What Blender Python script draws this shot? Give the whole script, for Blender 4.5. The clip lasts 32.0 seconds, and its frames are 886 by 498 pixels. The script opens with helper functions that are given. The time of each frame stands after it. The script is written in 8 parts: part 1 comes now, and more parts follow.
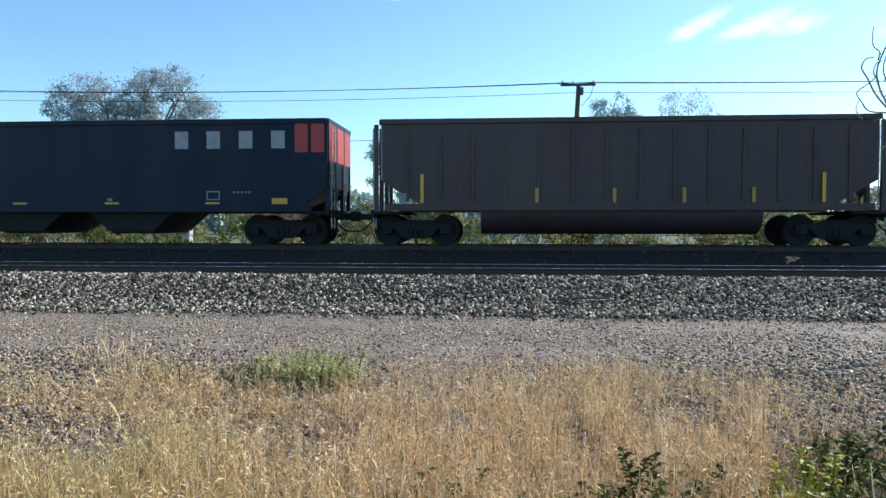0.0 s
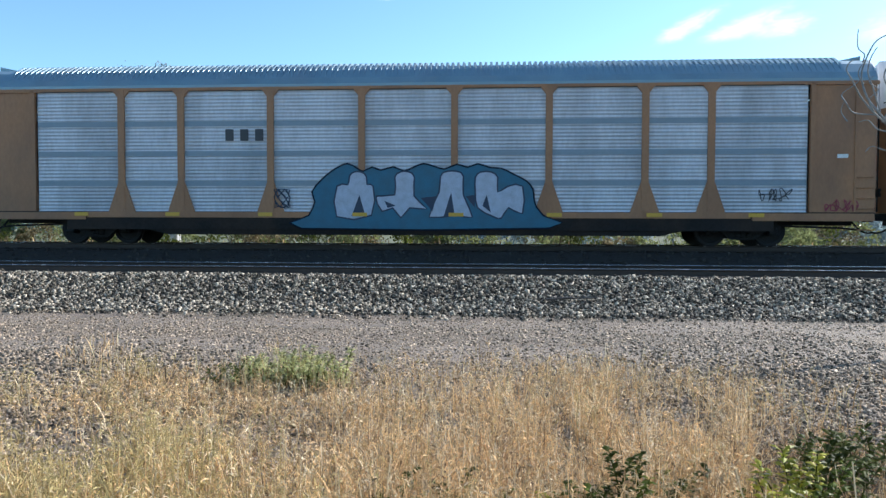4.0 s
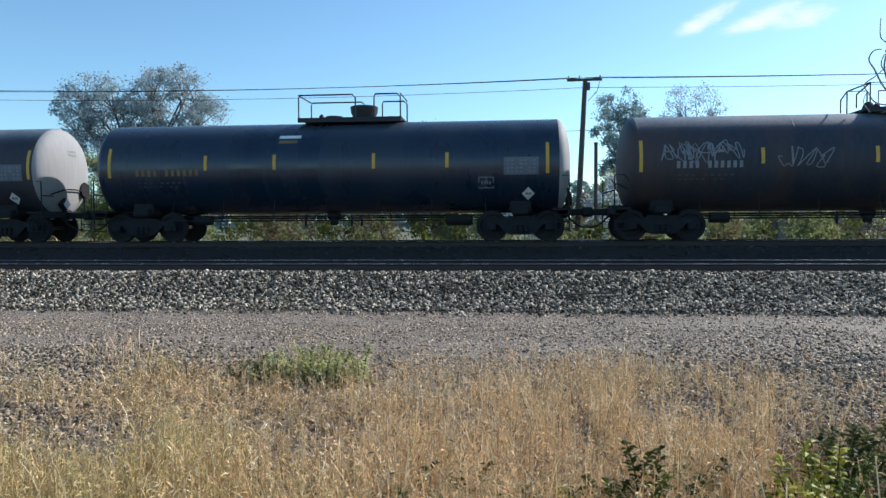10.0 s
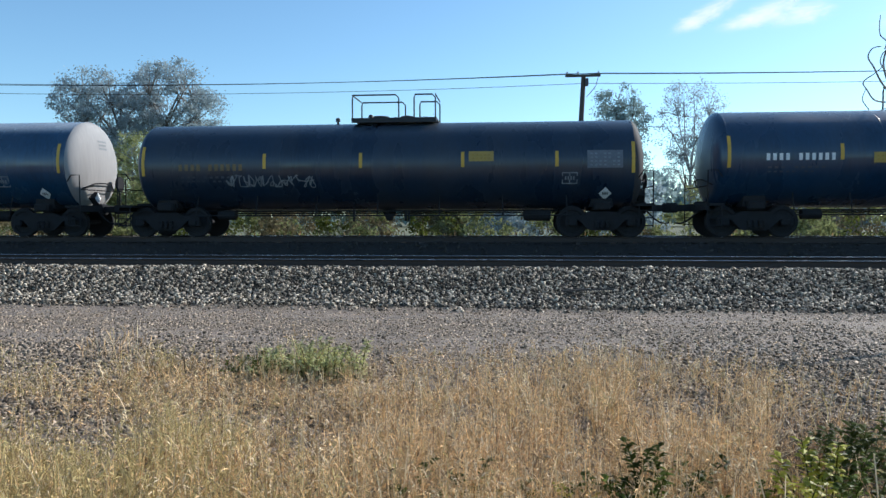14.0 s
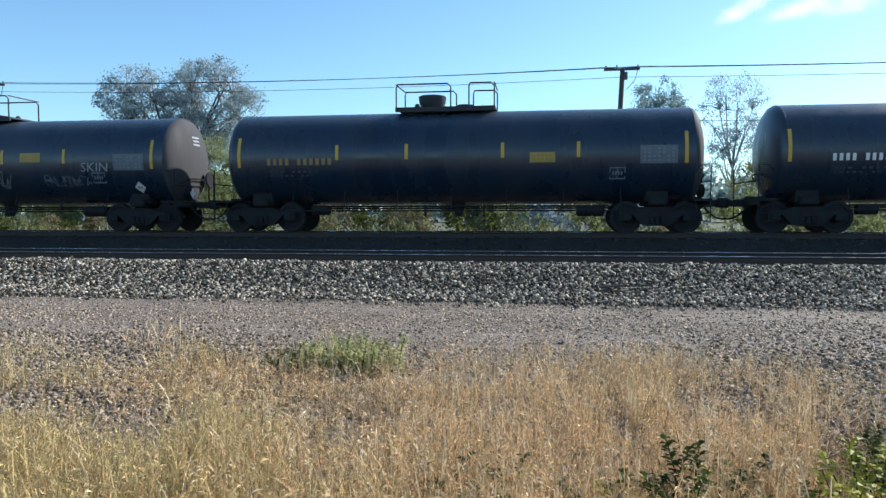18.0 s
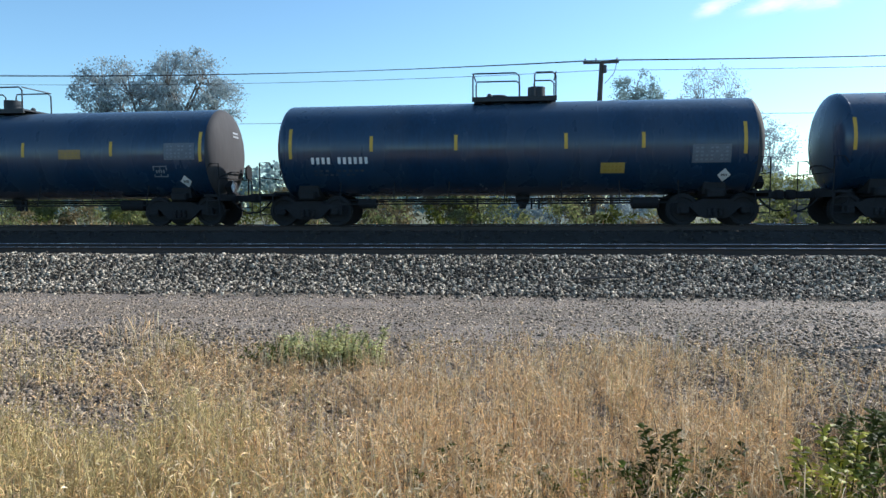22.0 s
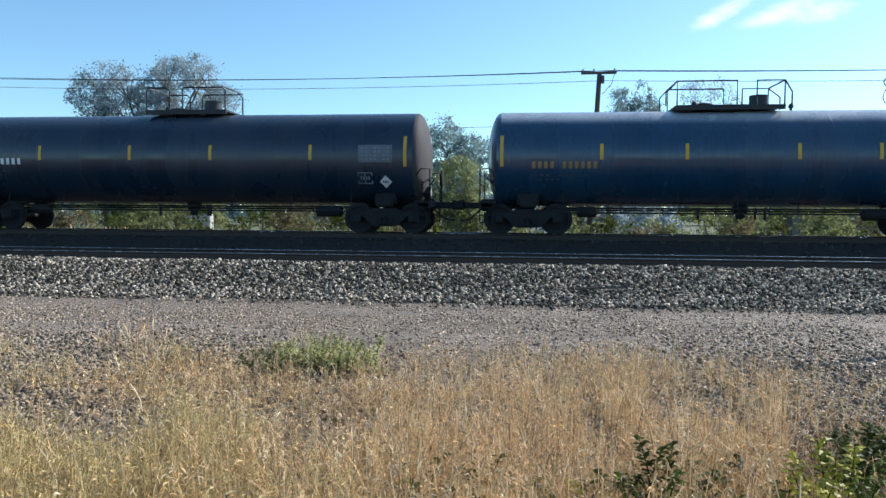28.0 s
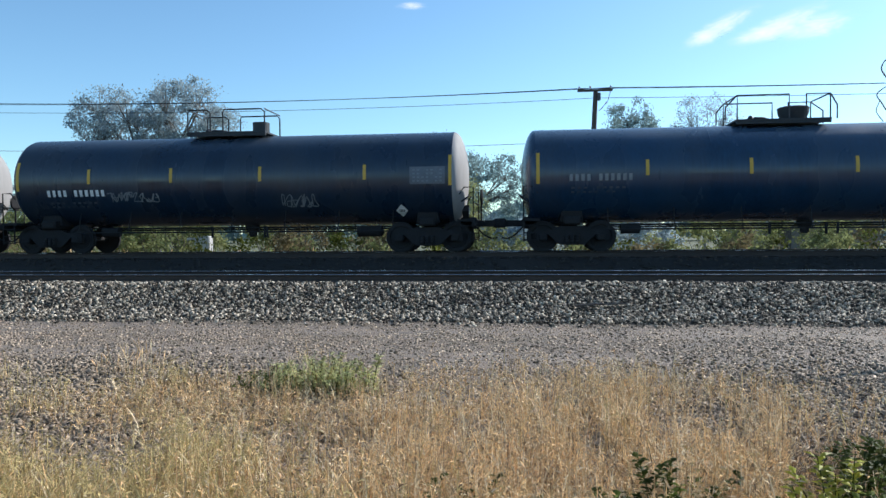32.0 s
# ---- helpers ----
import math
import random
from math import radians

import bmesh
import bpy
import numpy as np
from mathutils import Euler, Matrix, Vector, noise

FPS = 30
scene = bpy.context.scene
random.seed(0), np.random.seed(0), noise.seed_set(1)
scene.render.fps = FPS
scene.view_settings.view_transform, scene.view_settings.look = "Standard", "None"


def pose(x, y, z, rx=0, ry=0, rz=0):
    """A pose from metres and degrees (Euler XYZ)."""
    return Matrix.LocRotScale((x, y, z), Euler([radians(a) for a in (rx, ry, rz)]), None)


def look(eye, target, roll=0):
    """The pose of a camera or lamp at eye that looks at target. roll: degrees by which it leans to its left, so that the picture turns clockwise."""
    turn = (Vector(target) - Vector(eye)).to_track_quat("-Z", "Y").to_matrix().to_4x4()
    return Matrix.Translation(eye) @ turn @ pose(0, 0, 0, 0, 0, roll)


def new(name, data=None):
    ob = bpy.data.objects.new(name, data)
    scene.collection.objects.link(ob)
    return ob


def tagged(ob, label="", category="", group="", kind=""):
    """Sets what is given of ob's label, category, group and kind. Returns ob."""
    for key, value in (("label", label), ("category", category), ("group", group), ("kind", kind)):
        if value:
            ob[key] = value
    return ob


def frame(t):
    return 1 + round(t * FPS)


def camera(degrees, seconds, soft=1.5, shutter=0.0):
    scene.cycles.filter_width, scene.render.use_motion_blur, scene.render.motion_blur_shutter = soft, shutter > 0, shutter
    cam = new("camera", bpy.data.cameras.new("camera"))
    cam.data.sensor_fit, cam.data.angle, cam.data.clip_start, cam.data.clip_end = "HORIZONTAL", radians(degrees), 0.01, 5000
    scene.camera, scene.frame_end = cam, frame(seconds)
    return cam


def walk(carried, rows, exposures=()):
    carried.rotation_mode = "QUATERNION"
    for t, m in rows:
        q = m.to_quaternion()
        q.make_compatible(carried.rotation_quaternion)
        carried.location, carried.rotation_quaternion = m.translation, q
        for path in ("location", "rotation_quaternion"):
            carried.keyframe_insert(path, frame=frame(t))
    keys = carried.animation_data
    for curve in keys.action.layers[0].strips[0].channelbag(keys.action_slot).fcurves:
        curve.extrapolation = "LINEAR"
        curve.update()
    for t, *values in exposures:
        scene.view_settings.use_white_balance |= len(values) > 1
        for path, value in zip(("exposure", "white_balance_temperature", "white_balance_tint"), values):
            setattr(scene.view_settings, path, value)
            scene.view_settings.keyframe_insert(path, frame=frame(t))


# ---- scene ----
# Plan: x runs along the rails, y from the camera towards them, z up; the service road lies at z = 0.
import colorsys
EYE = (0.0, 0.0, 1.6)
RAIL_Y, RAIL_Z = 22.6, 1.0          # centre line and rail top of the far track, on which the train runs
NEAR_Y, NEAR_Z = 16.25, 0.68        # the empty near track

TURN = 0.022                          # the line bears slightly away to the right
TURN_DEG = math.degrees(math.atan(TURN))

# ---- camera: held by hand on one spot; seconds, yaw, pitch, roll, then the eye ----
cam = camera(63.9, 32.0, soft=1.45)
HELD = [
    (0.0, 6.12, -1.93, -0.05, -0.013, 0.002, 1.610),
    (0.5, 5.79, -1.83, 0.30, -0.001, 0.002, 1.607),
    (1.0, 5.63, -2.28, 0.13, -0.003, 0.004, 1.602),
    (1.5, 5.52, -2.91, 0.23, -0.003, 0.010, 1.603),
    (2.0, 5.46, -2.78, -0.08, -0.009, 0.006, 1.605),
    (2.5, 4.97, -2.83, -0.03, 0.002, 0.005, 1.610),
    (4.5, 5.45, -1.77, -0.08, 0.003, 0.001, 1.609),
    (5.0, 5.50, -2.06, 0.26, 0.003, 0.001, 1.605),
    (5.5, 5.20, -2.09, 0.22, 0.008, 0.002, 1.603),
    (6.0, 5.10, -2.20, -0.02, 0.010, 0.001, 1.603),
    (6.5, 5.28, -1.71, -0.21, 0.015, 0.000, 1.594),
    (7.0, 5.15, -1.37, -0.50, 0.011, 0.000, 1.602),
    (7.5, 6.27, -1.48, -0.79, 0.008, -0.000, 1.597),
    (8.0, 6.28, -1.34, -0.84, 0.002, 0.000, 1.608),
    (8.5, 6.42, -1.51, -0.61, 0.001, -0.000, 1.606),
    (9.0, 6.51, -1.83, -0.56, 0.007, -0.001, 1.598),
    (9.5, 6.97, -1.59, -0.41, 0.013, -0.005, 1.604),
    (10.0, 6.72, -2.20, 0.32, 0.014, -0.000, 1.600),
    (10.5, 6.36, -1.88, 0.02, 0.004, 0.000, 1.605),
    (11.0, 5.76, -1.66, -0.36, 0.012, 0.000, 1.607),
    (11.5, 6.74, -1.26, -0.27, 0.007, -0.001, 1.600),
    (12.0, 6.88, -1.74, -0.47, 0.002, 0.001, 1.603),
    (12.5, 6.19, -2.33, -0.68, -0.011, 0.001, 1.600),
    (13.0, 6.75, -2.22, -0.09, -0.004, 0.000, 1.601),
    (13.5, 6.71, -2.20, 0.28, 0.001, 0.002, 1.603),
    (14.0, 6.52, -2.57, 0.11, -0.001, 0.002, 1.605),
    (14.5, 6.68, -2.44, 0.12, -0.002, 0.001, 1.604),
    (16.5, 9.90, -2.84, -0.03, -0.003, -0.005, 1.604),
    (17.0, 9.67, -2.76, -0.26, -0.010, -0.005, 1.599),
    (17.5, 9.98, -3.18, -0.10, -0.026, -0.011, 1.604),
    (18.0, 9.45, -2.93, 0.09, -0.008, -0.002, 1.600),
    (18.5, 10.09, -2.81, 0.22, -0.011, -0.005, 1.595),
    (19.0, 9.37, -3.25, -0.09, -0.015, -0.001, 1.596),
    (19.5, 9.22, -2.39, 0.19, 0.001, -0.004, 1.597),
    (20.0, 8.88, -2.57, 0.41, 0.001, -0.005, 1.599),
    (20.5, 8.49, -2.85, 0.17, -0.001, -0.005, 1.594),
    (21.0, 8.27, -2.86, 0.20, 0.000, -0.003, 1.594),
    (21.5, 7.89, -3.33, 0.32, -0.002, 0.001, 1.596),
    (22.0, 7.90, -3.46, 0.29, 0.002, 0.002, 1.591),
    (22.5, 8.37, -3.20, 0.33, -0.001, 0.001, 1.595),
    (23.0, 7.96, -3.01, 0.32, 0.000, 0.002, 1.599),
    (23.5, 7.66, -3.32, 0.08, -0.002, 0.001, 1.592),
    (24.0, 7.42, -3.25, 0.08, 0.002, 0.005, 1.592),
    (24.5, 7.69, -3.69, 0.11, 0.000, 0.002, 1.594),
    (25.0, 7.78, -3.50, 0.16, -0.002, 0.001, 1.596),
    (25.5, 7.95, -3.53, -0.09, -0.004, 0.000, 1.593),
    (27.5, 7.89, -2.85, -0.29, -0.009, 0.001, 1.599),
    (28.0, 7.62, -2.83, -0.41, -0.008, 0.000, 1.598),
    (28.5, 7.75, -2.76, -0.56, -0.013, -0.004, 1.598),
    (29.0, 7.36, -2.44, -0.44, -0.003, -0.001, 1.601),
    (29.5, 7.61, -2.04, -0.70, -0.007, -0.004, 1.591),
    (30.0, 7.26, -1.88, 0.16, 0.001, -0.002, 1.601),
    (30.5, 7.75, -2.06, -0.20, 0.003, -0.002, 1.595),
    (31.0, 7.81, -1.76, -0.06, 0.011, 0.000, 1.594),
    (31.5, 7.46, -1.53, -0.13, 0.008, 0.004, 1.598),
    (32.0, 7.60, -1.34, 0.42, 0.023, 0.003, 1.600),
]
walk(cam, [(t, pose(x, y, z, 90 + p, r, w)) for t, w, p, r, x, y, z in HELD],
     exposures=[(t, e + 0.03, 5880, 11) for t, e in ((0, 0.14), (1.0, 0.04), (2.0, 0.12), (4.5, 0.34), (6.0, 0.46), (7.0, 0.42), (8.0, 0.28), (9, -0.1), (11, -0.04), (12, -0.12), (13, -0.1), (14.5, -0.1), (17, 0.08), (19, 0.05), (20, -0.02), (23, 0.05), (25, -0.04), (28, 0.04), (30, -0.04), (32, -0.04))])

# ---- light ----
SUN_EL, SUN_AZ = radians(33), radians(52)      # behind the train, to its right
world = bpy.data.worlds.new("world")
scene.world = world
world.use_nodes = True
wn = world.node_tree
sky = wn.nodes.new("ShaderNodeTexSky")
sky.sky_type, sky.sun_disc = "NISHITA", False
sky.sun_elevation, sky.sun_rotation = SUN_EL, SUN_AZ
sky.air_density, sky.dust_density, sky.ozone_density = 0.9, 0.4, 2.2
air = wn.nodes.new("ShaderNodeMixRGB")          # clear, slightly green-blue desert air
air.blend_type, air.inputs[0].default_value, air.inputs[2].default_value = "MULTIPLY", 1.0, (0.87, 1.02, 0.96, 1)
wn.links.new(sky.outputs[0], air.inputs[1])
wn.links.new(air.outputs[0], wn.nodes["Background"].inputs[0])
wn.nodes["Background"].inputs[1].default_value = 0.182
sun = new("sun", bpy.data.lights.new("sun", "SUN"))
sun.data.energy, sun.data.angle, sun.data.color = 6.2, radians(0.53), (1.0, 0.92, 0.8)
TO_SUN = Vector((math.sin(SUN_AZ) * math.cos(SUN_EL), math.cos(SUN_AZ) * math.cos(SUN_EL), math.sin(SUN_EL)))
sun.matrix_world = look((40, 60, 60), Vector((40, 60, 60)) - TO_SUN)


# ---- materials ----
def material(name, color, rough=0.7, metal=0.0, vary=0.25, scale=3.0, fine=40.0, bump=0.15, stretch=(1, 1, 1),
             stain=None, stain_amount=0.35, island=0.0, island_power=1.0, per_object=0.0, spec=0.5, soft_light=0.0, dust=0.0):
    """Base colour with coarse and fine variation, stains of another colour and fine relief."""
    m = bpy.data.materials.new(name)
    m.use_nodes = True
    t = m.node_tree
    N, L = t.nodes, t.links
    b = N["Principled BSDF"]
    b.inputs["Metallic"].default_value = metal
    b.inputs["Specular IOR Level"].default_value = spec
    co = N.new("ShaderNodeTexCoord")
    mp = N.new("ShaderNodeMapping")
    mp.inputs["Scale"].default_value = stretch
    L.new(co.outputs["Object"], mp.inputs[0])
    n1, n2 = N.new("ShaderNodeTexNoise"), N.new("ShaderNodeTexNoise")
    for n, s, d in ((n1, scale, 5), (n2, fine, 3)):
        n.inputs["Scale"].default_value, n.inputs["Detail"].default_value = s, d
        L.new(mp.outputs[0], n.inputs["Vector"])
    add = N.new("ShaderNodeMath")
    add.operation = "ADD"
    L.new(n1.outputs[0], add.inputs[0])
    L.new(n2.outputs[0], add.inputs[1])
    mr = N.new("ShaderNodeMapRange")
    mr.inputs["From Min"].default_value, mr.inputs["From Max"].default_value = 0.6, 1.4
    mr.inputs["To Min"].default_value, mr.inputs["To Max"].default_value = 1 - vary, 1 + vary
    L.new(add.outputs[0], mr.inputs["Value"])
    value = mr.outputs[0]
    for amount, node, out in ((island, "ShaderNodeNewGeometry", "Random Per Island"), (per_object, "ShaderNodeObjectInfo", "Random")):
        if amount:
            g, r2, mu = N.new(node), N.new("ShaderNodeMapRange"), N.new("ShaderNodeMath")
            r2.inputs["To Min"].default_value, r2.inputs["To Max"].default_value = 1 - amount, 1 + amount
            mu.operation = "MULTIPLY"
            pw = N.new("ShaderNodeMath")
            pw.operation = "POWER"
            pw.inputs[1].default_value = island_power
            L.new(g.outputs[out], pw.inputs[0])
            L.new(pw.outputs[0], r2.inputs["Value"])
            L.new(value, mu.inputs[0])
            L.new(r2.outputs[0], mu.inputs[1])
            value = mu.outputs[0]
    col = N.new("ShaderNodeMixRGB")
    col.blend_type = "MULTIPLY"
    col.inputs[0].default_value = 1.0
    col.inputs[1].default_value = (*color, 1)
    L.new(value, col.inputs[2])
    out = col.outputs[0]
    if stain:
        n3, ramp, mx = N.new("ShaderNodeTexNoise"), N.new("ShaderNodeMapRange"), N.new("ShaderNodeMixRGB")
        n3.inputs["Scale"].default_value, n3.inputs["Detail"].default_value = scale * 0.6, 6
        L.new(mp.outputs[0], n3.inputs["Vector"])
        ramp.inputs["From Min"].default_value, ramp.inputs["From Max"].default_value = 0.45, 0.7
        ramp.inputs["To Max"].default_value = stain_amount
        L.new(n3.outputs[0], ramp.inputs["Value"])
        L.new(ramp.outputs[0], mx.inputs[0])
        L.new(out, mx.inputs[1])
        mx.inputs[2].default_value = (*stain, 1)
        out = mx.outputs[0]
    # pale layer on upward faces: dusty film with the sky's glare put into it
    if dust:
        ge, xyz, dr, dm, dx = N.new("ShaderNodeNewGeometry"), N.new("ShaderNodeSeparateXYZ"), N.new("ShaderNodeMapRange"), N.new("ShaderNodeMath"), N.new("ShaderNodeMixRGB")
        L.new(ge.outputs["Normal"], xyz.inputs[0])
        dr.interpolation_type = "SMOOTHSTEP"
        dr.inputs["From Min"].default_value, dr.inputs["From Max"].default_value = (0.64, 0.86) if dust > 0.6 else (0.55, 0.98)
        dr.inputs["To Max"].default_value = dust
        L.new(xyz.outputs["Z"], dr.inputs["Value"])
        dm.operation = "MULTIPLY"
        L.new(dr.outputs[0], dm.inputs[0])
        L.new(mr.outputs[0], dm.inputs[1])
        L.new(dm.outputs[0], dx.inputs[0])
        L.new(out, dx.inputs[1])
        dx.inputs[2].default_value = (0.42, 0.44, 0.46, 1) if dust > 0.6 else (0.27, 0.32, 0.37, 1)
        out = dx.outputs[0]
    L.new(out, b.inputs["Base Color"])
    rr = N.new("ShaderNodeMapRange")
    rr.inputs["From Min"].default_value, rr.inputs["From Max"].default_value = 0.3, 0.7
    rr.inputs["To Min"].default_value, rr.inputs["To Max"].default_value = max(0.05, rough - 0.12), min(1, rough + 0.12)
    L.new(n1.outputs[0], rr.inputs["Value"])
    L.new(rr.outputs[0], b.inputs["Roughness"])
    if bump:
        bp = N.new("ShaderNodeBump")
        bp.inputs["Strength"].default_value, bp.inputs["Distance"].default_value = bump, 0.02
        L.new(n2.outputs[0], bp.inputs["Height"])
        L.new(bp.outputs[0], b.inputs["Normal"])
    if soft_light:
        tr, mix = N.new("ShaderNodeBsdfTranslucent"), N.new("ShaderNodeMixShader")
        L.new(out, tr.inputs[0])
        mix.inputs[0].default_value = soft_light
        L.new(b.outputs[0], mix.inputs[1])
        L.new(tr.outputs[0], mix.inputs[2])
        L.new(mix.outputs[0], N["Material Output"].inputs[0])
    return m


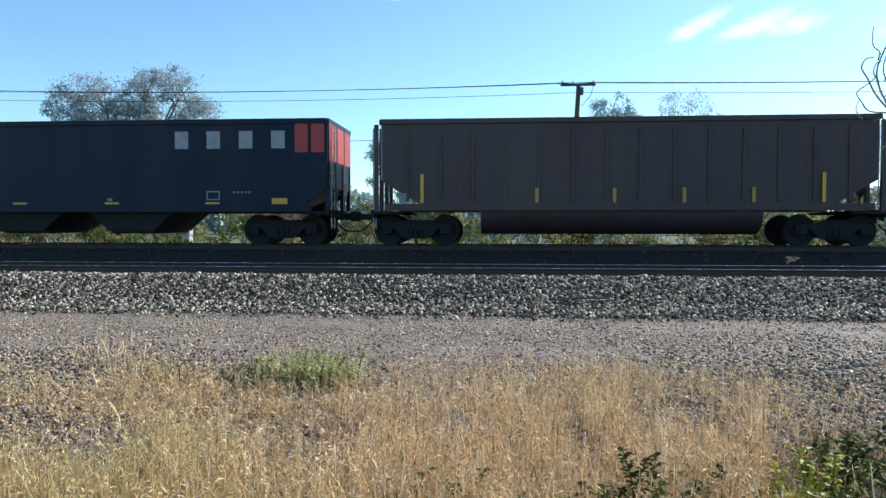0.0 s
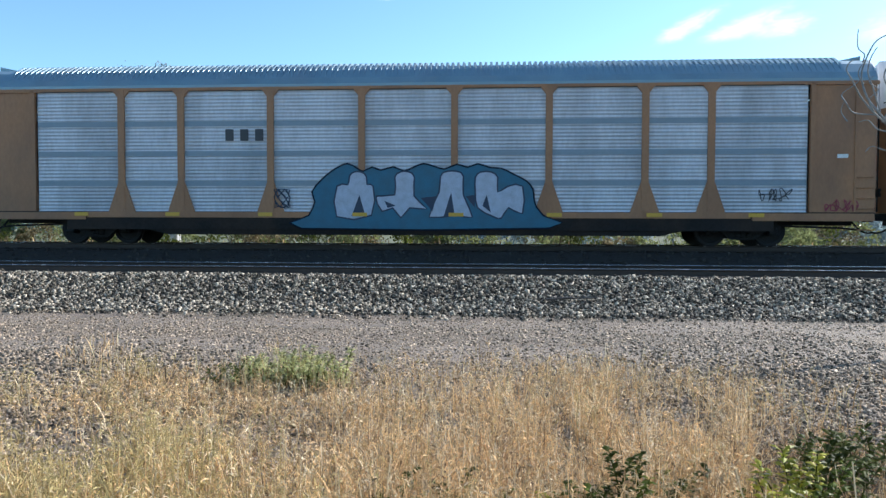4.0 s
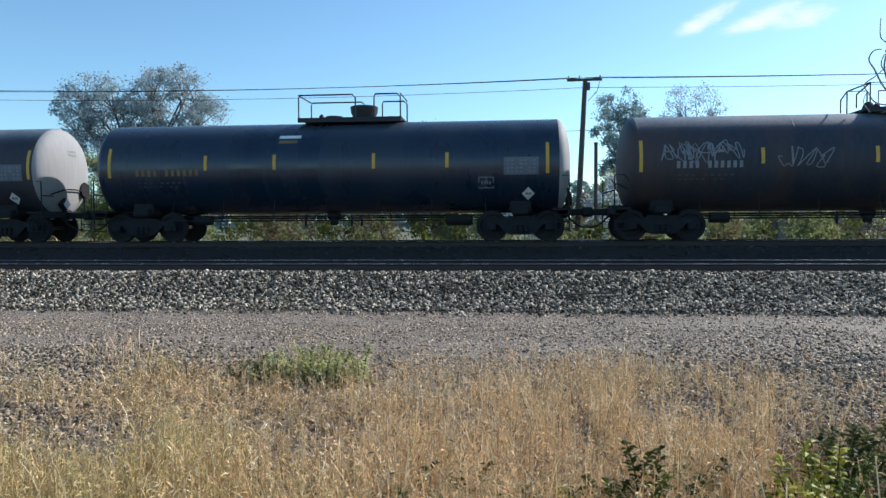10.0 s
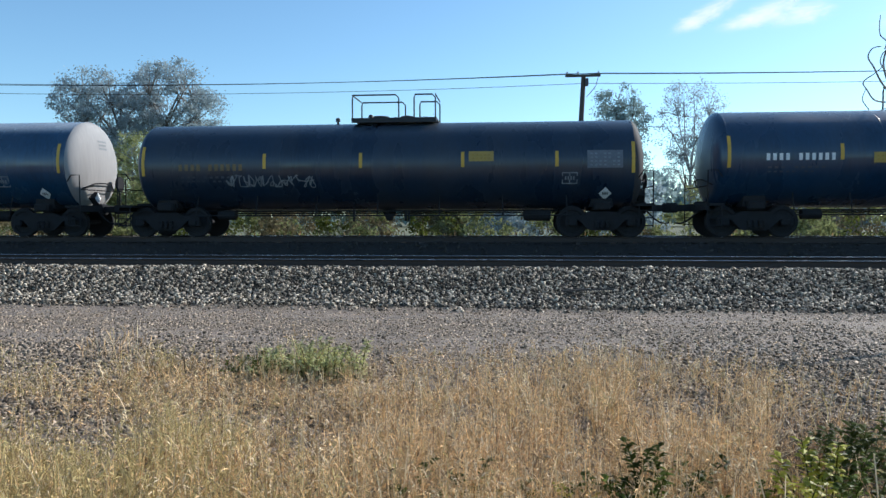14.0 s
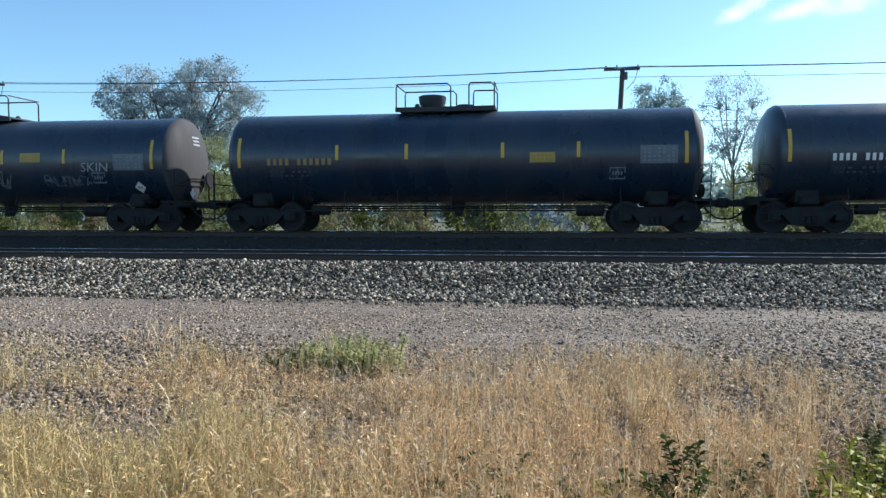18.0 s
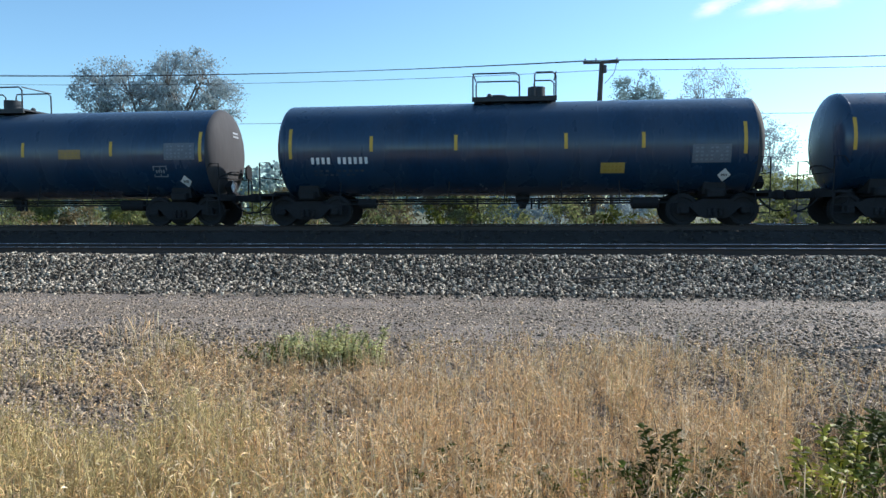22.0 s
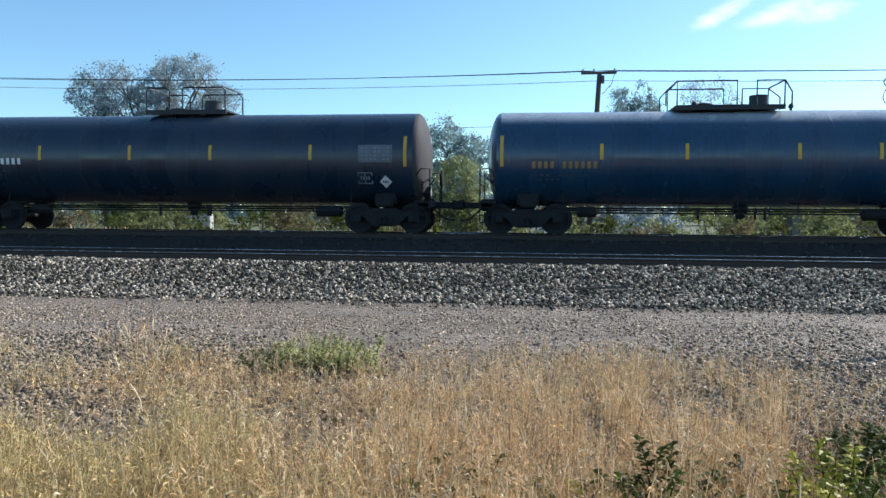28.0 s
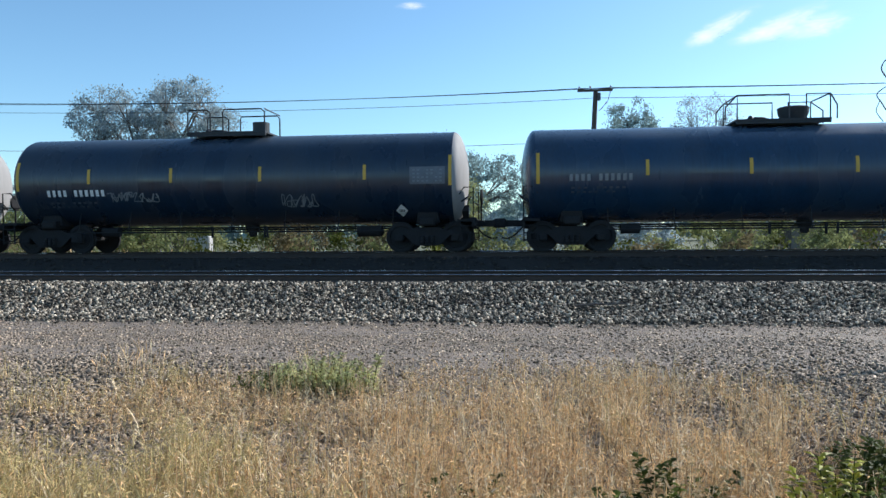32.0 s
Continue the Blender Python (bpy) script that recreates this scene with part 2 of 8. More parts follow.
TALL = (1, 1, 0.12)
M = {
    # tank paints carry a pale top band, part dusty, part painted sky glare
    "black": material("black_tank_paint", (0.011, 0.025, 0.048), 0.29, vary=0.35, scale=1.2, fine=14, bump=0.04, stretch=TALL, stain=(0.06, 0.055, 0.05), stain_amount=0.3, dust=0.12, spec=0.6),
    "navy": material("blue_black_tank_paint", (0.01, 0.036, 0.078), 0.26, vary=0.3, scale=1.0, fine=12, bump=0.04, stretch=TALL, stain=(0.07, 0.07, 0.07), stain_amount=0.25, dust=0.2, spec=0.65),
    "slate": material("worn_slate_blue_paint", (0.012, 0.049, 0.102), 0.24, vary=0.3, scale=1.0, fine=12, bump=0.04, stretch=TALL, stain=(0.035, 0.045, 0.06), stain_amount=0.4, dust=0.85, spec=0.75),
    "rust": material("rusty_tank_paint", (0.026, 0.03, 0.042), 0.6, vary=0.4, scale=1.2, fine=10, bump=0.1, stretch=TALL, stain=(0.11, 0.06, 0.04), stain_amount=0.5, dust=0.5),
    # right-hand tank heads: sunlight on dusty paint is put into both colours
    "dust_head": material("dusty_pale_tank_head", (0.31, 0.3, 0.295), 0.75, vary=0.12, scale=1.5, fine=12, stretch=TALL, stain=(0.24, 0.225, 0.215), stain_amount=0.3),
    "lit_grey_head": material("sunlit_grey_tank_head", (0.066, 0.063, 0.065), 0.75, vary=0.18, scale=1.5, fine=12, stretch=TALL, stain=(0.04, 0.038, 0.037), spec=0.25),
    "hopper_brown": material("brown_hopper_paint", (0.052, 0.032, 0.035), 0.46, vary=0.3, scale=1.0, fine=9, stretch=(1, 1, 0.3), stain=(0.035, 0.031, 0.036), stain_amount=0.5, spec=0.45),
    "hopper_black": material("black_hopper_paint", (0.005, 0.015, 0.034), 0.5, vary=0.35, scale=1.0, fine=10, stretch=TALL, stain=(0.045, 0.04, 0.04), spec=0.2),
    "pale_grey": material("pale_weathered_plate", (0.42, 0.4, 0.39), 0.7, vary=0.25, scale=1.5, fine=12, stretch=TALL, stain=(0.2, 0.13, 0.1)),
    "maroon": material("oxide_red_gondola_paint", (0.056, 0.023, 0.03), 0.5, vary=0.4, scale=1.2, fine=10, stretch=TALL, stain=(0.026, 0.02, 0.026), stain_amount=0.5, spec=0.4),
    "red": material("red_end_paint", (0.38, 0.05, 0.045), 0.55, vary=0.2, stain=(0.2, 0.04, 0.03)),
    "tan": material("yellow_brown_rack_paint", (0.36, 0.178, 0.088), 0.6, vary=0.16, scale=1.3, fine=14, stretch=(1, 1, 0.5), stain=(0.14, 0.075, 0.05), stain_amount=0.5),
    "tan_rusty": material("rust_brown_rack_paint", (0.215, 0.115, 0.065), 0.65, vary=0.2, scale=1.3, fine=14, stretch=(1, 1, 0.5), stain=(0.085, 0.045, 0.03), stain_amount=0.6, spec=0.25),
    "door_yellow": material("yellow_end_door_paint", (0.58, 0.37, 0.15), 0.55, vary=0.25, scale=1.5, fine=10, stretch=TALL, stain=(0.3, 0.17, 0.07), stain_amount=0.4),
    "galv": material("galvanised_rack_panel", (0.6, 0.615, 0.66), 0.5, metal=0.1, vary=0.16, scale=1.6, fine=12, bump=0.08, stretch=(1, 1, 0.3), stain=(0.24, 0.25, 0.27), stain_amount=0.5),
    "galv_smooth": material("smooth_grey_rack_panel", (0.23, 0.285, 0.34), 0.5, metal=0.1, vary=0.1, scale=1.0, fine=20, bump=0.04, stretch=(1, 1, 0.8), stain=(0.2, 0.23, 0.26), stain_amount=0.5),
    "bright_panel": material("bare_bright_panel", (0.58, 0.6, 0.62), 0.4, metal=0.2, vary=0.12, scale=2),
    "roof": material("corrugated_rack_roof", (0.21, 0.305, 0.365), 0.4, metal=0.35, vary=0.15, scale=1.5, bump=0.05, stain=(0.26, 0.28, 0.3)),
    "white": material("white_marking_paint", (0.75, 0.75, 0.74), 0.6, vary=0.12, scale=6),
    "dim_white": material("faded_white_marking", (0.22, 0.235, 0.25), 0.65, vary=0.35, scale=7),
    "dim_tan": material("faded_tan_marking", (0.2, 0.135, 0.06), 0.65, vary=0.35, scale=7),
    "faint_tan": material("worn_tan_marking", (0.085, 0.07, 0.05), 0.65, vary=0.4, scale=7),
    "g_rose": material("dusty_rose_spray_paint", (0.3, 0.07, 0.09), 0.55, vary=0.3, scale=3),
    "orange_mark": material("faded_orange_marking", (0.3, 0.19, 0.07), 0.6, vary=0.25, scale=7),
    "yellow": material("yellow_reflective_sheet", (0.62, 0.37, 0.045), 0.5, vary=0.15, scale=5),
    "panel_yellow": material("dull_yellow_panel", (0.4, 0.27, 0.06), 0.55, vary=0.2, scale=5),
    "panel_grey": material("grey_stencil_panel", (0.13, 0.145, 0.17), 0.6, vary=0.25, scale=8),
    "dark": material("dark_undergear_iron", (0.028, 0.0285, 0.031), 0.85, vary=0.35, scale=4, fine=25, stain=(0.026, 0.022, 0.018), spec=0.1),
    "brown_sill": material("brown_black_sill", (0.05, 0.038, 0.03), 0.7, vary=0.35, scale=2, fine=20, stain=(0.09, 0.06, 0.04)),
    "wheel": material("wheel_steel", (0.03, 0.03, 0.032), 0.8, metal=0.0, vary=0.25, scale=6, spec=0.12),
    "rail_top": material("polished_rail_head", (0.62, 0.6, 0.58), 0.22, metal=1.0, vary=0.08, scale=3, bump=0.0),
    "rail": material("rusty_rail_web", (0.05, 0.036, 0.03), 0.8, vary=0.3, scale=4, fine=30),
    "tie": material("creosoted_tie", (0.03, 0.023, 0.018), 0.95, vary=0.4, scale=3, fine=18, stretch=(1, 0.15, 1), per_object=0.3, spec=0.1),
    "stone": material("ballast_stone", (0.37, 0.318, 0.246), 0.78, vary=0.25, scale=30, fine=120, bump=0.2, island=0.9, island_power=2.4, spec=0.2),
    "road_stone": material("road_gravel_stone", (0.37, 0.287, 0.205), 0.72, vary=0.25, scale=30, fine=120, bump=0.1, island=0.7, island_power=1.3, spec=0.3),
    "brown_stone": material("dull_brown_gravel_stone", (0.25, 0.2, 0.147), 0.9, vary=0.25, scale=30, fine=120, bump=0.1, island=0.7, island_power=1.3, spec=0.15),
    # near-black colours of the track bed and its stones
    "bed_stone": material("dark_ballast_stone", (0.05, 0.043, 0.037), 0.9, vary=0.25, scale=30, fine=120, bump=0.1, island=0.25, spec=0.15),
    "dark_bed": material("dark_ballast_bed", (0.042, 0.037, 0.033), 0.95, vary=0.5, scale=9, fine=30, bump=1.0, stain=(0.048, 0.041, 0.036), spec=0.1),
    # distance haze is put into the blue-grey of these three leaf colours
    "leaf_pale": material("hazy_pale_leaf", (0.37, 0.45, 0.49), 0.8, vary=0.15, island=0.15, bump=0, soft_light=0.6, spec=0.03),
    "leaf_grey": material("hazy_grey_leaf", (0.355, 0.42, 0.44), 0.8, vary=0.12, island=0.12, bump=0, soft_light=0.5, spec=0.03),
    "leaf_hazed": material("hazy_dull_leaf", (0.26, 0.35, 0.35), 0.8, vary=0.15, island=0.25, bump=0, soft_light=0.55, spec=0.03),
    "leaf_green": material("fresh_green_leaf", (0.215, 0.235, 0.1), 0.75, vary=0.2, island=0.35, bump=0, soft_light=0.5, spec=0.04),
    "leaf_dark": material("dark_green_leaf", (0.085, 0.1, 0.022), 0.5, vary=0.2, island=0.45, bump=0, soft_light=0.45, spec=0.05),
    "leaf_sage": material("sage_green_leaf", (0.46, 0.45, 0.21), 0.6, vary=0.2, island=0.45, bump=0, soft_light=0.4, spec=0.15),
    "leaf_lime": material("lime_green_leaf", (0.5, 0.47, 0.07), 0.5, vary=0.2, island=0.35, bump=0, soft_light=0.45, spec=0.15),
    "leaf_brown": material("brownish_leaf", (0.2, 0.165, 0.09), 0.8, vary=0.2, island=0.4, bump=0, soft_light=0.4, spec=0.04),
    "bark": material("grey_bark", (0.16, 0.14, 0.12), 0.9, vary=0.4, scale=6, fine=40, bump=0.5, stretch=(1, 1, 0.3)),
    "twig": material("pale_bare_twig", (0.23, 0.23, 0.225), 0.8, vary=0.25, scale=6),
    "pole": material("weathered_pole_wood", (0.09, 0.075, 0.065), 0.85, vary=0.35, scale=5, fine=40, stretch=(1, 1, 0.1)),
    "wire": material("dull_wire", (0.09, 0.09, 0.1), 0.5, metal=0.5, vary=0.1),
    "straw": material("dry_straw", (0.73, 0.51, 0.265), 0.75, vary=0.15, scale=0.8, fine=3, bump=0, island=0.45, soft_light=0.2, spec=0.1),
    "straw_pale": material("bleached_straw", (0.8, 0.66, 0.44), 0.75, vary=0.15, scale=1, bump=0, island=0.45, soft_light=0.2, spec=0.1),
    "straw_green": material("greenish_straw", (0.53, 0.42, 0.195), 0.8, vary=0.15, scale=1, bump=0, island=0.4, soft_light=0.2, spec=0.08),
    "litter": material("dead_grass_litter", (0.25, 0.182, 0.118), 0.85, vary=0.2, scale=1, bump=0, island=0.5, soft_light=0.1, spec=0.1),
    "leaf_weed": material("weed_green_leaf", (0.17, 0.21, 0.04), 0.5, vary=0.2, island=0.4, bump=0, soft_light=0.45, spec=0.05),
    "rack_sill": material("blackened_rack_sill", (0.02, 0.018, 0.018), 0.7, vary=0.4, scale=1.5, fine=14, stain=(0.07, 0.045, 0.03), stain_amount=0.35, spec=0.15),
    "g_gold": material("mustard_spray_paint", (0.45, 0.33, 0.05), 0.6, vary=0.2, scale=4),
    "g_deep": material("deep_blue_black_paint", (0.008, 0.014, 0.028), 0.5, vary=0.3, scale=3, spec=0.12),
    "g_lilac": material("pale_lilac_spray_paint", (0.42, 0.46, 0.56), 0.6, vary=0.25, scale=5),
    "faint_mark": material("faint_small_stencil", (0.06, 0.07, 0.085), 0.65, vary=0.3, scale=7),
    "panel_line": material("faint_panel_line", (0.2, 0.215, 0.24), 0.65, vary=0.3, scale=7),
    "panel_amber": material("faint_amber_line", (0.36, 0.23, 0.035), 0.6, vary=0.3, scale=7),
    "fitting": material("grey_black_top_fitting", (0.028, 0.033, 0.04), 0.6, vary=0.3, scale=4, fine=20, spec=0.4),
    "g_slate": material("dull_slate_spray_paint", (0.1, 0.15, 0.2), 0.65, vary=0.3, scale=4),
    "g_chalk": material("chalky_grey_spray_paint", (0.3, 0.32, 0.34), 0.7, vary=0.35, scale=5),
    "galv_dull": material("dull_blue_grey_rack_panel", (0.41, 0.455, 0.52), 0.5, metal=0.1, vary=0.16, scale=1.6, fine=12, bump=0.08, stretch=(1, 1, 0.3), stain=(0.2, 0.23, 0.26), stain_amount=0.5),
    "leaf_willow": material("pale_yellow_green_leaf", (0.31, 0.335, 0.16), 0.75, vary=0.2, island=0.25, bump=0, soft_light=0.55, spec=0.04),
    "straw_brown": material("brown_straw", (0.57, 0.37, 0.19), 0.8, vary=0.2, scale=1, bump=0, island=0.5, soft_light=0.2, spec=0.1),
    "concrete": material("pale_concrete", (0.45, 0.44, 0.425), 0.8, vary=0.15, scale=4),
    "shed_roof": material("grey_sheet_roof", (0.36, 0.37, 0.39), 0.5, metal=0.3, vary=0.15, scale=2),
    "shed_wall": material("dull_shed_wall", (0.2, 0.18, 0.16), 0.8, vary=0.2, scale=2),
    "g_blue": material("sky_blue_spray_paint", (0.05, 0.33, 0.5), 0.5, vary=0.3, scale=3),
    "g_navy": material("navy_spray_paint", (0.012, 0.03, 0.07), 0.5, vary=0.2, scale=3),
    "g_teal": material("deep_teal_spray_paint", (0.02, 0.12, 0.2), 0.5, vary=0.25, scale=3),
    "g_pink": material("salmon_spray_paint", (0.36, 0.15, 0.135), 0.5, vary=0.25, scale=3),
    "g_red": material("dark_red_spray_paint", (0.28, 0.035, 0.06), 0.5, vary=0.25, scale=3),
    "g_white": material("white_spray_paint", (0.62, 0.6, 0.62), 0.55, vary=0.2, scale=4),
    "g_grey": material("thin_grey_spray_paint", (0.2, 0.21, 0.22), 0.6, vary=0.3, scale=4),
    "g_cyan": material("pale_blue_spray_paint", (0.2, 0.35, 0.45), 0.55, vary=0.25, scale=4),
    "graphite": material("dark_graphite_panel_paint", (0.04, 0.043, 0.052), 0.5, vary=0.25, scale=1.5),
    "slate_panel": material("mid_grey_panel_paint", (0.085, 0.1, 0.13), 0.5, vary=0.2, scale=1.5),
}


# ---- mesh tools ----
class Geo:
    """Collects vertices and faces of one mesh."""

    def __init__(self):
        self.v, self.f = [], []

    def add(self, verts, faces):
        k = len(self.v)
        self.v += [tuple(p) for p in verts]
        self.f += [tuple(i + k for i in f) for f in faces]
        return self

    def box(self, x, y, z, sx, sy, sz, c=0.0):
        """A box round (x, y, z); c chamfers its upright and lengthwise edges."""
        a, b, h = sx / 2, sy / 2, sz / 2
        if c <= 0:
            vs = [(x + i * a, y + j * b, z + k * h) for k in (-1, 1) for i, j in ((-1, -1), (1, -1), (1, 1), (-1, 1))]
            return self.add(vs, [(3, 2, 1, 0), (4, 5, 6, 7), (0, 1, 5, 4), (1, 2, 6, 5), (2, 3, 7, 6), (3, 0, 4, 7)])
        ring = [(-a + c, -b), (a - c, -b), (a, -b + c), (a, b - c), (a - c, b), (-a + c, b), (-a, b - c), (-a, -b + c)]
        vs = []
        for zz, s in ((-h, 1 - c / max(a, b)), (-h + c, 1), (h - c, 1), (h, 1 - c / max(a, b))):
            vs += [(x + p * s, y + q * s, z + zz) for p, q in ring]
        fs = [tuple(range(7, -1, -1)), tuple(range(24, 32))]
        for r in range(3):
            fs += [(r * 8 + i, r * 8 + (i + 1) % 8, r * 8 + 8 + (i + 1) % 8, r * 8 + 8 + i) for i in range(8)]
        return self.add(vs, fs)

    def tube(self, pts, r, n=6, r1=None, caps=True):
        """A round bar along points, tapering from r to r1."""
        pts = [Vector(p) for p in pts]
        r1 = r if r1 is None else r1
        vs, side = [], None
        for i, p in enumerate(pts):
            d = (pts[min(i + 1, len(pts) - 1)] - pts[max(i - 1, 0)]).normalized()
            if side is None:
                side = d.orthogonal().normalized()
            side = (side - d * side.dot(d))
            side = side.normalized() if side.length > 1e-5 else d.orthogonal().normalized()
            up = d.cross(side)
            rr = r + (r1 - r) * i / max(1, len(pts) - 1)
            vs += [p + (side * math.cos(2 * math.pi * k / n) + up * math.sin(2 * math.pi * k / n)) * rr for k in range(n)]
        fs = [(i * n + k, i * n + (k + 1) % n, (i + 1) * n + (k + 1) % n, (i + 1) * n + k) for i in range(len(pts) - 1) for k in range(n)]
        if caps:
            fs += [tuple(range(n - 1, -1, -1)), tuple(range((len(pts) - 1) * n, len(pts) * n))]
        return self.add(vs, fs)

    def lathe(self, profile, axis="x", centre=(0, 0, 0), n=24):
        """Turns (along, radius) pairs round an axis."""
        vs, fs = [], []
        for a, r in profile:
            for k in range(n):
                u, w = r * math.cos(2 * math.pi * k / n), r * math.sin(2 * math.pi * k / n)
                p = {"x": (a, u, w), "y": (u, a, -w), "z": (u, w, a)}[axis]
                vs.append((p[0] + centre[0], p[1] + centre[1], p[2] + centre[2]))
        for i in range(len(profile) - 1):
            fs += [(i * n + k, i * n + (k + 1) % n, (i + 1) * n + (k + 1) % n, (i + 1) * n + k) for k in range(n)]
        fs += [tuple(range(n - 1, -1, -1)), tuple(range((len(profile) - 1) * n, len(profile) * n))]
        return self.add(vs, fs)

    def prism(self, outline, y0, y1):
        """An (x, z) outline carried from y0 to y1."""
        n = len(outline)
        vs = [(x, y0, z) for x, z in outline] + [(x, y1, z) for x, z in outline]
        fs = [tuple(range(n)), tuple(range(2 * n - 1, n - 1, -1))] + [(i, i + n, (i + 1) % n + n, (i + 1) % n) for i in range(n)]
        return self.add(vs, fs)


def mesh_of(name, geo, mat, smooth=False):
    me = bpy.data.meshes.new(name)
    me.from_pydata(geo.v, [], geo.f)
    me.materials.append(mat)
    if smooth:
        me.shade_smooth()
        me.set_sharp_from_angle(angle=radians(38))
    me.update()
    return me


def part(name, geo, mat, parent=None, label="", smooth=False, at=None):
    """One mesh object, under a thing or a part where a parent is given."""
    ob = new(name, geo if isinstance(geo, bpy.types.Mesh) else mesh_of(name, geo, mat, smooth))
    ob.parent = parent
    if at is not None:
        ob.matrix_basis = at
    if name in ("small_marking", "panel_print"):
        return tagged(ob, label or "row of small painted bars", kind="stuff")
    return tagged(ob, label) if label else ob


def thing(name, at, label, category, group="", kind=""):
    ob = new(name)
    ob.empty_display_size = 0.3
    ob.matrix_basis = at
    return tagged(ob, label, category, group, kind)


def array_mesh(name, verts, faces, mat):
    """A mesh from numpy arrays, all faces with the same number of corners."""
    me = bpy.data.meshes.new(name)
    n, c = faces.shape
    me.vertices.add(len(verts))
    me.vertices.foreach_set("co", np.ascontiguousarray(verts, dtype=np.float32).ravel())
    me.loops.add(n * c)
    me.loops.foreach_set("vertex_index", np.ascontiguousarray(faces, dtype=np.int32).ravel())
    me.polygons.add(n)
    me.polygons.foreach_set("loop_start", np.arange(0, n * c, c, dtype=np.int32))
    me.materials.append(mat)
    me.update(calc_edges=True)
    me.validate()
    return me


# ---- ground, roadbed and tracks ----
def on_line(s, y=RAIL_Y, z=RAIL_Z):
    """The pose of a thing s metres along the line."""
    c = math.cos(math.atan(TURN))
    return pose(s * c, y + s * c * TURN, z, 0, 0, TURN_DEG)


def ground_height(x, y):
    """Road at 0, near bank, trough between the tracks, far bank and the lower land behind."""
    prof = ((-400, 0.0), (11.9, 0.0), (12.4, 0.06), (13.2, 0.11), (14.7, 0.49), (17.9, 0.49), (18.6, 0.38), (19.4, 0.42), (20.9, 0.81),
            (24.3, 0.81), (26.2, 0.05), (28, -0.1), (3000, -0.1))
    q = y - TURN * max(-650, min(650, x)) * max(0, min(1, (y - 9) / 3))
    for (a, h), (b, k) in zip(prof, prof[1:]):
        if a <= q <= b:
            z = h + (k - h) * (q - a) / (b - a)
            return z + (0.022 * noise.noise((x * 0.7, y * 0.7, 0)) if abs(x) < 45 and -4 < y < 30 else 0)
    return 0.0


def road_material():
    """Packed gravel with pale wheel tracks, dusty tan and dark coarse patches."""
    m = material("gravel_road", (0.335, 0.256, 0.18), 0.78, vary=0.3, scale=1.3, fine=55, bump=1.0, stain=(0.46, 0.355, 0.27), stain_amount=0.6)
    N, L = m.node_tree.nodes, m.node_tree.links
    b = N["Principled BSDF"]
    old = b.inputs["Base Color"].links[0].from_socket
    co = N.new("ShaderNodeTexCoord")
    vo = N.new("ShaderNodeTexVoronoi")
    vo.inputs["Scale"].default_value = 36
    L.new(co.outputs["Object"], vo.inputs["Vector"])
    r = N.new("ShaderNodeMapRange")
    r.inputs["From Min"].default_value, r.inputs["From Max"].default_value = 0.0, 0.5
    r.inputs["To Min"].default_value, r.inputs["To Max"].default_value = 1.25, 0.3
    L.new(vo.outputs["Distance"], r.inputs["Value"])
    mu = N.new("ShaderNodeMixRGB")
    mu.blend_type, mu.inputs[0].default_value = "MULTIPLY", 0.8
    L.new(old, mu.inputs[1])
    L.new(r.outputs[0], mu.inputs[2])
    mp = N.new("ShaderNodeMapping")
    mp.inputs["Scale"].default_value = (0.5, 1.7, 1)
    L.new(co.outputs["Object"], mp.inputs["Vector"])
    no = N.new("ShaderNodeTexNoise")
    no.inputs["Scale"].default_value, no.inputs["Detail"].default_value, no.inputs["Roughness"].default_value = 2.2, 8, 0.75
    L.new(mp.outputs[0], no.inputs["Vector"])
    r2 = N.new("ShaderNodeMapRange")
    r2.inputs["From Min"].default_value, r2.inputs["From Max"].default_value = 0.35, 0.65
    r2.inputs["To Min"].default_value, r2.inputs["To Max"].default_value = 0.62, 1.28
    L.new(no.outputs[0], r2.inputs["Value"])
    m2 = N.new("ShaderNodeMixRGB")
    m2.blend_type, m2.inputs[0].default_value = "MULTIPLY", 0.9
    L.new(mu.outputs[0], m2.inputs[1])
    L.new(r2.outputs[0], m2.inputs[2])
    # two pale, packed wheel tracks along the road
    xyz, wob, nn = N.new("ShaderNodeSeparateXYZ"), N.new("ShaderNodeMath"), N.new("ShaderNodeTexNoise")
    L.new(co.outputs["Object"], xyz.inputs[0])
    nn.inputs["Scale"].default_value, nn.inputs["Detail"].default_value = 0.5, 4
    L.new(co.outputs["Object"], nn.inputs["Vector"])
    wob.operation = "MULTIPLY_ADD"
    wob.inputs[1].default_value = 0.9
    L.new(nn.outputs[0], wob.inputs[0])
    L.new(xyz.outputs["Y"], wob.inputs[2])
    ramp = N.new("ShaderNodeValToRGB")
    span = N.new("ShaderNodeMapRange")
    span.inputs["From Min"].default_value, span.inputs["From Max"].default_value = 8.0, 13.0
    L.new(wob.outputs[0], span.inputs["Value"])
    L.new(span.outputs[0], ramp.inputs[0])
    e = ramp.color_ramp.elements
    e[0].position, e[0].color = 0.12, (0, 0, 0, 1)
    e[1].position, e[1].color = 0.26, (1, 1, 1, 1)
    for pos, val in ((0.36, 0.9), (0.46, 0.15), (0.6, 0.2), (0.7, 0.9), (0.8, 0.8), (0.92, 0.1)):
        e.new(pos).color = (val, val, val, 1)
    m3 = N.new("ShaderNodeMixRGB")
    m3.inputs[2].default_value = (0.4, 0.335, 0.275, 1)
    half = N.new("ShaderNodeMath")
    half.operation = "MULTIPLY"
    half.inputs[1].default_value = 0.22
    L.new(ramp.outputs[0], half.inputs[0])
    L.new(half.outputs[0], m3.inputs[0])
    L.new(m2.outputs[0], m3.inputs[1])
    L.new(m3.outputs[0], b.inputs["Base Color"])
    return m


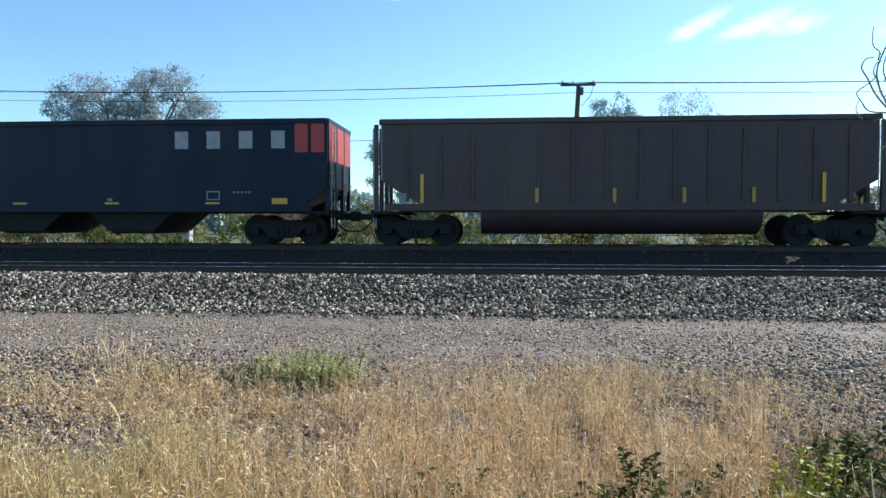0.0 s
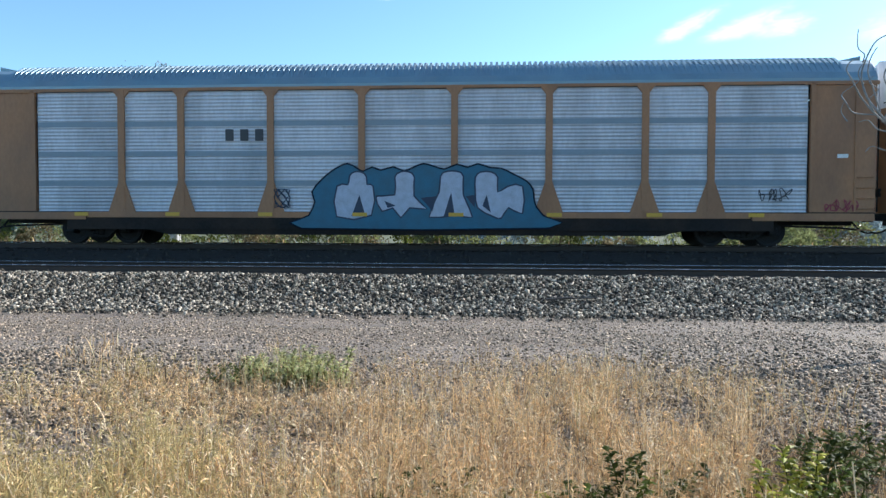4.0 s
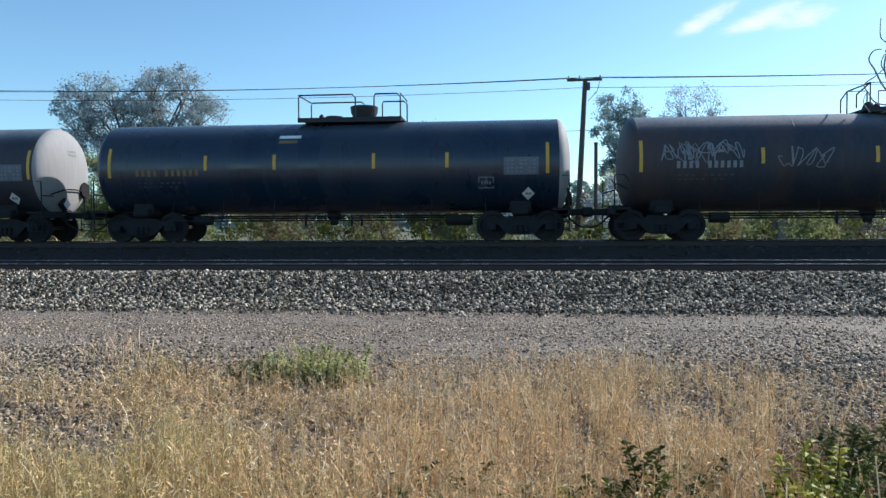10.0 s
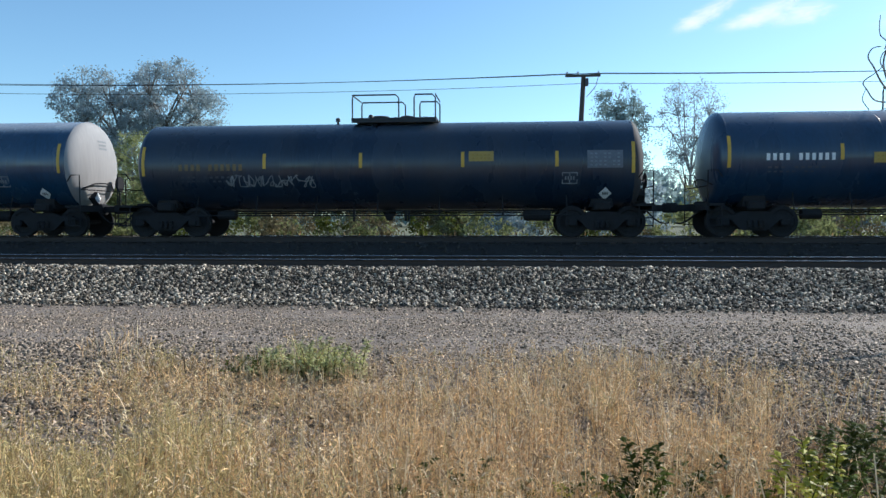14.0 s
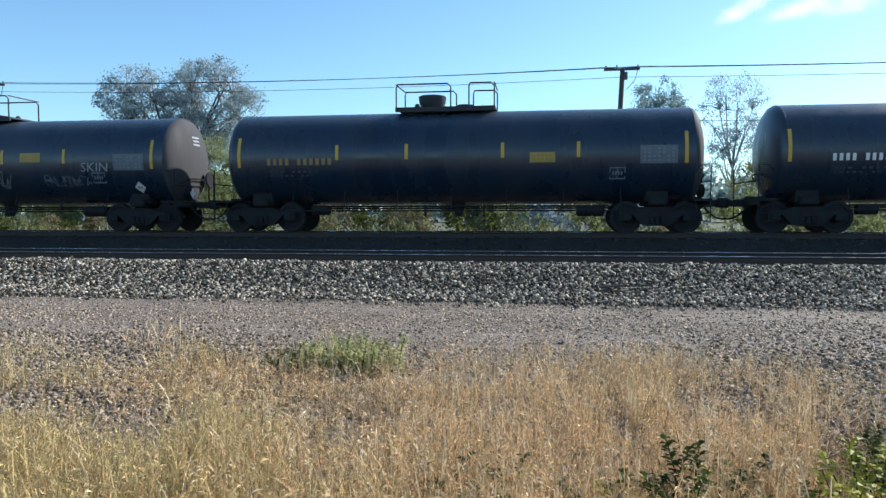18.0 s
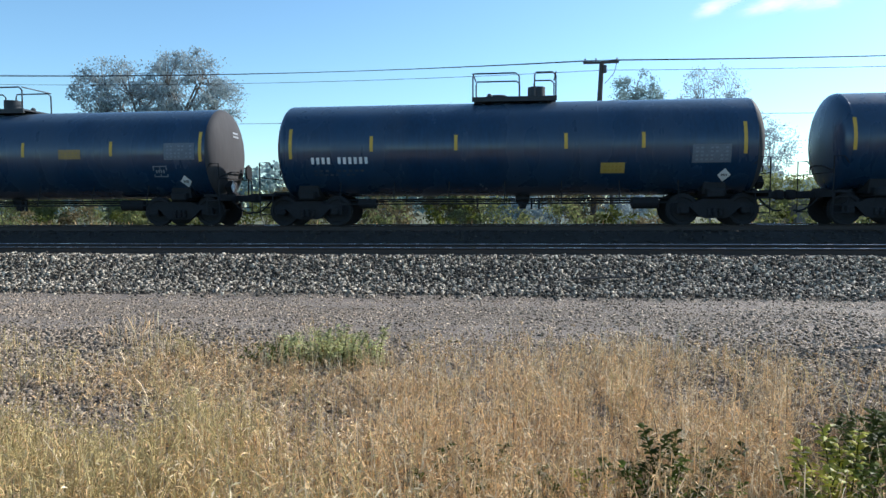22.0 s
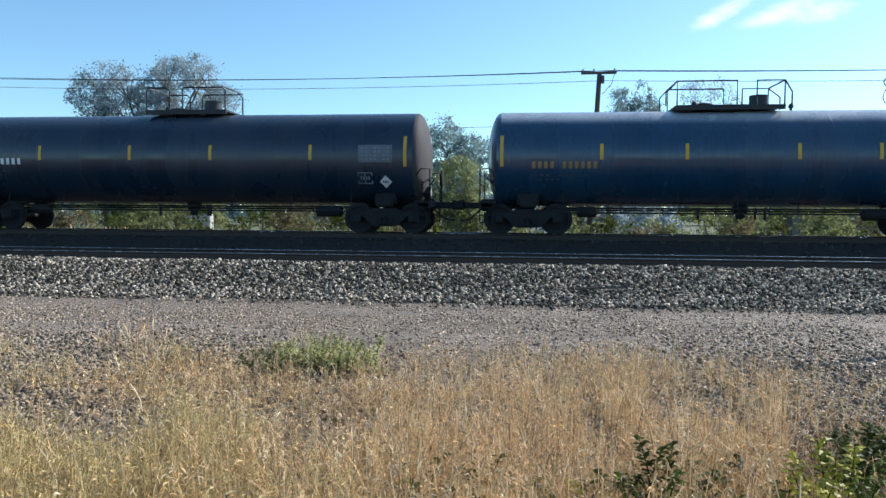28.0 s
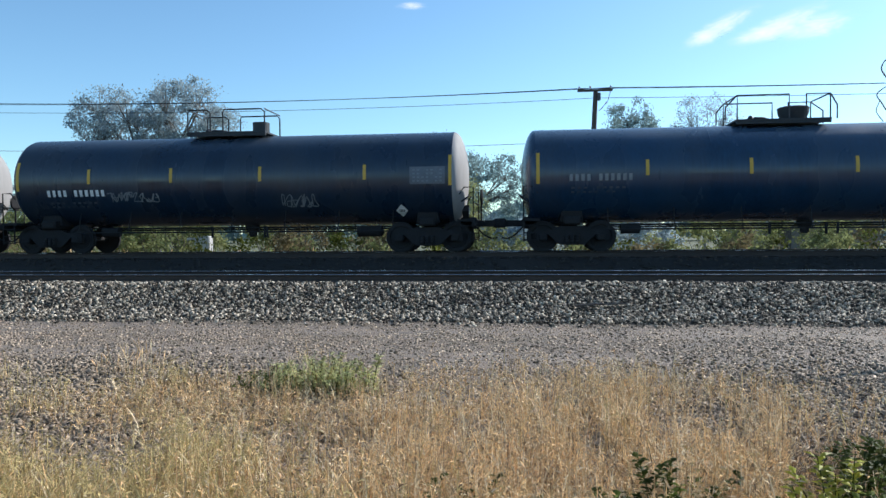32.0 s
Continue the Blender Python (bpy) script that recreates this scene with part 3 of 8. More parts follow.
def build_ground():
    xs = np.concatenate([np.linspace(-2500, -60, 14), np.linspace(-40, 40, 161), np.linspace(60, 2500, 14)])
    ys = np.concatenate([np.linspace(-1500, -10, 8), np.arange(-4, 11.5, 0.25), np.arange(11.6, 28.2, 0.3), np.arange(28.4, 45, 0.8), np.array([50, 60, 90, 150, 300, 700, 1500, 3000])])
    v = []
    for y in ys:
        for x in xs:
            z = ground_height(x, y)
            v.append((x, y, z))
    nx = len(xs)
    f = np.array([(j * nx + i, j * nx + i + 1, (j + 1) * nx + i + 1, (j + 1) * nx + i) for j in range(len(ys) - 1) for i in range(nx - 1)])
    me = array_mesh("ground", np.array(v), f, road_material())
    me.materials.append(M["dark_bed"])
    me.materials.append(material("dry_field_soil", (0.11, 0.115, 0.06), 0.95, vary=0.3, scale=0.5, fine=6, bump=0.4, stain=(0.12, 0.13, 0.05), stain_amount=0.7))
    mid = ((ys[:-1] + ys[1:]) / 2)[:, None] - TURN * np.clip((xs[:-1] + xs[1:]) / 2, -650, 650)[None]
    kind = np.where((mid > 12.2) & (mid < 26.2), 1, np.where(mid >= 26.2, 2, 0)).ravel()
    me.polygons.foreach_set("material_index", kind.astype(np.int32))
    me.shade_smooth()
    return tagged(new("ground", me), "grey-brown packed gravel service road rising to a stone ballast bank", "ground", kind="structure")


def stones(name, n, place, size, mat, label, flat=0.7, seed=3, heaped=0.0):
    """Many small broken stones in one mesh; place(rng, n) gives x, y; size is (least, most)."""
    rng = np.random.default_rng(seed)
    x, y = place(rng, n)
    n = len(x)
    z = np.array([ground_height(a, b) for a, b in zip(x, y)])
    s = size[0] + (size[1] - size[0]) * rng.random(n) ** 2
    corner = np.array([(i, j, k) for k in (-1, 1) for i, j in ((-1, -1), (1, -1), (1, 1), (-1, 1))], float)
    cube = np.array([(4, 5, 6, 7), (0, 1, 5, 4), (1, 2, 6, 5), (2, 3, 7, 6), (3, 0, 4, 7)])
    p = corner[None] * (0.22 + 0.75 * rng.random((n, 8, 3)))
    p *= s[:, None, None] * (0.6 + 0.6 * rng.random((n, 1, 3))) * np.array([1, 1, flat])
    a, t = rng.random(n) * 6.283, (rng.random(n) - 0.5) * 1.2
    ca, sa, ct, st = np.cos(a)[:, None], np.sin(a)[:, None], np.cos(t)[:, None], np.sin(t)[:, None]
    q = np.stack([p[..., 0], p[..., 1] * ct - p[..., 2] * st, p[..., 1] * st + p[..., 2] * ct], -1)
    w = np.stack([q[..., 0] * ca - q[..., 1] * sa + x[:, None], q[..., 0] * sa + q[..., 1] * ca + y[:, None], q[..., 2] + (z + s * (0.2 + heaped * rng.random(n)))[:, None]], -1)
    f = (np.arange(n)[:, None, None] * 8 + cube[None]).reshape(-1, 4)
    return tagged(new(name, array_mesh(name, w.reshape(-1, 3), f, mat)), label, "gravel", kind="stuff")


def spread(x0, x1, y0, y1, power=1.0):
    return lambda rng, n: (x0 + (x1 - x0) * rng.random(n), y0 + (y1 - y0) * rng.random(n) ** power)


def road_spread(rng, n):
    """Loose stones off the two wheel tracks, in drifts."""
    x, y = -12 + 21 * rng.random(n), 4.3 + 8.2 * rng.random(n)
    drift = np.array([noise.noise((a * 0.5, b * 1.6, 3.0)) + 0.6 * noise.noise((a * 2.1, b * 4.0, 9.0)) for a, b in zip(x, y)])
    track = np.exp(-((y - 9.1) / 0.33) ** 2) + np.exp(-((y - 11.3) / 0.3) ** 2)
    keep = rng.random(n) < np.clip(0.55 + 0.5 * drift + 0.05 * (9 - y) - 0.25 * track, 0.2, 1)
    return x[keep], y[keep]


def bank_spread(rng, n):
    """Thick on the bank, thinning out over its foot."""
    x, y = -17 + 29 * rng.random(n), 15.35 - 3.1 * rng.random(n) - 0.5 * rng.random(n) ** 6
    return x, y + TURN * x


def build_track(y, z, name, label):
    top = thing(name, on_line(0, y, z), label, "railway track", kind="structure")
    for side in (-0.755, 0.755):
        prof = [(-0.07, -0.172), (0.07, -0.172), (0.07, -0.16), (0.012, -0.145), (0.01, -0.045), (0.035, -0.03), (0.035, -0.006), (-0.035, -0.006), (-0.035, -0.03), (-0.01, -0.045), (-0.012, -0.145), (-0.07, -0.16)]
        g, h = Geo(), Geo()
        for geo, pr in ((g, prof), (h, [(-0.033, -0.0058), (0.033, -0.0058), (0.026, 0.0), (-0.026, 0.0)])):
            n = len(pr)
            vs = [(x, side + a, b) for x in (-620, 620) for a, b in pr]
            geo.add(vs, [tuple(range(n - 1, -1, -1)), tuple(range(n, 2 * n))] + [(i, (i + 1) % n, (i + 1) % n + n, i + n) for i in range(n)])
        rail = part("rail", g, M["rail"], top)
        part("rail_head", h, M["rail_top"], rail, "bright worn running surface")
    tie = mesh_of("tie", Geo().box(0, 0, 0, 0.22, 2.6, 0.17, 0.015), M["tie"])
    rng = random.Random(5)
    for i in range(-70, 71):
        part("tie", tie, None, top, at=pose(i * 0.5 + rng.uniform(-0.03, 0.03), rng.uniform(-0.04, 0.04), -0.262, 0, 0, rng.uniform(-1, 1)))
    return top


# ---- train: parts shared by all cars; car space has x along the train, rail top at 0, the side facing the road at -y ----
SKIPS = (3.05, 6.25, 9.75, 12.75, 16.05, 19.25, 22.75, 25.8, 29.4)     # moments at which the train gains a short step


def travelled(t):
    gained = 0.0
    for d in SKIPS:
        u = min(1, max(0, (t - d) / 0.4 + 0.5))
        gained += u * u * (3 - 2 * u)
    return 15.994 * t + 0.0171 * t * t / 32 + 0.5647 * gained


CARS, WHEELS = [], []
SHARED = {}


def shared(key, make):
    if key not in SHARED:
        SHARED[key] = make()
    return SHARED[key]


def wheelset_mesh():
    g = Geo()
    for s in (-1, 1):
        prof = [(0.66, 0.09), (0.66, 0.36), (0.675, 0.485), (0.70, 0.485), (0.705, 0.462), (0.80, 0.456), (0.80, 0.36), (0.765, 0.33), (0.75, 0.16), (0.80, 0.12), (0.80, 0.09)]
        g.lathe([(a * s, r) for a, r in (prof if s > 0 else prof)], "y", n=20)
    g.lathe([(-0.98, 0.06), (-0.98, 0.075), (-0.8, 0.08), (-0.6, 0.075), (0.6, 0.075), (0.8, 0.08), (0.98, 0.075), (0.98, 0.06)], "y", n=12)
    for s in (-1, 1):
        for k in range(3):
            a = k * 2.0944
            g.box(0.045 * math.cos(a), s * 0.99, 0.045 * math.sin(a), 0.025, 0.03, 0.025)
    return mesh_of("wheelset", g, M["wheel"], True)


def side_frame_mesh(s):
    g = Geo()
    out = [(-1.08, 0.36), (-1.08, 0.60), (-0.95, 0.66), (-0.6, 0.66), (-0.35, 0.76), (0.35, 0.76), (0.6, 0.66), (0.95, 0.66), (1.08, 0.60), (1.08, 0.36), (0.98, 0.34),
           (0.95, 0.50), (0.70, 0.52), (0.42, 0.24), (0.3, 0.2), (-0.3, 0.2), (-0.42, 0.24), (-0.70, 0.52), (-0.95, 0.50), (-0.98, 0.34)]
    g.prism([(x, z) for x, z in out], s * 1.02 - 0.06, s * 1.02 + 0.06)
    for x in (-0.86, 0.86):
        g.box(x, s * 1.05, 0.44, 0.26, 0.14, 0.2, 0.03)
    for x in (-0.16, 0.0, 0.16):
        g.lathe([(0.26, 0.06), (0.3, 0.075), (0.34, 0.06), (0.38, 0.075), (0.42, 0.06), (0.46, 0.075), (0.5, 0.06)], "z", (x, s * 1.09, 0), n=10)
    return mesh_of("side_frame", g, M["dark"])


def add_trucks(car, positions):
    for x in positions:
        truck = part("truck", shared("bolster", lambda: mesh_of("truck", Geo().box(0, 0, 0.58, 0.4, 2.1, 0.2, 0.04).box(0, 0, 0.72, 0.7, 0.7, 0.1, 0.03)
                     .box(0.45, 0, 0.4, 0.12, 1.9, 0.12).box(-0.45, 0, 0.4, 0.12, 1.9, 0.12), M["dark"])), None, car, "dark iron truck bolster", at=pose(x, 0, 0))
        for s in (-1, 1):
            part("side_frame", shared(("frame", s), lambda: side_frame_mesh(s)), None, truck)
        for w in (-0.86, 0.86):
            ob = part("wheelset", shared("wheelset", wheelset_mesh), None, truck, at=pose(w, 0, 0.457))
            WHEELS.append((ob, w, car))


def add_ends(car, half, posts=True, hose_seed=0):
    """Coupler, hose, end sill, platform and grab rails at both ends; half is half the length over the couplers."""
    for s in (-1, 1):
        g = Geo().box(s * (half - 0.42), 0, 0.87, 0.72, 0.2, 0.2, 0.03).box(s * (half - 0.03), 0.03 * s, 0.88, 0.3, 0.34, 0.3, 0.06).box(s * (half - 0.8), 0, 0.87, 0.2, 0.5, 0.34, 0.04)
        part("coupler", g, M["dark"], car)
        z0 = 0.82
        pts = [(s * (half - 0.75 + 0.72 * u), -0.36 + 0.1 * u, z0 - 0.42 * math.sin(math.pi * min(1, u * 0.98) * 0.62)) for u in [i / 9 for i in range(10)]]
        part("air_hose", Geo().tube(pts, 0.028, 6), M["dark"], car)
        if posts:
            g = Geo()
            for y in (-1.35, 1.35):
                x = s * (half - 0.72)
                g.tube([(x, y, 0.9), (x, y, 1.95), (x - s * 0.28, y, 1.95), (x - s * 0.42, y * 0.98, 1.75)], 0.02, 5)
                for k in range(3):
                    g.tube([(x, y, 0.35 + 0.22 * k), (x - s * 0.4, y, 0.35 + 0.22 * k)], 0.018, 5)
                g.tube([(x, y, 0.3), (x, y, 0.95)], 0.018, 5)
                g.tube([(x - s * 0.4, y, 0.3), (x - s * 0.4, y, 0.95)], 0.018, 5)
            g.tube([(s * (half - 0.72), -1.35, 1.5), (s * (half - 0.72), 1.35, 1.5)], 0.018, 5)
            part("end_handrail", g, M["dark"], car)
    g = Geo().lathe([(-0.02, 0.24), (0.02, 0.27), (0.05, 0.24)], "x", (half - 0.6, 0.75, 1.75), 18).tube([(half - 0.6, 0.75, 0.95), (half - 0.6, 0.75, 1.7)], 0.03, 6)
    part("brake_wheel", g, M["dark"], car)


def surface_tank(R, zc, off=0.008):
    return lambda x, z: (x, -math.sqrt(max(0.0004, R * R - (z - zc) ** 2)) - off, z)


def surface_flat(y, off=0.008):
    return lambda x, z: (x, -y - off, z)


def plate(geo, surf, x0, z0, x1, z1, n=4):
    """A thin painted or fixed patch that follows the car's side."""
    lo, hi = [surf(x, z0 + (z1 - z0) * i / n) for i in range(n + 1) for x in (x0, x1)], []
    return geo.add(lo, [(2 * i, 2 * i + 1, 2 * i + 3, 2 * i + 2) for i in range(n)])


def bars(geo, surf, x0, x1, z, h, n, gaps=(), rng=None):
    """A row of plain bars, one for each sign of a marking."""
    w = (x1 - x0) / n
    for i in range(n):
        if i not in gaps:
            plate(geo, surf, x0 + i * w + 0.22 * w, z - h / 2, x0 + (i + 1) * w - 0.22 * w, z + h / 2, 2)


def blob(geo, surf, x, z, rx, rz, rng, wob=0.18, n=18, tilt=0.0, layer=0):
    ring = []
    ph = [rng.uniform(0, 6.28) for _ in range(3)]
    for i in range(n):
        a = 2 * math.pi * i / n
        k = 1 + wob * math.sin(2 * a + ph[0]) + wob * 0.7 * math.sin(3 * a + ph[1]) + wob * 0.4 * math.sin(5 * a + ph[2])
        c, s = math.copysign(abs(math.cos(a)) ** 0.7, math.cos(a)), math.copysign(abs(math.sin(a)) ** 0.7, math.sin(a))
        ring.append((rx * k * c + tilt * rz * k * s, rz * k * s))
    vs = [surf(x, z)] + [surf(x + q * px, z + q * pz) for q in (0.5, 1.0) for px, pz in ring]
    fs = [(0, 1 + i, 1 + (i + 1) % n) for i in range(n)] + [(1 + i, 1 + n + i, 1 + n + (i + 1) % n, 1 + (i + 1) % n) for i in range(n)]
    geo.add(vs, fs)


def stroke(geo, surf, pts, w):
    """A painted line of width w through (x, z) points."""
    vs, fs = [], []
    for i, (x, z) in enumerate(pts):
        a, b = pts[max(0, i - 1)], pts[min(len(pts) - 1, i + 1)]
        d = Vector((b[0] - a[0], b[1] - a[1]))
        d = d.normalized() if d.length > 1e-6 else Vector((1, 0))
        vs += [surf(x - d.y * w / 2, z + d.x * w / 2), surf(x + d.y * w / 2, z - d.x * w / 2)]
    fs = [(2 * i, 2 * i + 1, 2 * i + 3, 2 * i + 2) for i in range(len(pts) - 1)]
    geo.add(vs, fs)


def piece(car, surf_of, x0, x1, z0, z1, n, rim, fill, inner, seed, label, crown=None, sharp=False):
    """A painted graffiti piece: a rim, fat rounded forms over it and strokes within them."""
    rng = random.Random(seed)
    w, zm, hh = (x1 - x0) / n, (z0 + z1) / 2, (z1 - z0) / 2
    if crown:
        d = Geo()
        for i in range(n * 2):
            blob(d, surf_of(0.006), x0 + w * (i + 0.5) / 2, zm + hh * 0.35, w * 0.45, hh * rng.uniform(0.75, 1.15), rng, 0.22)
        part("graffiti_rim", d, M[crown], car, label)
    for i in range(n):
        a, b, c = Geo(), Geo(), Geo()
        x = x0 + w * (i + 0.5)
        dz = rng.uniform(-0.08, 0.08) * hh
        t = rng.uniform(-0.15, 0.15)
        if sharp:
            plate(a, surf_of(0.011 + 0.0006 * i), x - w * 0.56, z0, x + w * 0.56, z1, 2)
            for k in range(4):
                u = x + w * (-0.46 + 0.24 * k)
                q = rng.uniform(-0.25, 0.25) * w
                lo, hi = z0 + hh * rng.uniform(0.08, 0.5), z1 - hh * rng.uniform(0.06, 0.4)
                b.add([surf_of(0.018)(px, pz) for px, pz in ((u, lo), (u + w * 0.18, lo + 0.12 * hh), (u + q + w * 0.2, hi), (u + q, hi - 0.15 * hh))], [(0, 1, 2, 3)])
        else:
            blob(a, surf_of(0.011 + 0.0006 * i), x, zm + dz, w * 0.62, hh * 0.95, rng, 0.1, tilt=t)
            blob(b, surf_of(0.018), x, zm + dz, w * 0.47, hh * 0.78, rng, 0.13, tilt=t)
        for k in range(3):
            u = x + rng.uniform(-0.22, 0.22) * w
            stroke(c, surf_of(0.023), [(u, zm + dz - hh * rng.uniform(0.2, 0.6)), (u + rng.uniform(-0.12, 0.12) * w, zm + dz), (u + rng.uniform(-0.2, 0.2) * w, zm + dz + hh * rng.uniform(0.2, 0.6))], w * 0.09)
        form = part("graffiti_form", a, M[rim], car, label)
        part("graffiti_fill", b, M[fill], form)
        part("graffiti_stroke", c, M[inner], form)


def scrawl(car, surf, x0, x1, z, h, mat, seed, label="loose sprayed scrawl", w=0.03):
    """A sprayed tag: one looping line, none of it a letter."""
    rng = random.Random(seed)
    cell = h * 0.42
    g = Geo()
    n = max(2, int((x1 - x0) / cell))
    knots, pts = [], []
    for i in range(n):
        cx = x0 + (i + 0.5) * (x1 - x0) / n
        k = rng.randint(4, 6)
        knots = knots[-1:] + [(cx + cell * rng.choice((-0.5, 0.0, 0.5)) + rng.uniform(-0.1, 0.1) * cell, z + h * rng.choice((-0.42, 0.0, 0.42)) + rng.uniform(-0.08, 0.08) * h) for _ in range(k)]
        k = len(knots)
        for j in range(k - 1):
            p = [knots[max(0, min(k - 1, j + q))] for q in (-1, 0, 1, 2)]
            for s in (0, 0.25, 0.5, 0.75):
                pts.append(tuple(0.5 * (2 * p[1][m] + (p[2][m] - p[0][m]) * s + (2 * p[0][m] - 5 * p[1][m] + 4 * p[2][m] - p[3][m]) * s * s + (3 * p[1][m] - p[0][m] - 3 * p[2][m] + p[3][m]) * s ** 3) for m in (0, 1)))
    stroke(g, surf, pts, w * 0.9)
    part("graffiti", g, M[mat], car, label)


def lettering(car, surf, words, x, z, size, mat, width=None, bold=0.0, slant=0.0, label="hand-sprayed word"):
    """Readable painted words, set on the car's side with their left end at x and fitted to a width."""
    cu = bpy.data.curves.new("words", "FONT")
    cu.body, cu.size, cu.resolution_u, cu.offset = words, size, 2, bold
    tmp = bpy.data.objects.new("words", cu)
    me = bpy.data.meshes.new_from_object(tmp)
    bpy.data.objects.remove(tmp)
    full = max(v.co.x for v in me.vertices)
    squeeze = width / full if width else 0.85
    for v in me.vertices:
        v.co = surf(x + v.co.x * squeeze + slant * v.co.y, z + v.co.y)
    me.materials.clear()
    me.materials.append(M[mat])
    return part("lettering", me, None, car, label)


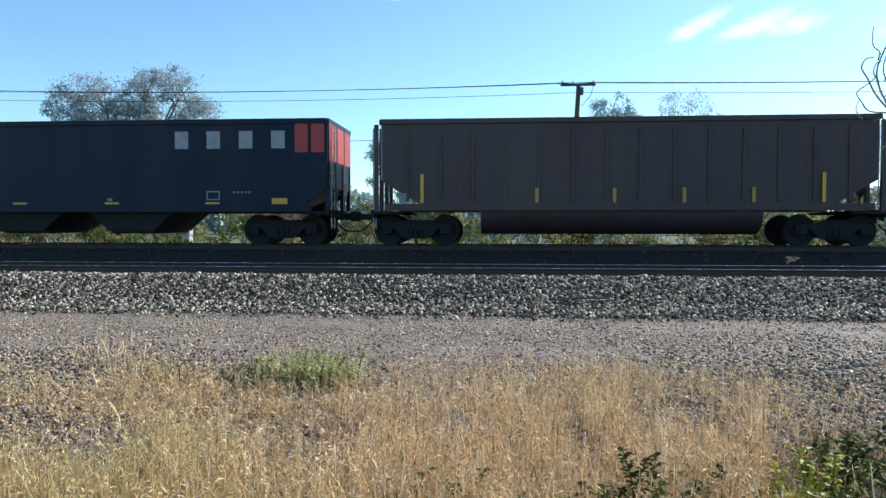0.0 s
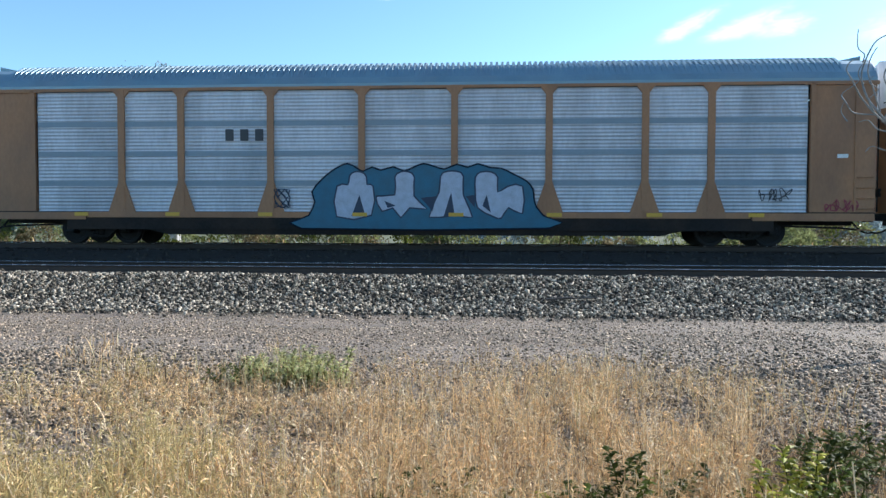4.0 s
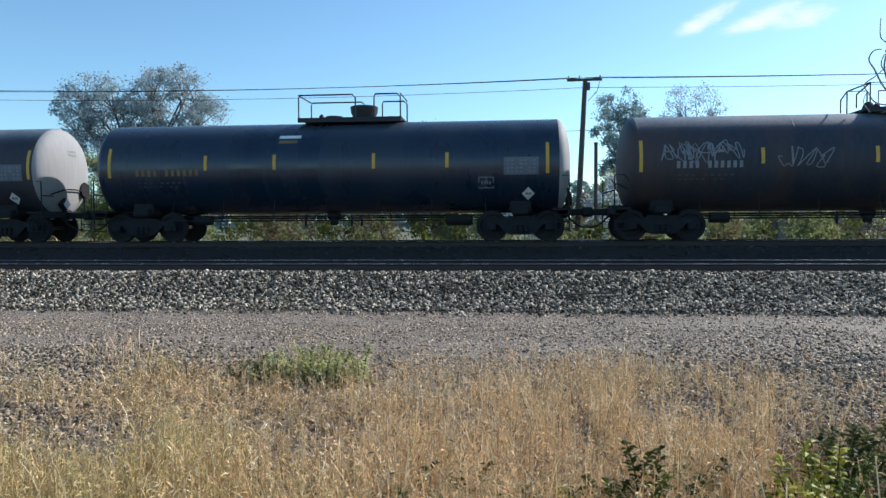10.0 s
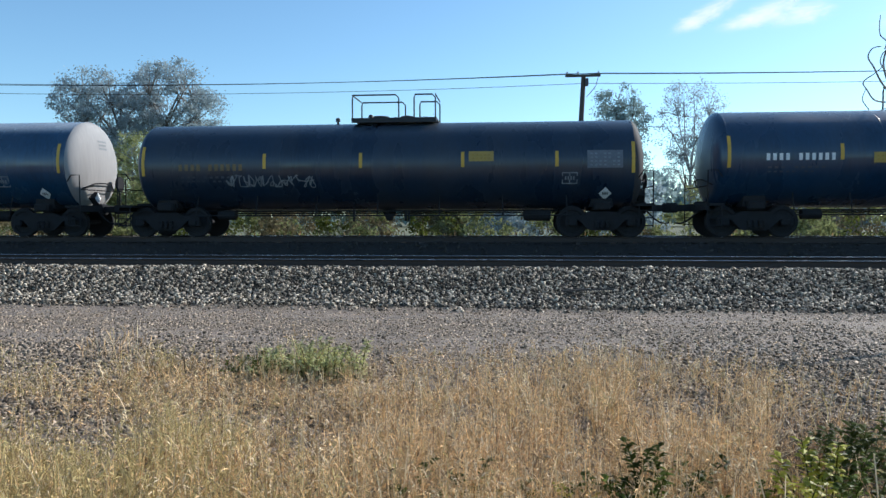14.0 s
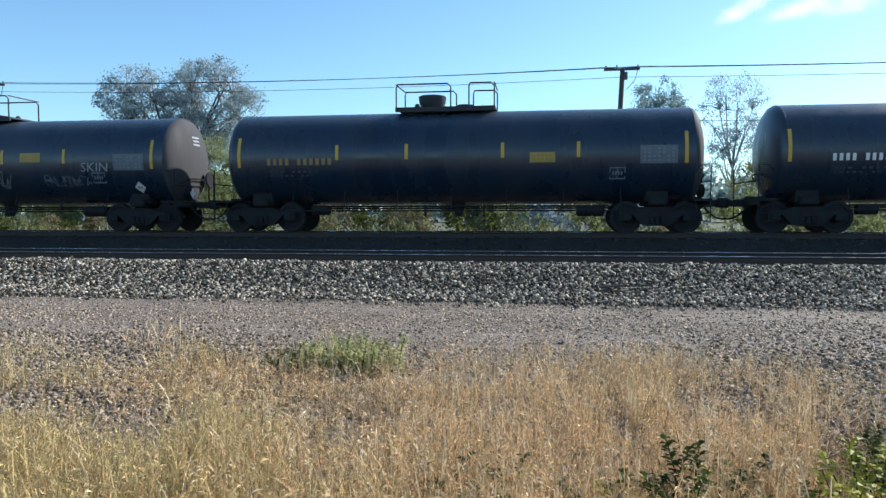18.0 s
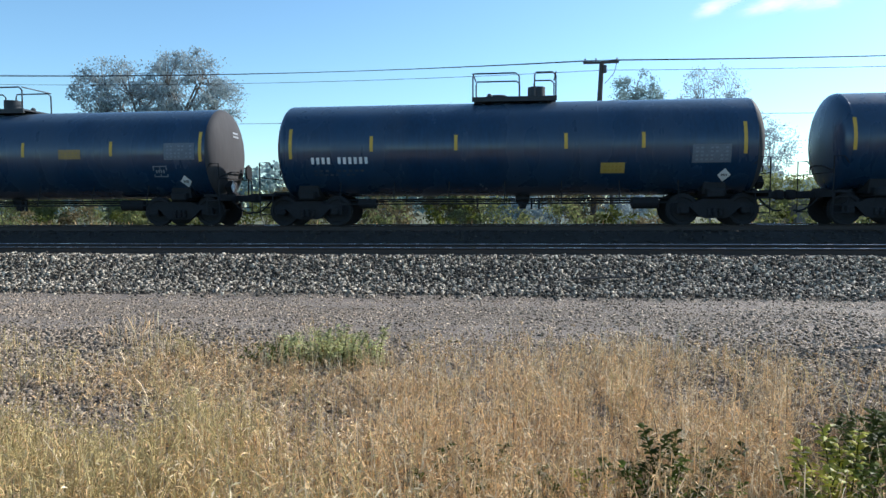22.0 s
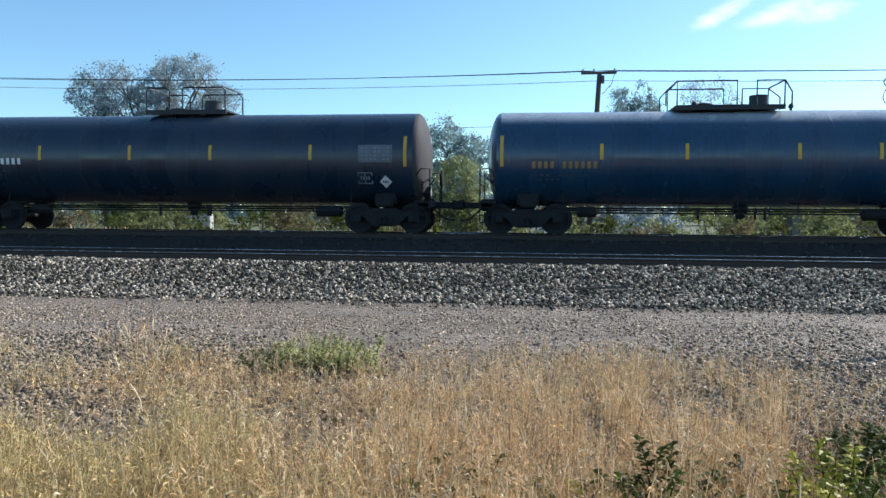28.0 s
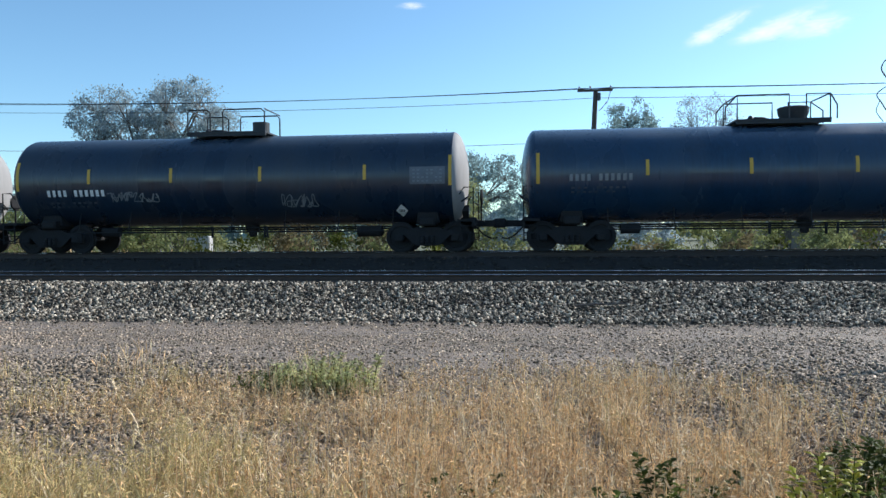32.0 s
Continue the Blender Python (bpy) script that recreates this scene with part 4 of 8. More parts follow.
# ---- tank cars ----
TANK_GROUP, R_TANK = "tank cars of the passing train", 1.45
TANKS = [
    dict(k=2, mid=21.10, half=10.10, tank=9.37, paint='navy', head='lit_grey_head', stripes=(-8.96, -5.88, -3.24, -1.01, 1.91, 5.29, 8.74), number=(-7.98, -6.03, 2.17), ink='white', deck=(-1.34, 1.04), dome=(-0.05, 'bowl'), rails='walk',
         marks=[('Y', 3.44, 4.12, 2.26), ('W', 3.60, 4.13, 1.78), ('z', 4.72, 2.39), ('S', 7.46, 8.48, 2.27), ('O', 4.18, 4.77, 1.78)]),
    dict(k=3, mid=39.25, half=8.16, tank=7.34, off=0.10, paint='navy', head='lit_grey_head', stripes=(-6.71, -3.29, -1.09, 1.42, 3.65, 7.06), number=(-5.72, -3.70, 2.28), ink='white', deck=(-1.07, 1.49), dome=(0.94, 'box'), rails='loop',
         marks=[('Y', 2.13, 2.87, 2.19), ('S', 5.85, 6.96, 2.47), ('D', 6.31, 1.41), ('B', 5.54, 1.71)]),
    dict(k=7, mid=138.93, half=8.18, tank=7.45, off=0.18, paint='rust', head='dust_head', stripes=(-6.72, -3.36, -1.33, 1.78, 4.42, 7.1), number=(-5.97, -3.64, 2.15), ink='dim_white', deck=(-0.98, 1.84), dome=(1.03, 'box'), rails='loop',
         marks=[('O', 3.88, 4.61, 1.81), ('S', 5.81, 6.89, 2.22), ('D', 6.42, 1.42), ('B', 5.15, 1.78)]),
    dict(k=8, mid=155.53, half=8.11, tank=7.51, paint='black', head='dust_head', stripes=(-6.8, -3.69, -1.51, 1.56, 3.78, 6.75), number=(-5.99, -3.88, 2.15), ink='dim_tan', deck=(-0.97, 2.31), dome=(1.00, 'bowl'), rails='loop',
         marks=[('C', -1.42, -0.74, 3.16), ('S', 5.46, 6.49, 2.24), ('D', 6.19, 1.43), ('B', 4.94, 1.76)]),
    dict(k=9, mid=171.75, half=8.24, tank=7.37, off=0.11, paint='rust', head='dust_head', stripes=(-6.78, -3.37, -0.26, 2.06, 4.34, 7.13), number=(-5.81, -3.88, 2.21), ink='dim_white', deck=(-0.18, 1.89), dome=(0.15, 'ball'), rails='cage',
         marks=[('D', 6.51, 1.34), ('B', 5.17, 1.92)]),
    dict(k=10, mid=188.09, half=8.24, tank=7.29, off=0.17, paint='black', head='dust_head', stripes=(-6.54, -3.72, -0.88, 2.13, 4.54, 7.23), number=(-5.84, -3.80, 2.01), ink='dim_white', deck=(-0.06, 1.96), dome=(0.27, 'ball'), rails='cage',
         marks=[('O', -0.6, 0.11, 1.65), ('D', 6.59, 1.33), ('B', 5.76, 1.66)]),
    dict(k=11, mid=204.86, half=8.22, tank=7.47, paint='slate', head='dust_head', stripes=(-6.95, -3.58, -1.56, 1.83, 4.03, 6.86), number=(-5.93, -3.99, 2.23), ink='faint_tan', deck=(-1.23, 1.53), dome=(0.15, 'none'), rails='loop',
         marks=[('D', 6.19, 1.37), ('B', 4.91, 1.75)]),
    dict(k=12, mid=221.80, half=8.91, tank=7.93, off=0.14, paint='black', head='lit_grey_head', stripes=(-7.43, -3.46, -0.47, 2.62, 5.4, 7.72), number=(-6.22, -4.12, 2.14), ink='dim_tan', deck=(-0.88, 1.77), dome=(0.77, 'low'), rails='loop',
         marks=[('Y', 2.8, 3.54, 2.41), ('S', 6.28, 7.31, 2.3), ('D', 6.84, 1.3), ('B', 5.78, 1.75)]),
    dict(k=13, mid=238.79, half=7.98, tank=7.16, paint='navy', head='lit_grey_head', stripes=(-6.75, -3.6, -1.5, 0.39, 3.0, 6.83), number=(-5.71, -3.75, 2.31), ink='white', deck=(-1.51, 0.37), dome=(-0.71, 'low'), rails='loop',
         marks=[('Y', -2.75, -2.09, 2.27), ('Y', 3.13, 3.78, 2.26), ('D', 6.0, 1.05)]),
    dict(k=14, mid=254.77, half=8.12, tank=7.52, paint='black', head='lit_grey_head', stripes=(-6.5, -3.95, -1.64, 1.3, 3.58, 6.71), number=(-6.07, -4.06, 2.17), ink='orange_mark', deck=(-2.30, 0.77), dome=(-1.20, 'bowl'), rails='loop',
         marks=[('O', 3.41, 4.11, 1.64), ('S', 5.42, 6.46, 2.23), ('D', 6.19, 1.41), ('B', 4.87, 1.73)]),
    dict(k=15, mid=271.23, half=8.18, tank=7.48, off=0.04, paint='black', head='lit_grey_head', stripes=(-6.75, -3.49, -1.29, 1.47, 3.68, 6.73), number=(-5.85, -3.75, 2.15), ink='dim_tan', deck=(-1.94, 1.21), dome=(-0.86, 'bowl'), rails='loop',
         marks=[('Y', 2.12, 2.85, 2.41), ('S', 5.41, 6.46, 2.23), ('D', 6.18, 1.43), ('B', 4.84, 1.74)]),
    dict(k=16, mid=287.55, half=8.23, tank=7.39, off=0.11, paint='black', head='lit_grey_head', stripes=(-6.64, -3.49, -1.33, 1.57, 3.78, 6.82), number=(-5.77, -3.63, 2.17), ink='orange_mark', deck=(-1.81, 1.30), dome=(-0.75, 'bowl'), rails='loop',
         marks=[('Y', 2.37, 3.11, 2.22), ('S', 5.53, 6.58, 2.27), ('B', 4.9, 1.74)]),
    dict(k=17, mid=303.88, half=8.24, tank=7.22, off=0.03, paint='black', head='lit_grey_head', stripes=(-6.77, -3.63, -1.0, 1.82, 4.07, 7.14), number=(-5.64, -3.77, 2.13), ink='white', deck=(-0.63, 1.25), dome=(-0.15, 'box'), rails='loop',
         marks=[('Y', 0.96, 1.78, 2.1), ('P', 5.5, 6.56, 2.59), ('B', 4.57, 1.56), ('D', 6.29, 1.39)]),
    dict(k=18, mid=320.62, half=8.19, tank=7.44, paint='black', head='lit_grey_head', stripes=(-6.83, -3.67, -1.57, 1.4, 3.63, 6.75), number=(-5.97, -3.87, 2.13), ink='orange_mark', deck=(-2.03, 1.12), dome=(-0.97, 'bowl'), rails='loop',
         marks=[('Y', 2.68, 3.4, 1.78), ('S', 5.34, 6.39, 2.24), ('B', 4.75, 1.75), ('D', 6.05, 1.44)]),
    dict(k=19, mid=337.44, half=8.80, tank=8.02, off=0.07, paint='navy', head='lit_grey_head', stripes=(-7.41, -4.29, -1.32, 1.6, 4.59, 7.53), number=(-6.47, -4.52, 2.16), ink='dim_white', deck=(-1.34, 1.14), dome=(0.22, 'box'), rails='loop',
         marks=[('O', -2.0, -1.31, 1.7), ('O', 2.82, 3.57, 2.28), ('S', 6.35, 7.35, 2.33), ('B', 6.16, 1.72), ('D', 6.92, 1.41)]),
    dict(k=20, mid=354.39, half=8.26, tank=7.39, off=0.21, paint='navy', head='lit_grey_head', stripes=(-6.52, -4.0, -1.44, 1.79, 4.0, 6.83), number=(-5.92, -4.09, 1.98), ink='white', deck=(-1.01, 1.55), dome=(0.95, 'box'), rails='loop',
         marks=[('Y', 2.8, 3.49, 1.68), ('S', 5.37, 6.45, 2.06), ('D', 6.32, 1.45)]),
    dict(k=21, mid=370.83, half=7.91, tank=7.14, paint='navy', head='lit_grey_head', stripes=(-6.77, -3.61, -1.41, 0.47, 2.98, 6.54), number=(-5.70, -3.75, 2.35), ink='white', deck=(-1.37, 0.46), dome=(-0.81, 'low'), rails='loop',
         marks=[('Y', -2.73, -2.04, 2.24), ('Y', 3.13, 3.87, 2.29), ('S', 5.39, 6.32, 2.49), ('D', 5.88, 1.36)]),
    dict(k=22, mid=386.66, half=8.05, tank=7.43, off=0.19, paint='black', head='lit_grey_head', stripes=(-6.54, -3.38, -1.26, 1.59, 3.78, 6.87), number=(-5.69, -3.59, 2.17), ink='orange_mark', deck=(-1.75, 1.29), dome=(-0.70, 'bowl'), rails='loop',
         marks=[('Y', 2.62, 3.33, 1.67), ('S', 5.56, 6.64, 2.26), ('D', 6.26, 1.44), ('B', 4.94, 1.78)]),
    dict(k=24, mid=424.59, half=8.08, tank=7.62, paint='slate', head='dust_head', stripes=(-7.0, -3.7, -1.6, 1.5, 4.66, 7.01), number=(-5.98, -4.00, 2.16), ink='dim_tan', deck=(-1.40, 1.30), dome=(0.00, 'none'), rails='cage',
         marks=[('O', 3.58, 4.35, 1.78), ('D', 6.2, 1.43)]),
    dict(k=25, mid=441.33, half=8.88, tank=8.04, paint='black', head='lit_grey_head', stripes=(-7.35, -4.35, -1.33, 1.31, 4.49, 7.41), number=(-7.06, -4.97, 2.18), ink='white', deck=(-1.16, 1.53), dome=(0.79, 'box'), rails='loop',
         marks=[('S', 5.98, 7.02, 2.4), ('B', 6.17, 1.67), ('D', 6.8, 1.56)]),
    dict(k=26, mid=458.47, half=8.19, tank=7.33, off=0.04, paint='slate', head='dust_head', stripes=(-6.85, -3.93, -1.52, 1.56, 3.74, 6.74), number=(-5.98, -4.02, 2.06), ink='orange_mark', deck=(-1.72, 1.39), dome=(0.85, 'box'), rails='cage',
         marks=[('O', 4.10, 4.83, 1.63), ('D', 6.08, 1.38)]),
    dict(k=27, mid=474.76, half=8.17, tank=7.39, off=0.18, paint='black', head='lit_grey_head', stripes=(-6.71, -3.96, -1.36, 1.19, 4.11, 7.0), number=(-5.77, -3.44, 1.94), ink='faint_tan', deck=(-1.17, 1.53), dome=(0.18, 'none'), rails='cage',
         marks=[('O', 2.84, 3.6, 1.54), ('D', 6.27, 1.41), ('S', 5.87, 6.48, 2.07)]),
    dict(k=28, mid=491.42, half=8.33, tank=7.41, off=0.04, paint='slate', head='dust_head', stripes=(-6.83, -3.79, -1.41, 0.24, 3.80, 6.79), number=(-5.87, -3.88, 1.96), ink='dim_tan', deck=(-1.4, 1.0), dome=(0.05, 'none'), rails='loop',
         marks=[('O', 2.30, 3.08, 1.94), ('D', 6.12, 1.40), ('S', 1.17, 2.09, 1.95)]),
    dict(k=29, mid=507.92, half=8.32, tank=7.42, off=-0.05, paint='black', head='dust_head', stripes=(-7.07, -4.58, -1.85, 1.03, 4.31, 6.91), number=(-6.06, -4.05, 1.92), ink='white', deck=(-1.64, 0.97), dome=(0.56, 'box'), rails='loop',
         marks=[('S', 5.69, 6.76, 2.32), ('D', 5.39, 1.28)]),
    dict(k=30, mid=525.23, half=8.93, tank=8.28, paint='navy', head='lit_grey_head', stripes=(-7.79, -4.64, -1.75, 1.11, 4.6, 7.5), number=(-6.91, -5.03, 2.18), ink='dim_white', deck=(-1.97, 0.70), dome=(-0.11, 'bowl'), rails='cage',
         marks=[]),
]
SAY = {"black": "black", "navy": "blue-black", "slate": "worn slate-blue", "rust": "rust-stained brown-black"}
TOP = {12: 3.58, 2: 3.85, 14: 3.82, 21: 3.86, 20: 3.8, 18: 3.72}


def start_car(name, k, mid, label, category, group):
    car = thing(name, on_line(mid), label, category, group)
    CARS.append((car, mid))
    return car


def tank_shell(half, R, zc, off=0.0, n=40):
    """Cylinder with dished ends; the barrel and the two heads are separate meshes."""
    d = 0.42
    ring = [(math.sin(a), math.cos(a)) for a in (i * math.pi / 2 / 9 for i in range(10))]
    barrel = [(-half + d, R)] + [(-half + d + (2 * half - 2 * d) * i / 8, R) for i in range(1, 8)] + [(half - d, R)]
    head = [(half - d + d * s, R * c) for s, c in ring[:-1]] + [(half - 0.001, R * 0.1)]
    g, h = Geo().lathe(barrel, "x", (off, 0, zc), n), []
    for s in (-1, 1):
        h.append(Geo().lathe([(s * a, r) for a, r in head], "x", (off, 0, zc), n))
    return g, h


def deck_rails(car, x0, x1, top, kind, seed):
    """Working platform on the tank with its railings."""
    zt = top
    part("platform", Geo().box((x0 + x1) / 2, 0, zt + 0.07, x1 - x0, 1.5, 0.05).box((x0 + x1) / 2, -0.7, zt + 0.03, x1 - x0, 0.06, 0.14).box((x0 + x1) / 2, 0.7, zt + 0.03, x1 - x0, 0.06, 0.14), M["fitting"], car)
    h, w = 0.8, x1 - x0
    runs = ((x0 + 0.03, x0 + 0.3 * w), (x0 + 0.46 * w, x1 - 0.03)) if seed % 2 else ((x0 + 0.03, x0 + 0.56 * w), (x0 + 0.74 * w, x1 - 0.03))
    for a, b in runs:
        for y in (-0.72, 0.72):
            g = Geo()
            if kind == "cage":
                out = 0.28
                ea, eb = (a - out if a < x0 + 0.1 else a), (b + out if b > x1 - 0.1 else b)
                g.tube([(a, y, zt), (a, y, zt + h), (b, y, zt + h), (b, y, zt)], 0.024, 6)
                if eb > b:
                    g.tube([(b, y, zt + h), (eb, y * 0.7, zt + h * 0.62), (eb, y * 0.7, zt + 0.1)], 0.022, 6)
                if ea < a:
                    g.tube([(a, y, zt + h), (ea, y * 0.7, zt + h * 0.62), (ea, y * 0.7, zt + 0.1)], 0.022, 6)
            else:
                c = 0.1
                g.tube([(a, y, zt), (a, y, zt + h - c), (a + c * 0.4, y, zt + h), (b - c, y, zt + h), (b, y, zt + h - c), (b, y, zt)], 0.024, 6)
            part("railing", g, M["fitting"], car)
    for x in (x0 + 0.03, x1 - 0.03):
        part("end_rail", Geo().tube([(x, -0.72, zt + h), (x, 0.72, zt + h)], 0.022, 6), M["fitting"], car)


def tank_car(k, mid, half, tank, paint, head, stripes, number, ink, deck, dome, rails, marks, off=0.0):
    R = R_TANK
    top = TOP.get(k, 3.77)
    if k == 12:
        R = 1.38
    zc = top - R
    car = start_car("tank_car", k, mid, f"{SAY[paint]} tank car with {'pale dusty' if 'dust' in head else 'grey'} ends and yellow stripes", "tank car", TANK_GROUP)
    barrel, heads = tank_shell(tank, R, zc, off)
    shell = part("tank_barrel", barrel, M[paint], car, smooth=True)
    # left head keeps the tank paint; the right head's colour includes sunlight
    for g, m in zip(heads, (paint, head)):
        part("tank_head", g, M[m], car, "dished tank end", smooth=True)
    for x in (-tank + 0.43, tank - 0.43, -tank * 0.34, tank * 0.34):
        part("weld_seam", Geo().lathe([(x - 0.02, R), (x - 0.012, R + 0.003), (x + 0.012, R + 0.003), (x + 0.02, R)], "x", (off, 0, zc), 40), M[paint], shell, smooth=True)
    surf, raised = surface_tank(R, zc), lambda o: surface_tank(R, zc, o)
    for i, x in enumerate(stripes):
        tall = i in (0, len(stripes) - 1)
        x = max(off - tank + 0.46, min(off + tank - 0.46, x))
        z = zc + (0.15 if tall else 0.12)
        h = 0.46 if tall else 0.23
        part("reflective_stripe", plate(Geo(), surf, x - 0.05, z - h, x + 0.05, z + h, 4), M["yellow"], car)
    w = (number[1] - number[0]) / 11
    for x0, x1, n in ((number[0], number[0] + 4 * w, 4), (number[0] + 5 * w, number[1], 6)):
        part("marking", bar_geo(surf, x0, x1, number[2], 0.2, n), M[ink], car, "row of painted bars")
    g = Geo()
    bars(g, surf, number[0] + 0.05, number[0] + 1.7, number[2] - 0.3, 0.06, 9, (3,))
    bars(g, surf, number[0] + 0.05, number[0] + 1.4, number[2] - 0.42, 0.05, 8, (5,))
    part("small_marking", g, M["faint_mark"], car)
    for c, *q in marks:
        if c in "YO":
            p = part("panel", plate(Geo(), surf, q[0], q[2] - 0.15, q[1], q[2] + 0.15), M["panel_yellow" if c == "Y" else "orange_mark"], car, "yellow notice panel" if c == "Y" else "dull orange notice panel")
            g = Geo()
            for dz in (-0.06, 0.04):
                bars(g, raised(0.013), q[0] + 0.07, q[1] - 0.07, q[2] + dz, 0.045, 5)
            part("panel_print", g, M["panel_amber"], p)
        elif c in "SP":
            p = part("stencil_panel", plate(Geo(), surf, q[0], q[2] - 0.26, q[1], q[2] + 0.26), M["panel_grey" if c == "S" else "dim_white"], car, "stencilled data panel")
            g = Geo()
            for dz in (-0.17, -0.06, 0.05, 0.16):
                bars(g, raised(0.013), q[0] + 0.06, q[1] - 0.06, q[2] + dz, 0.05, 7, (2, 5) if dz > 0 else (4,))
            part("panel_print", g, M["panel_line" if c == "S" else "panel_grey"], p)
        elif c == "D":
            x, z = q
            part("placard_holder", Geo().add([surf(x - 0.21, z), surf(x, z - 0.21), surf(x + 0.21, z), surf(x, z + 0.21)], [(0, 1, 2, 3)]), M["dark"], car)
            p = part("placard", Geo().add([raised(0.014)(x + a, z + b) for a, b in ((-0.19, 0), (0, -0.19), (0.19, 0), (0, 0.19))], [(0, 1, 2, 3)]), M["white"], car, "white diamond placard")
            part("placard_print", bar_geo(raised(0.019), x - 0.09, x + 0.09, z, 0.07, 4), M["dark"], p)
        elif c == "B":
            x, z = q
            g = Geo()
            for a, b, e, f in ((-0.23, 0.14, 0.23, 0.17), (-0.23, -0.17, 0.23, -0.14), (-0.23, -0.17, -0.2, 0.17), (0.2, -0.17, 0.23, 0.17), (-0.015, -0.17, 0.015, 0.17)):
                plate(g, surf, x + a, z + b, x + e, z + f, 1)
            part("test_box_frame", g, M["dim_white"], car, "white-lined data box")
            part("test_box_print", bar_geo(surf, x - 0.16, x + 0.16, z, 0.1, 4), M["dim_white"], car)
        elif c == "C":
            part("cream_patch", plate(Geo(), surf, q[0], q[2] + 0.02, q[1], q[2] + 0.12), M["white"], car)
            part("cream_patch", plate(Geo(), surf, q[0], q[2] - 0.14, q[1] - 0.08, q[2] - 0.04), M["dim_tan"], car)
        elif c == "W":
            part("pale_patch", plate(Geo(), surf, q[0], q[2] - 0.2, q[1], q[2] + 0.2), M["g_white"], car)
    # faint stencils on the dished end
    dish = lambda y, z: (off + tank - 0.42 + 0.42 * math.sqrt(max(0.02, 1 - (y * y + (z - zc) ** 2) / R ** 2)) + 0.012, y, z)
    for i, (w, dz) in enumerate(((0.5, 0.78), (0.42, 0.66), (0.46, 0.54))):
        if k % 3 != 1 or i:
            part("end_marking", plate(Geo(), dish, 0.1 - w / 2, zc + dz, 0.1 + w / 2, zc + dz + 0.06, 2), M["g_chalk" if "grey" in head else "g_grey"], car)
    # placard on the end
    hx = off + tank + 0.03
    h = part("placard_holder", Geo().add([(hx, y, z) for y, z in ((-0.55, 1.25), (-0.35, 1.05), (-0.15, 1.25), (-0.35, 1.45))] + [(hx - 0.2, y, z) for y, z in ((-0.55, 1.25), (-0.35, 1.05), (-0.15, 1.25), (-0.35, 1.45))], [(0, 1, 2, 3), (0, 4, 5, 1), (1, 5, 6, 2), (2, 6, 7, 3), (3, 7, 4, 0)]), M["dark"], car)
    part("placard", Geo().add([(hx + 0.006, y, z) for y, z in ((-0.53, 1.25), (-0.35, 1.07), (-0.17, 1.25), (-0.35, 1.43))], [(0, 1, 2, 3)]), M["white"], h, "white diamond placard")
    if k in (7, 9, 28):
        x0, x1 = {7: (-1.2, 1.35), 9: (0.1, 0.85), 28: (-1.35, 0.2)}[k]
        part("soot_band", plate(Geo(), surface_tank(R, zc, 0.004), x0, zc - R * 0.98, x1, zc + R * 0.992, 18), M["black"], car, "black stained band below the platform", smooth=True)
    # undergear
    tr = half - 2.15
    for s in (-1, 1):
        part("draft_sill", Geo().box(s * (half - 1.55), 0, 0.92, 1.7, 0.42, 0.3, 0.04), M["dark"], car)
    for s in (-1, 1):
        g = Geo().box(s * tr, 0, 0.93, 0.5, 2.4, 0.26, 0.05)
        g.prism([(s * tr - 0.35, 0.9), (s * tr + 0.35, 0.9), (s * tr + 0.3, zc - R * 0.76), (s * tr - 0.3, zc - R * 0.76)], -0.96, 0.96)
        part("saddle", g, M["dark"], car)
        g = Geo().box(s * (half - 0.95), 0, 0.96, 0.5, 2.75, 0.07).box(s * (half - 0.72), 0, 0.9, 0.08, 2.75, 0.2)
        part("end_platform", g, M["dark"], car)
        g = Geo().tube([(off + s * (tank + dx), y, z) for dx, y, z in ((-0.15, -0.9, 1.55), (0.02, -0.45, 1.72), (0.06, 0.0, 1.74), (0.02, 0.45, 1.72), (-0.15, 0.9, 1.55))], 0.022, 6)
        part("head_rail", g, M["dark"], car)
    for y in (-1.22, 1.22):
        g = Geo().tube([(-tr + 1.0, y, 0.66), (tr - 1.0, y, 0.66)], 0.022, 6)
        for i in range(7):
            x = (-tr + 1.05) + (2 * tr - 2.1) * i / 6
            g.tube([(x, y, 0.66), (x, y * 0.8, zc - R * 0.62)], 0.018, 5)
        part("side_rail", g, M["dark"], car)
    rng = random.Random(k)
    g = Geo().tube([(-tr + 0.9, -0.3, 0.8), (tr - 0.9, -0.3, 0.8)], 0.03, 6).tube([(-tr + 0.9, 0.25, 0.74), (tr - 0.9, 0.25, 0.74)], 0.025, 6)
    part("brake_pipe", g, M["dark"], car)
    part("brake_cylinder", Geo().lathe([(-0.3, 0.05), (-0.3, 0.16), (0.25, 0.16), (0.3, 0.05)], "x", (-tr + 1.8, -0.5, 0.68), 14), M["dark"], car, smooth=True)
    part("air_reservoir", Geo().lathe([(-0.42, 0.1), (-0.38, 0.18), (0.38, 0.18), (0.42, 0.1)], "x", (tr - 1.9, -0.45, 0.66), 14), M["dark"], car, smooth=True)
    part("bottom_outlet", Geo().lathe([(0.5, 0.09), (0.56, 0.13), (0.66, 0.13), (0.7, 0.2), (0.95, 0.24)], "z", (rng.uniform(-0.2, 0.6), 0, 0), 14), M["dark"], car, smooth=True)
    for x in (-0.9, 0.75, 0.95):
        part("skid_bracket", Geo().box(x + rng.uniform(-0.1, 0.1), -0.5, 0.66, 0.06, 0.06, 0.36), M["dark"], car)
    add_trucks(car, (-tr, tr))
    add_ends(car, half)
    # top
    deck_rails(car, deck[0], deck[1], top, "cage" if rails == "cage" else "loop", k)
    x, kind = dome
